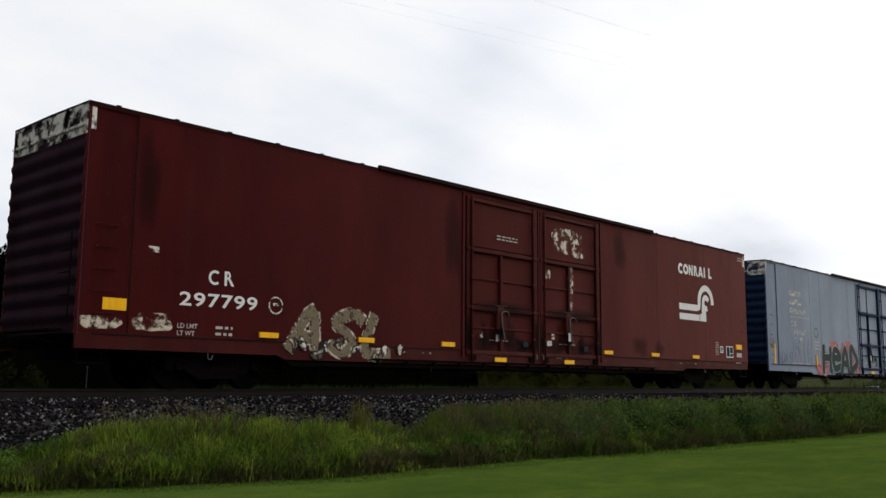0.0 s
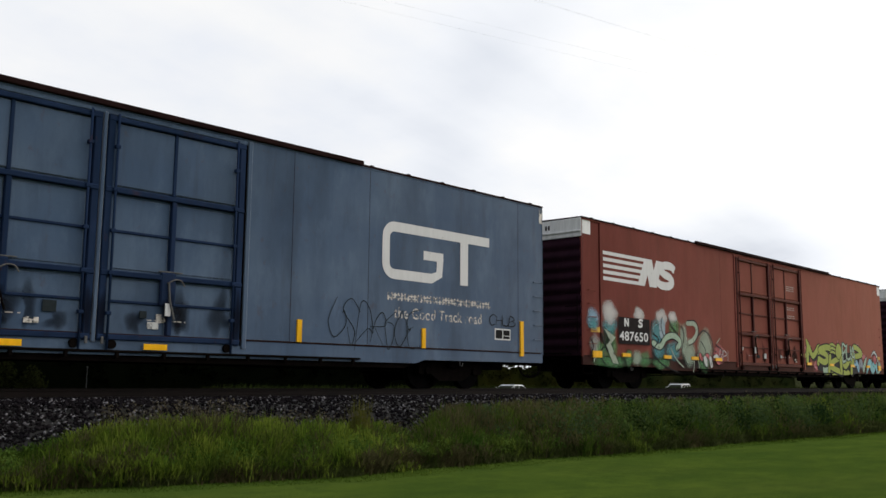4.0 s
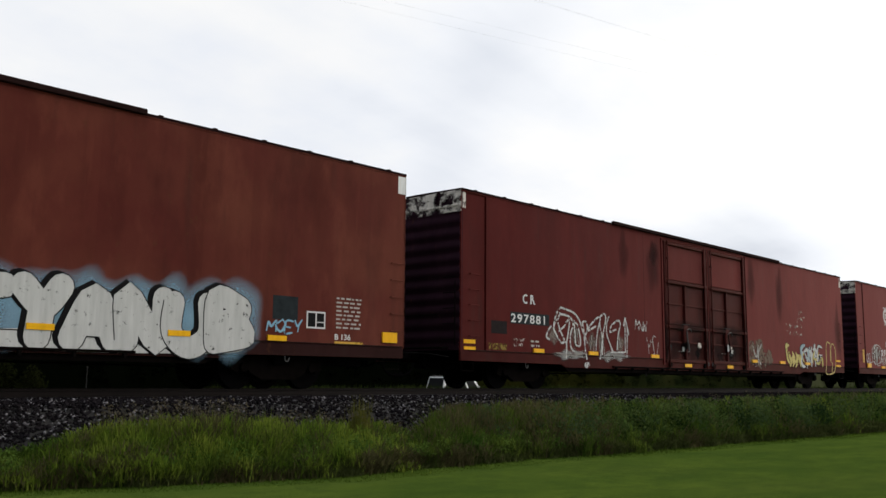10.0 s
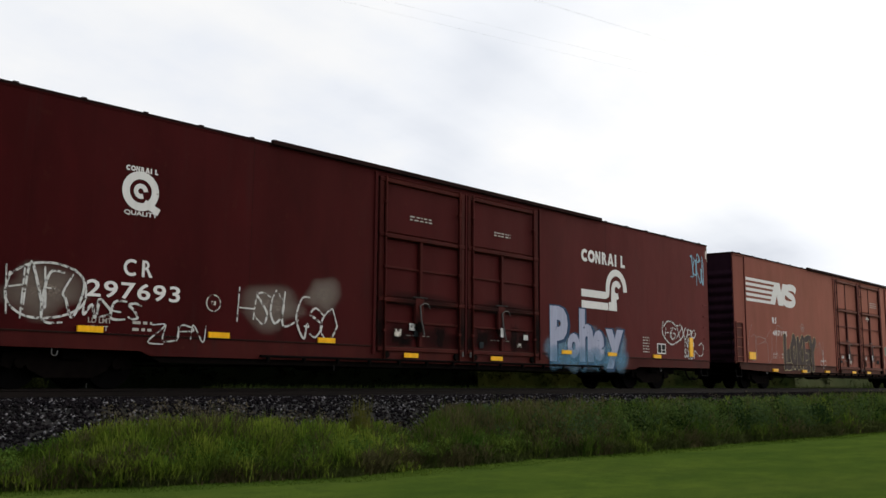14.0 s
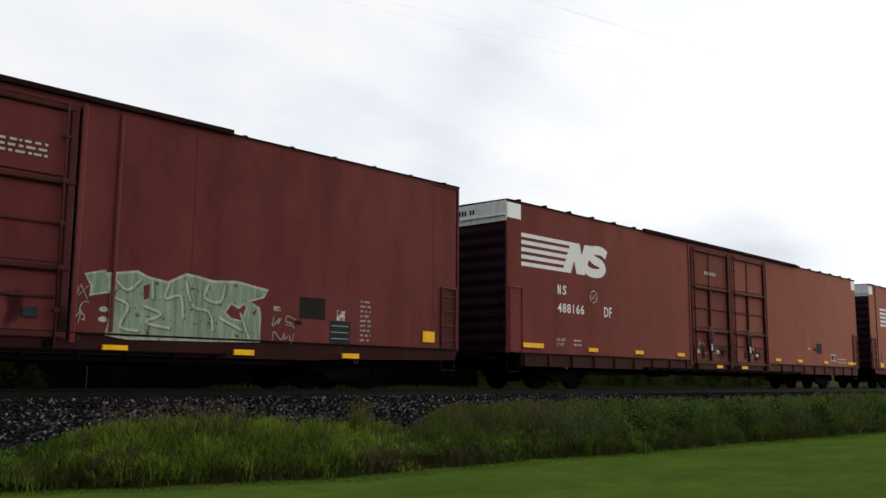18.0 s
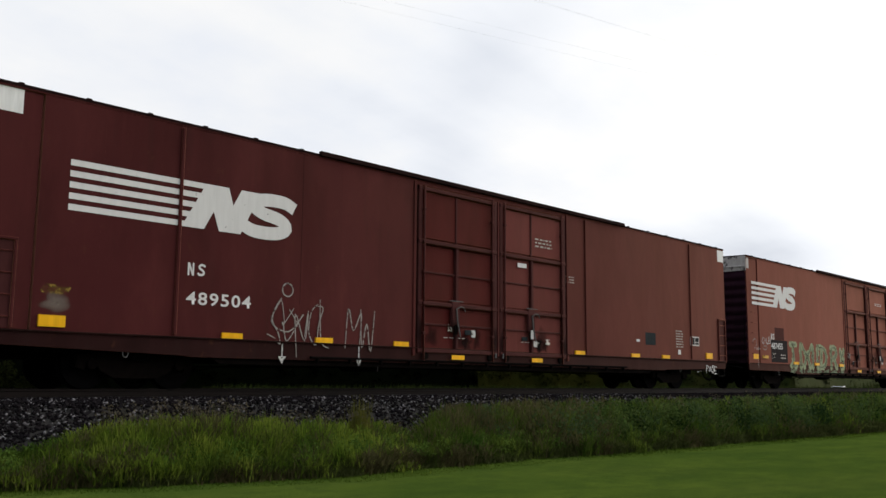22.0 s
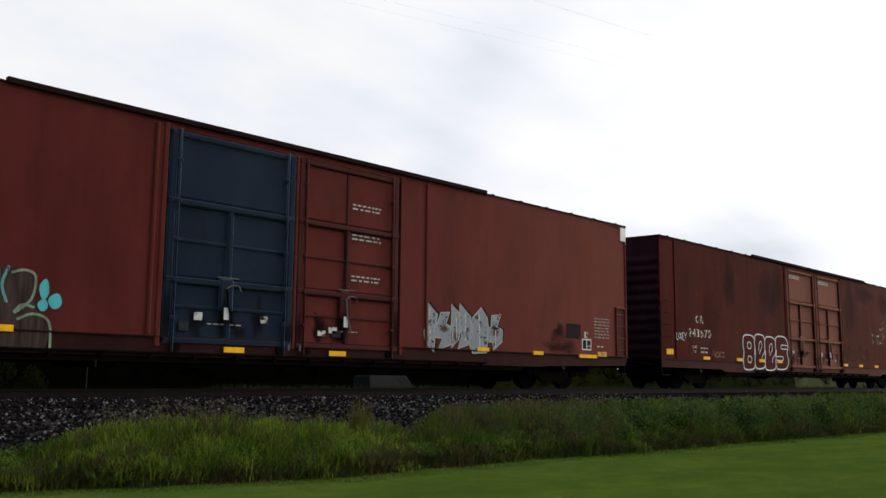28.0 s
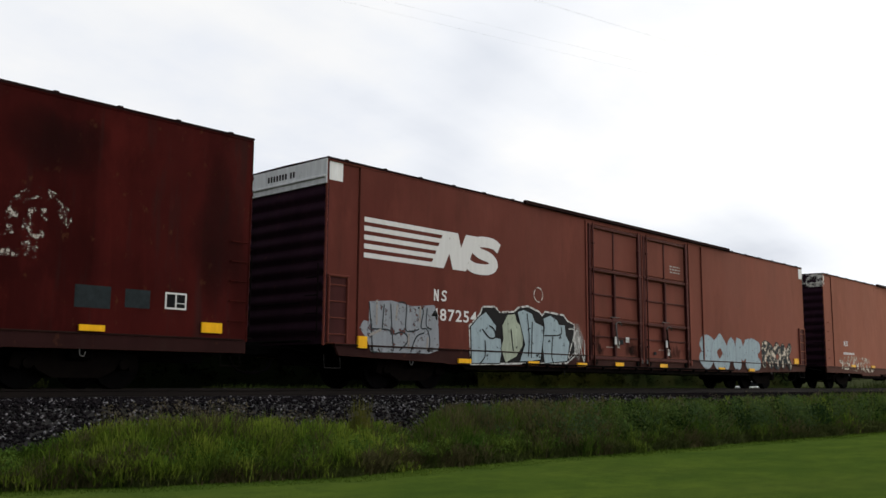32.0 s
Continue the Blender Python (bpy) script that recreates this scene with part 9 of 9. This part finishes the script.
    # L
    c = add_car(321.51, DARK_L, 12, "blackened red boxcar with dusty mauve doors", top_ribs=(0, 0), doors=(DOOR_PINK, DOOR_PINK),
                door_frames=(DOOR_PINK, DOOR_PINK), reflectors=[(0.36, 1.15, 0.45, 0.19)] + row((2.84, 5.47, 7.42, 9.1), 1.03) + row((16.44, 18.4, 20.6, 23.03), 1.02) + [(25.49, 1.09, 0.46, 0.20)])
    owner_blocks(c, "ring", 2.40, 2.95, 2.30, 2.56, WHITE_WORN)
    lettering(c, "243570", 1.85, 3.50, 1.80, 2.09, WHITE_WORN, space=1.25)
    lettering(c, "LD LMT", 2.05, 2.45, 1.40, 1.50, WHITE_WORN, "load_limit", bold=0.01)
    lettering(c, "LT WT", 2.05, 2.42, 1.24, 1.34, WHITE_WORN, "light_weight", bold=0.01)
    bars(c, 2.7, 3.25, 1.22, 1.50, 2, STENCIL, 5)
    soft_patch(c, 1.7, 3.9, 1.15, 2.2, SOFT_RUST, 1201, y=-0.0028)
    tag_strokes(c, "LOKEY", 0.98, 1.66, 1.68, 1.92, SILVER, 121, 0.034)
    tag_strokes(c, "NOKS", 3.6, 4.5, 1.12, 1.36, TAN_LINE, 122, 0.02)
    for k, (kind, xa, xb) in enumerate((("B", 6.05, 7.15), ("E", 7.05, 8.05), ("E", 7.95, 9.05), ("S", 8.95, 10.2))):
        hollow_bubble(c, kind, xa, xb, 0.72 + 0.05 * (k % 2), 2.05 + 0.06 * (k % 2), DARK_L, WHITE, -0.012 - 0.006 * k)
    wheel_mark(c, 20.4, 2.2, WHITE_RUBBED, 0.95)
    plate(c, 23.88, 24.38, 1.48, 1.82, SLATE_PATCH)
    for k in range(4):
        soft_patch(c, 16.7 + 0.75 * k, 17.8 + 0.75 * k, 1.2, 2.0 - 0.1 * (k % 2), SOFT_RUST, 124 + k, y=-0.004 - 0.0004 * k, name="rust_patch", label="patch of rubbed rusty paint")
    bars(c, 10.7, 11.8, 4.60, 4.76, 2, WHITE, 6, y=0.006)
    bars(c, 13.9, 15.0, 4.60, 4.76, 2, WHITE, 7, y=0.006)
    plate(c, 22.93, 23.6, 1.43, 1.83, SLATE_PATCH)
    consolidated_box(c, 24.69, 1.50, 0.46, 0.32)
    for k, (xa, xb, za, zb) in enumerate(((7.6, 9.2, 2.6, 5.0), (8.8, 10.05, 3.2, 5.05), (16.6, 18.6, 2.4, 5.05), (18.2, 21.0, 4.0, 5.05), (4.6, 5.6, 2.8, 5.0), (21.5, 23.4, 3.6, 5.0), (25.2, 26.4, 1.4, 4.8))):
        soft_patch(c, xa, xb, za, zb, SOFT_SOOT, 1720 + k, y=-0.0031 - 0.0002 * k, name="soot_stain", label="")
    # M
    c = add_car(350.09, BROWN_M, 13, "oxide-brown boxcar with pale blue graffiti", ladder=True, ledge=True, posts=(17.42,), band=END_WHITE, band_side=0.46,
                reflectors=[(0.98, 0.92, 0.27, 0.27)] + row((4.38, 7.25, 9.6), 0.65) + row((11.6, 14.3), 0.70) + row((18.5, 21.0), 0.66) + [(25.3, 1.02, 0.44, 0.22)])
    striped_mark(c, 1.12, 6.10, 3.0, 3.95, WHITE)
    owner_blocks(c, "zig", 3.48, 3.95, 2.16, 2.45, WHITE)
    lettering(c, "487254", 3.4, 5.1, 1.68, 1.98, WHITE, space=1.15)
    b1, b2 = (1.03, 3.66, 0.83, 2.16), (4.81, 9.51, 0.65, 2.39)
    cell = lambda b, pts: [(b[0] + u * (b[1] - b[0]), b[2] + v * (b[3] - b[2])) for u, v in pts]
    part("graffiti_piece", MB().flat(cell(b1, ((.11, .88), (.38, .93), (.65, .86), (.94, .92), (.99, .72), (1.01, .09), (.88, .02), (.14, .01), (.09, .23), (0, .41), (.05, .55), (.11, .53))), -0.0060), GREY_BLUE, c, "worn grey-blue graffiti")
    drawn(c, *b1, (((.11, .85), (.14, .46), (.16, .41), (.34, .41), (.38, .34)), ((.29, .84), (.27, .44)), ((.37, .86), (.39, .42), (.41, .05)), ((.47, .91), (.57, .87), (.56, .44), (.65, .41), (.73, .45)), ((.72, .84), (.79, .8), (.76, .49), (.84, .46), (.88, .26), (.86, .05)), ((.84, .84), (.83, .53), (.9, .47)), ((.14, .4), (.16, .04), (.21, .02)), ((.43, .34), (.51, .38), (.58, .32), (.58, .2), (.49, .06)), ((.63, .04), (.7, .31), (.8, .39))), 0.035, SLATE_PATCH, -0.0080, "dark graffiti lines")
    drawn(c, *b1, (((.2, .9), (.2, .5)), ((.45, .85), (.44, .6)), ((.75, .85), (.74, .6)), ((.12, .3), (.25, .4)), ((.6, .35), (.6, .1)), ((.85, .3), (.84, .1))), 0.06, FAINT_CHALK, -0.0120, "pale spray lines")
    back = cell(b2, ((0, .55), (.09, .74), (.11, .85), (.22, .87), (.26, .79), (.39, .82), (.43, .89), (.52, .93), (.63, .86), (.66, .8), (.69, .87), (.88, .84), (.92, .75), (.99, .7), (1, .18), (.91, .05), (.01, -.01)))
    ob = part("graffiti_ground", MB().flat(back, -0.0055), BLACK, c, "black ground of pale blue graffiti with a white rim")
    part("white_rim", MB().ribbon(back, 0.05, -0.0068, close=True), CHALK, ob)
    for k, pts in enumerate((((.01, .54), (.08, .7), (.14, .78), (.23, .58), (.22, .4), (.27, .39), (.28, .21), (.26, .01), (.02, 0)),
                             ((.28, .59), (.33, .77), (.4, .79), (.42, .67), (.48, .56), (.47, .29), (.41, .12), (.31, .02), (.27, .24), (.29, .39)),
                             ((.42, .82), (.48, .87), (.56, .82), (.59, .69), (.67, .63), (.67, .43), (.64, .09), (.55, .06), (.44, .05), (.49, .32)),
                             ((.67, .76), (.74, .82), (.81, .75), (.83, .68), (.89, .68), (.9, .51), (.94, .39), (.91, .08), (.68, .03), (.66, .3), (.68, .61)))):
        q = cell(b2, pts)
        ob = part("graffiti_letter", MB().flat(q, -0.0090 - 0.0022 * k), ICE if k != 1 else PALE_SAGE, c, "pale blue graffiti letter with black edges")
        part("letter_edge", MB().ribbon(q, 0.03, -0.0100 - 0.0022 * k, close=True), BLACK, ob)
    drawn(c, *b2, (((.11, .51), (.17, .39), (.22, .41), (.21, .52), (.17, .57)), ((.13, .34), (.13, .12), (.09, .01)), ((.36, .54), (.38, .22)), ((.51, .8), (.53, .44), (.52, .14)), ((.56, .68), (.55, .12)), ((.68, .48), (.84, .51), (.85, .63)), ((.76, .45), (.75, .16), (.77, .04))), 0.04, BLACK, -0.0190, "black graffiti lines")
    soft_patch(c, 9.25, 9.95, 0.75, 1.95, SOFT_CHALK, 137)
    tag_strokes(c, "ZSN", 9.15, 9.95, 0.9, 1.7, CHALK, 139, 0.04, wobble=0.2)
    fat_word(c, "SOAME", 17.2, 22.0, 0.70, 1.95, ICE, GREY_BLUE, 133, 0.44, 0.025, wobble=0.07, cell=0.98, label="pale blue-grey graffiti letters")
    fat_word(c, "ROX", 22.3, 25.0, 0.74, 1.9, CREAM, SLATE_PATCH, 134, 0.36, 0.03, cell=0.95, label="cream graffiti letters")
    part("round_stencil", MB().ribbon(arc(7.75, 2.62, 0.2, 0, 360, 20), 0.03, -0.005), WHITE_WORN, c)
    bars(c, 15.2, 15.9, 3.9, 4.2, 3, STENCIL, 6, y=0.010)
    # N
    c = add_car(379.04, BROWN_D, 14, "red-brown boxcar with cream graffiti", band=END_DIRTY, band_side=0.2, reflectors=row((3.0, 5.7, 9.3)) + row((16.8, 19.4, 22.0)))
    owner_blocks(c, "zig", 2.2, 2.7, 1.95, 2.2, WHITE)
    bars(c, 2.1, 3.5, 1.5, 1.75, 1, WHITE, 4)
    patch(c, 1.4, 6.0, 0.8, 1.5, CREAM, 5, 0.12)


build_train()

# ------------------------------------------------------------ what moves
SPEED_KEYS = [(0.00, 10.420), (1.25, 10.414), (2.50, 10.346), (4.50, 10.321), (6.00, 10.414), (7.50, 10.451), (9.00, 10.478), (10.50, 10.473), (12.00, 10.395), (13.50, 10.416), (15.50, 10.588), (17.00, 10.526), (18.50, 10.550), (20.00, 10.557), (21.50, 10.572), (23.00, 10.586), (24.50, 10.632), (26.50, 10.606), (28.00, 10.752), (30.00, 10.626), (32.00, 11.096)]


def train_s(t):
    """Distance run by the train at t seconds."""
    s = 0.0
    for (t0, v0), (t1, v1) in zip(SPEED_KEYS, SPEED_KEYS[1:]):
        if t >= t1:
            s += (v0 + v1) / 2 * (t1 - t0)
        else:
            h = t - t0
            return s + v0 * h + (v1 - v0) / (t1 - t0) * h * h / 2
    return s


def motions():
    times = [k * 0.8 for k in range(41)]
    for car, x0 in TRAIN:
        walk(car, [(t, pose(x0 - train_s(t), SIDE_Y, RAIL_Z)) for t in times])
    # wheels turn while their car is before the camera
    for ws, dx, spec in WHEELSETS:
        rows, last, n = [], None, 0
        for k in range(32 * 30 + 1):
            t = k / 30
            x = spec["x"] + dx - train_s(t)
            inside = 2.0 < x < 75.0
            if inside or k in (0, 960):
                a = -(train_s(t) / 0.457) % (2 * math.pi) if inside else 0.0
                rows.append((t, pose(dx, CAR_W / 2, 0.457, 0, math.degrees(a), 0)))
        walk(ws, rows)
    for v, lane, t0, x0, speed in TRAFFIC:
        turn = 0 if speed > 0 else 180
        walk(v, [(t, pose(x0 + speed * (t - t0), lane, ROAD_Z + 0.03, 0, 0, turn)) for t in (0.0, 8.0, 16.0, 24.0, 32.0)])


motions()
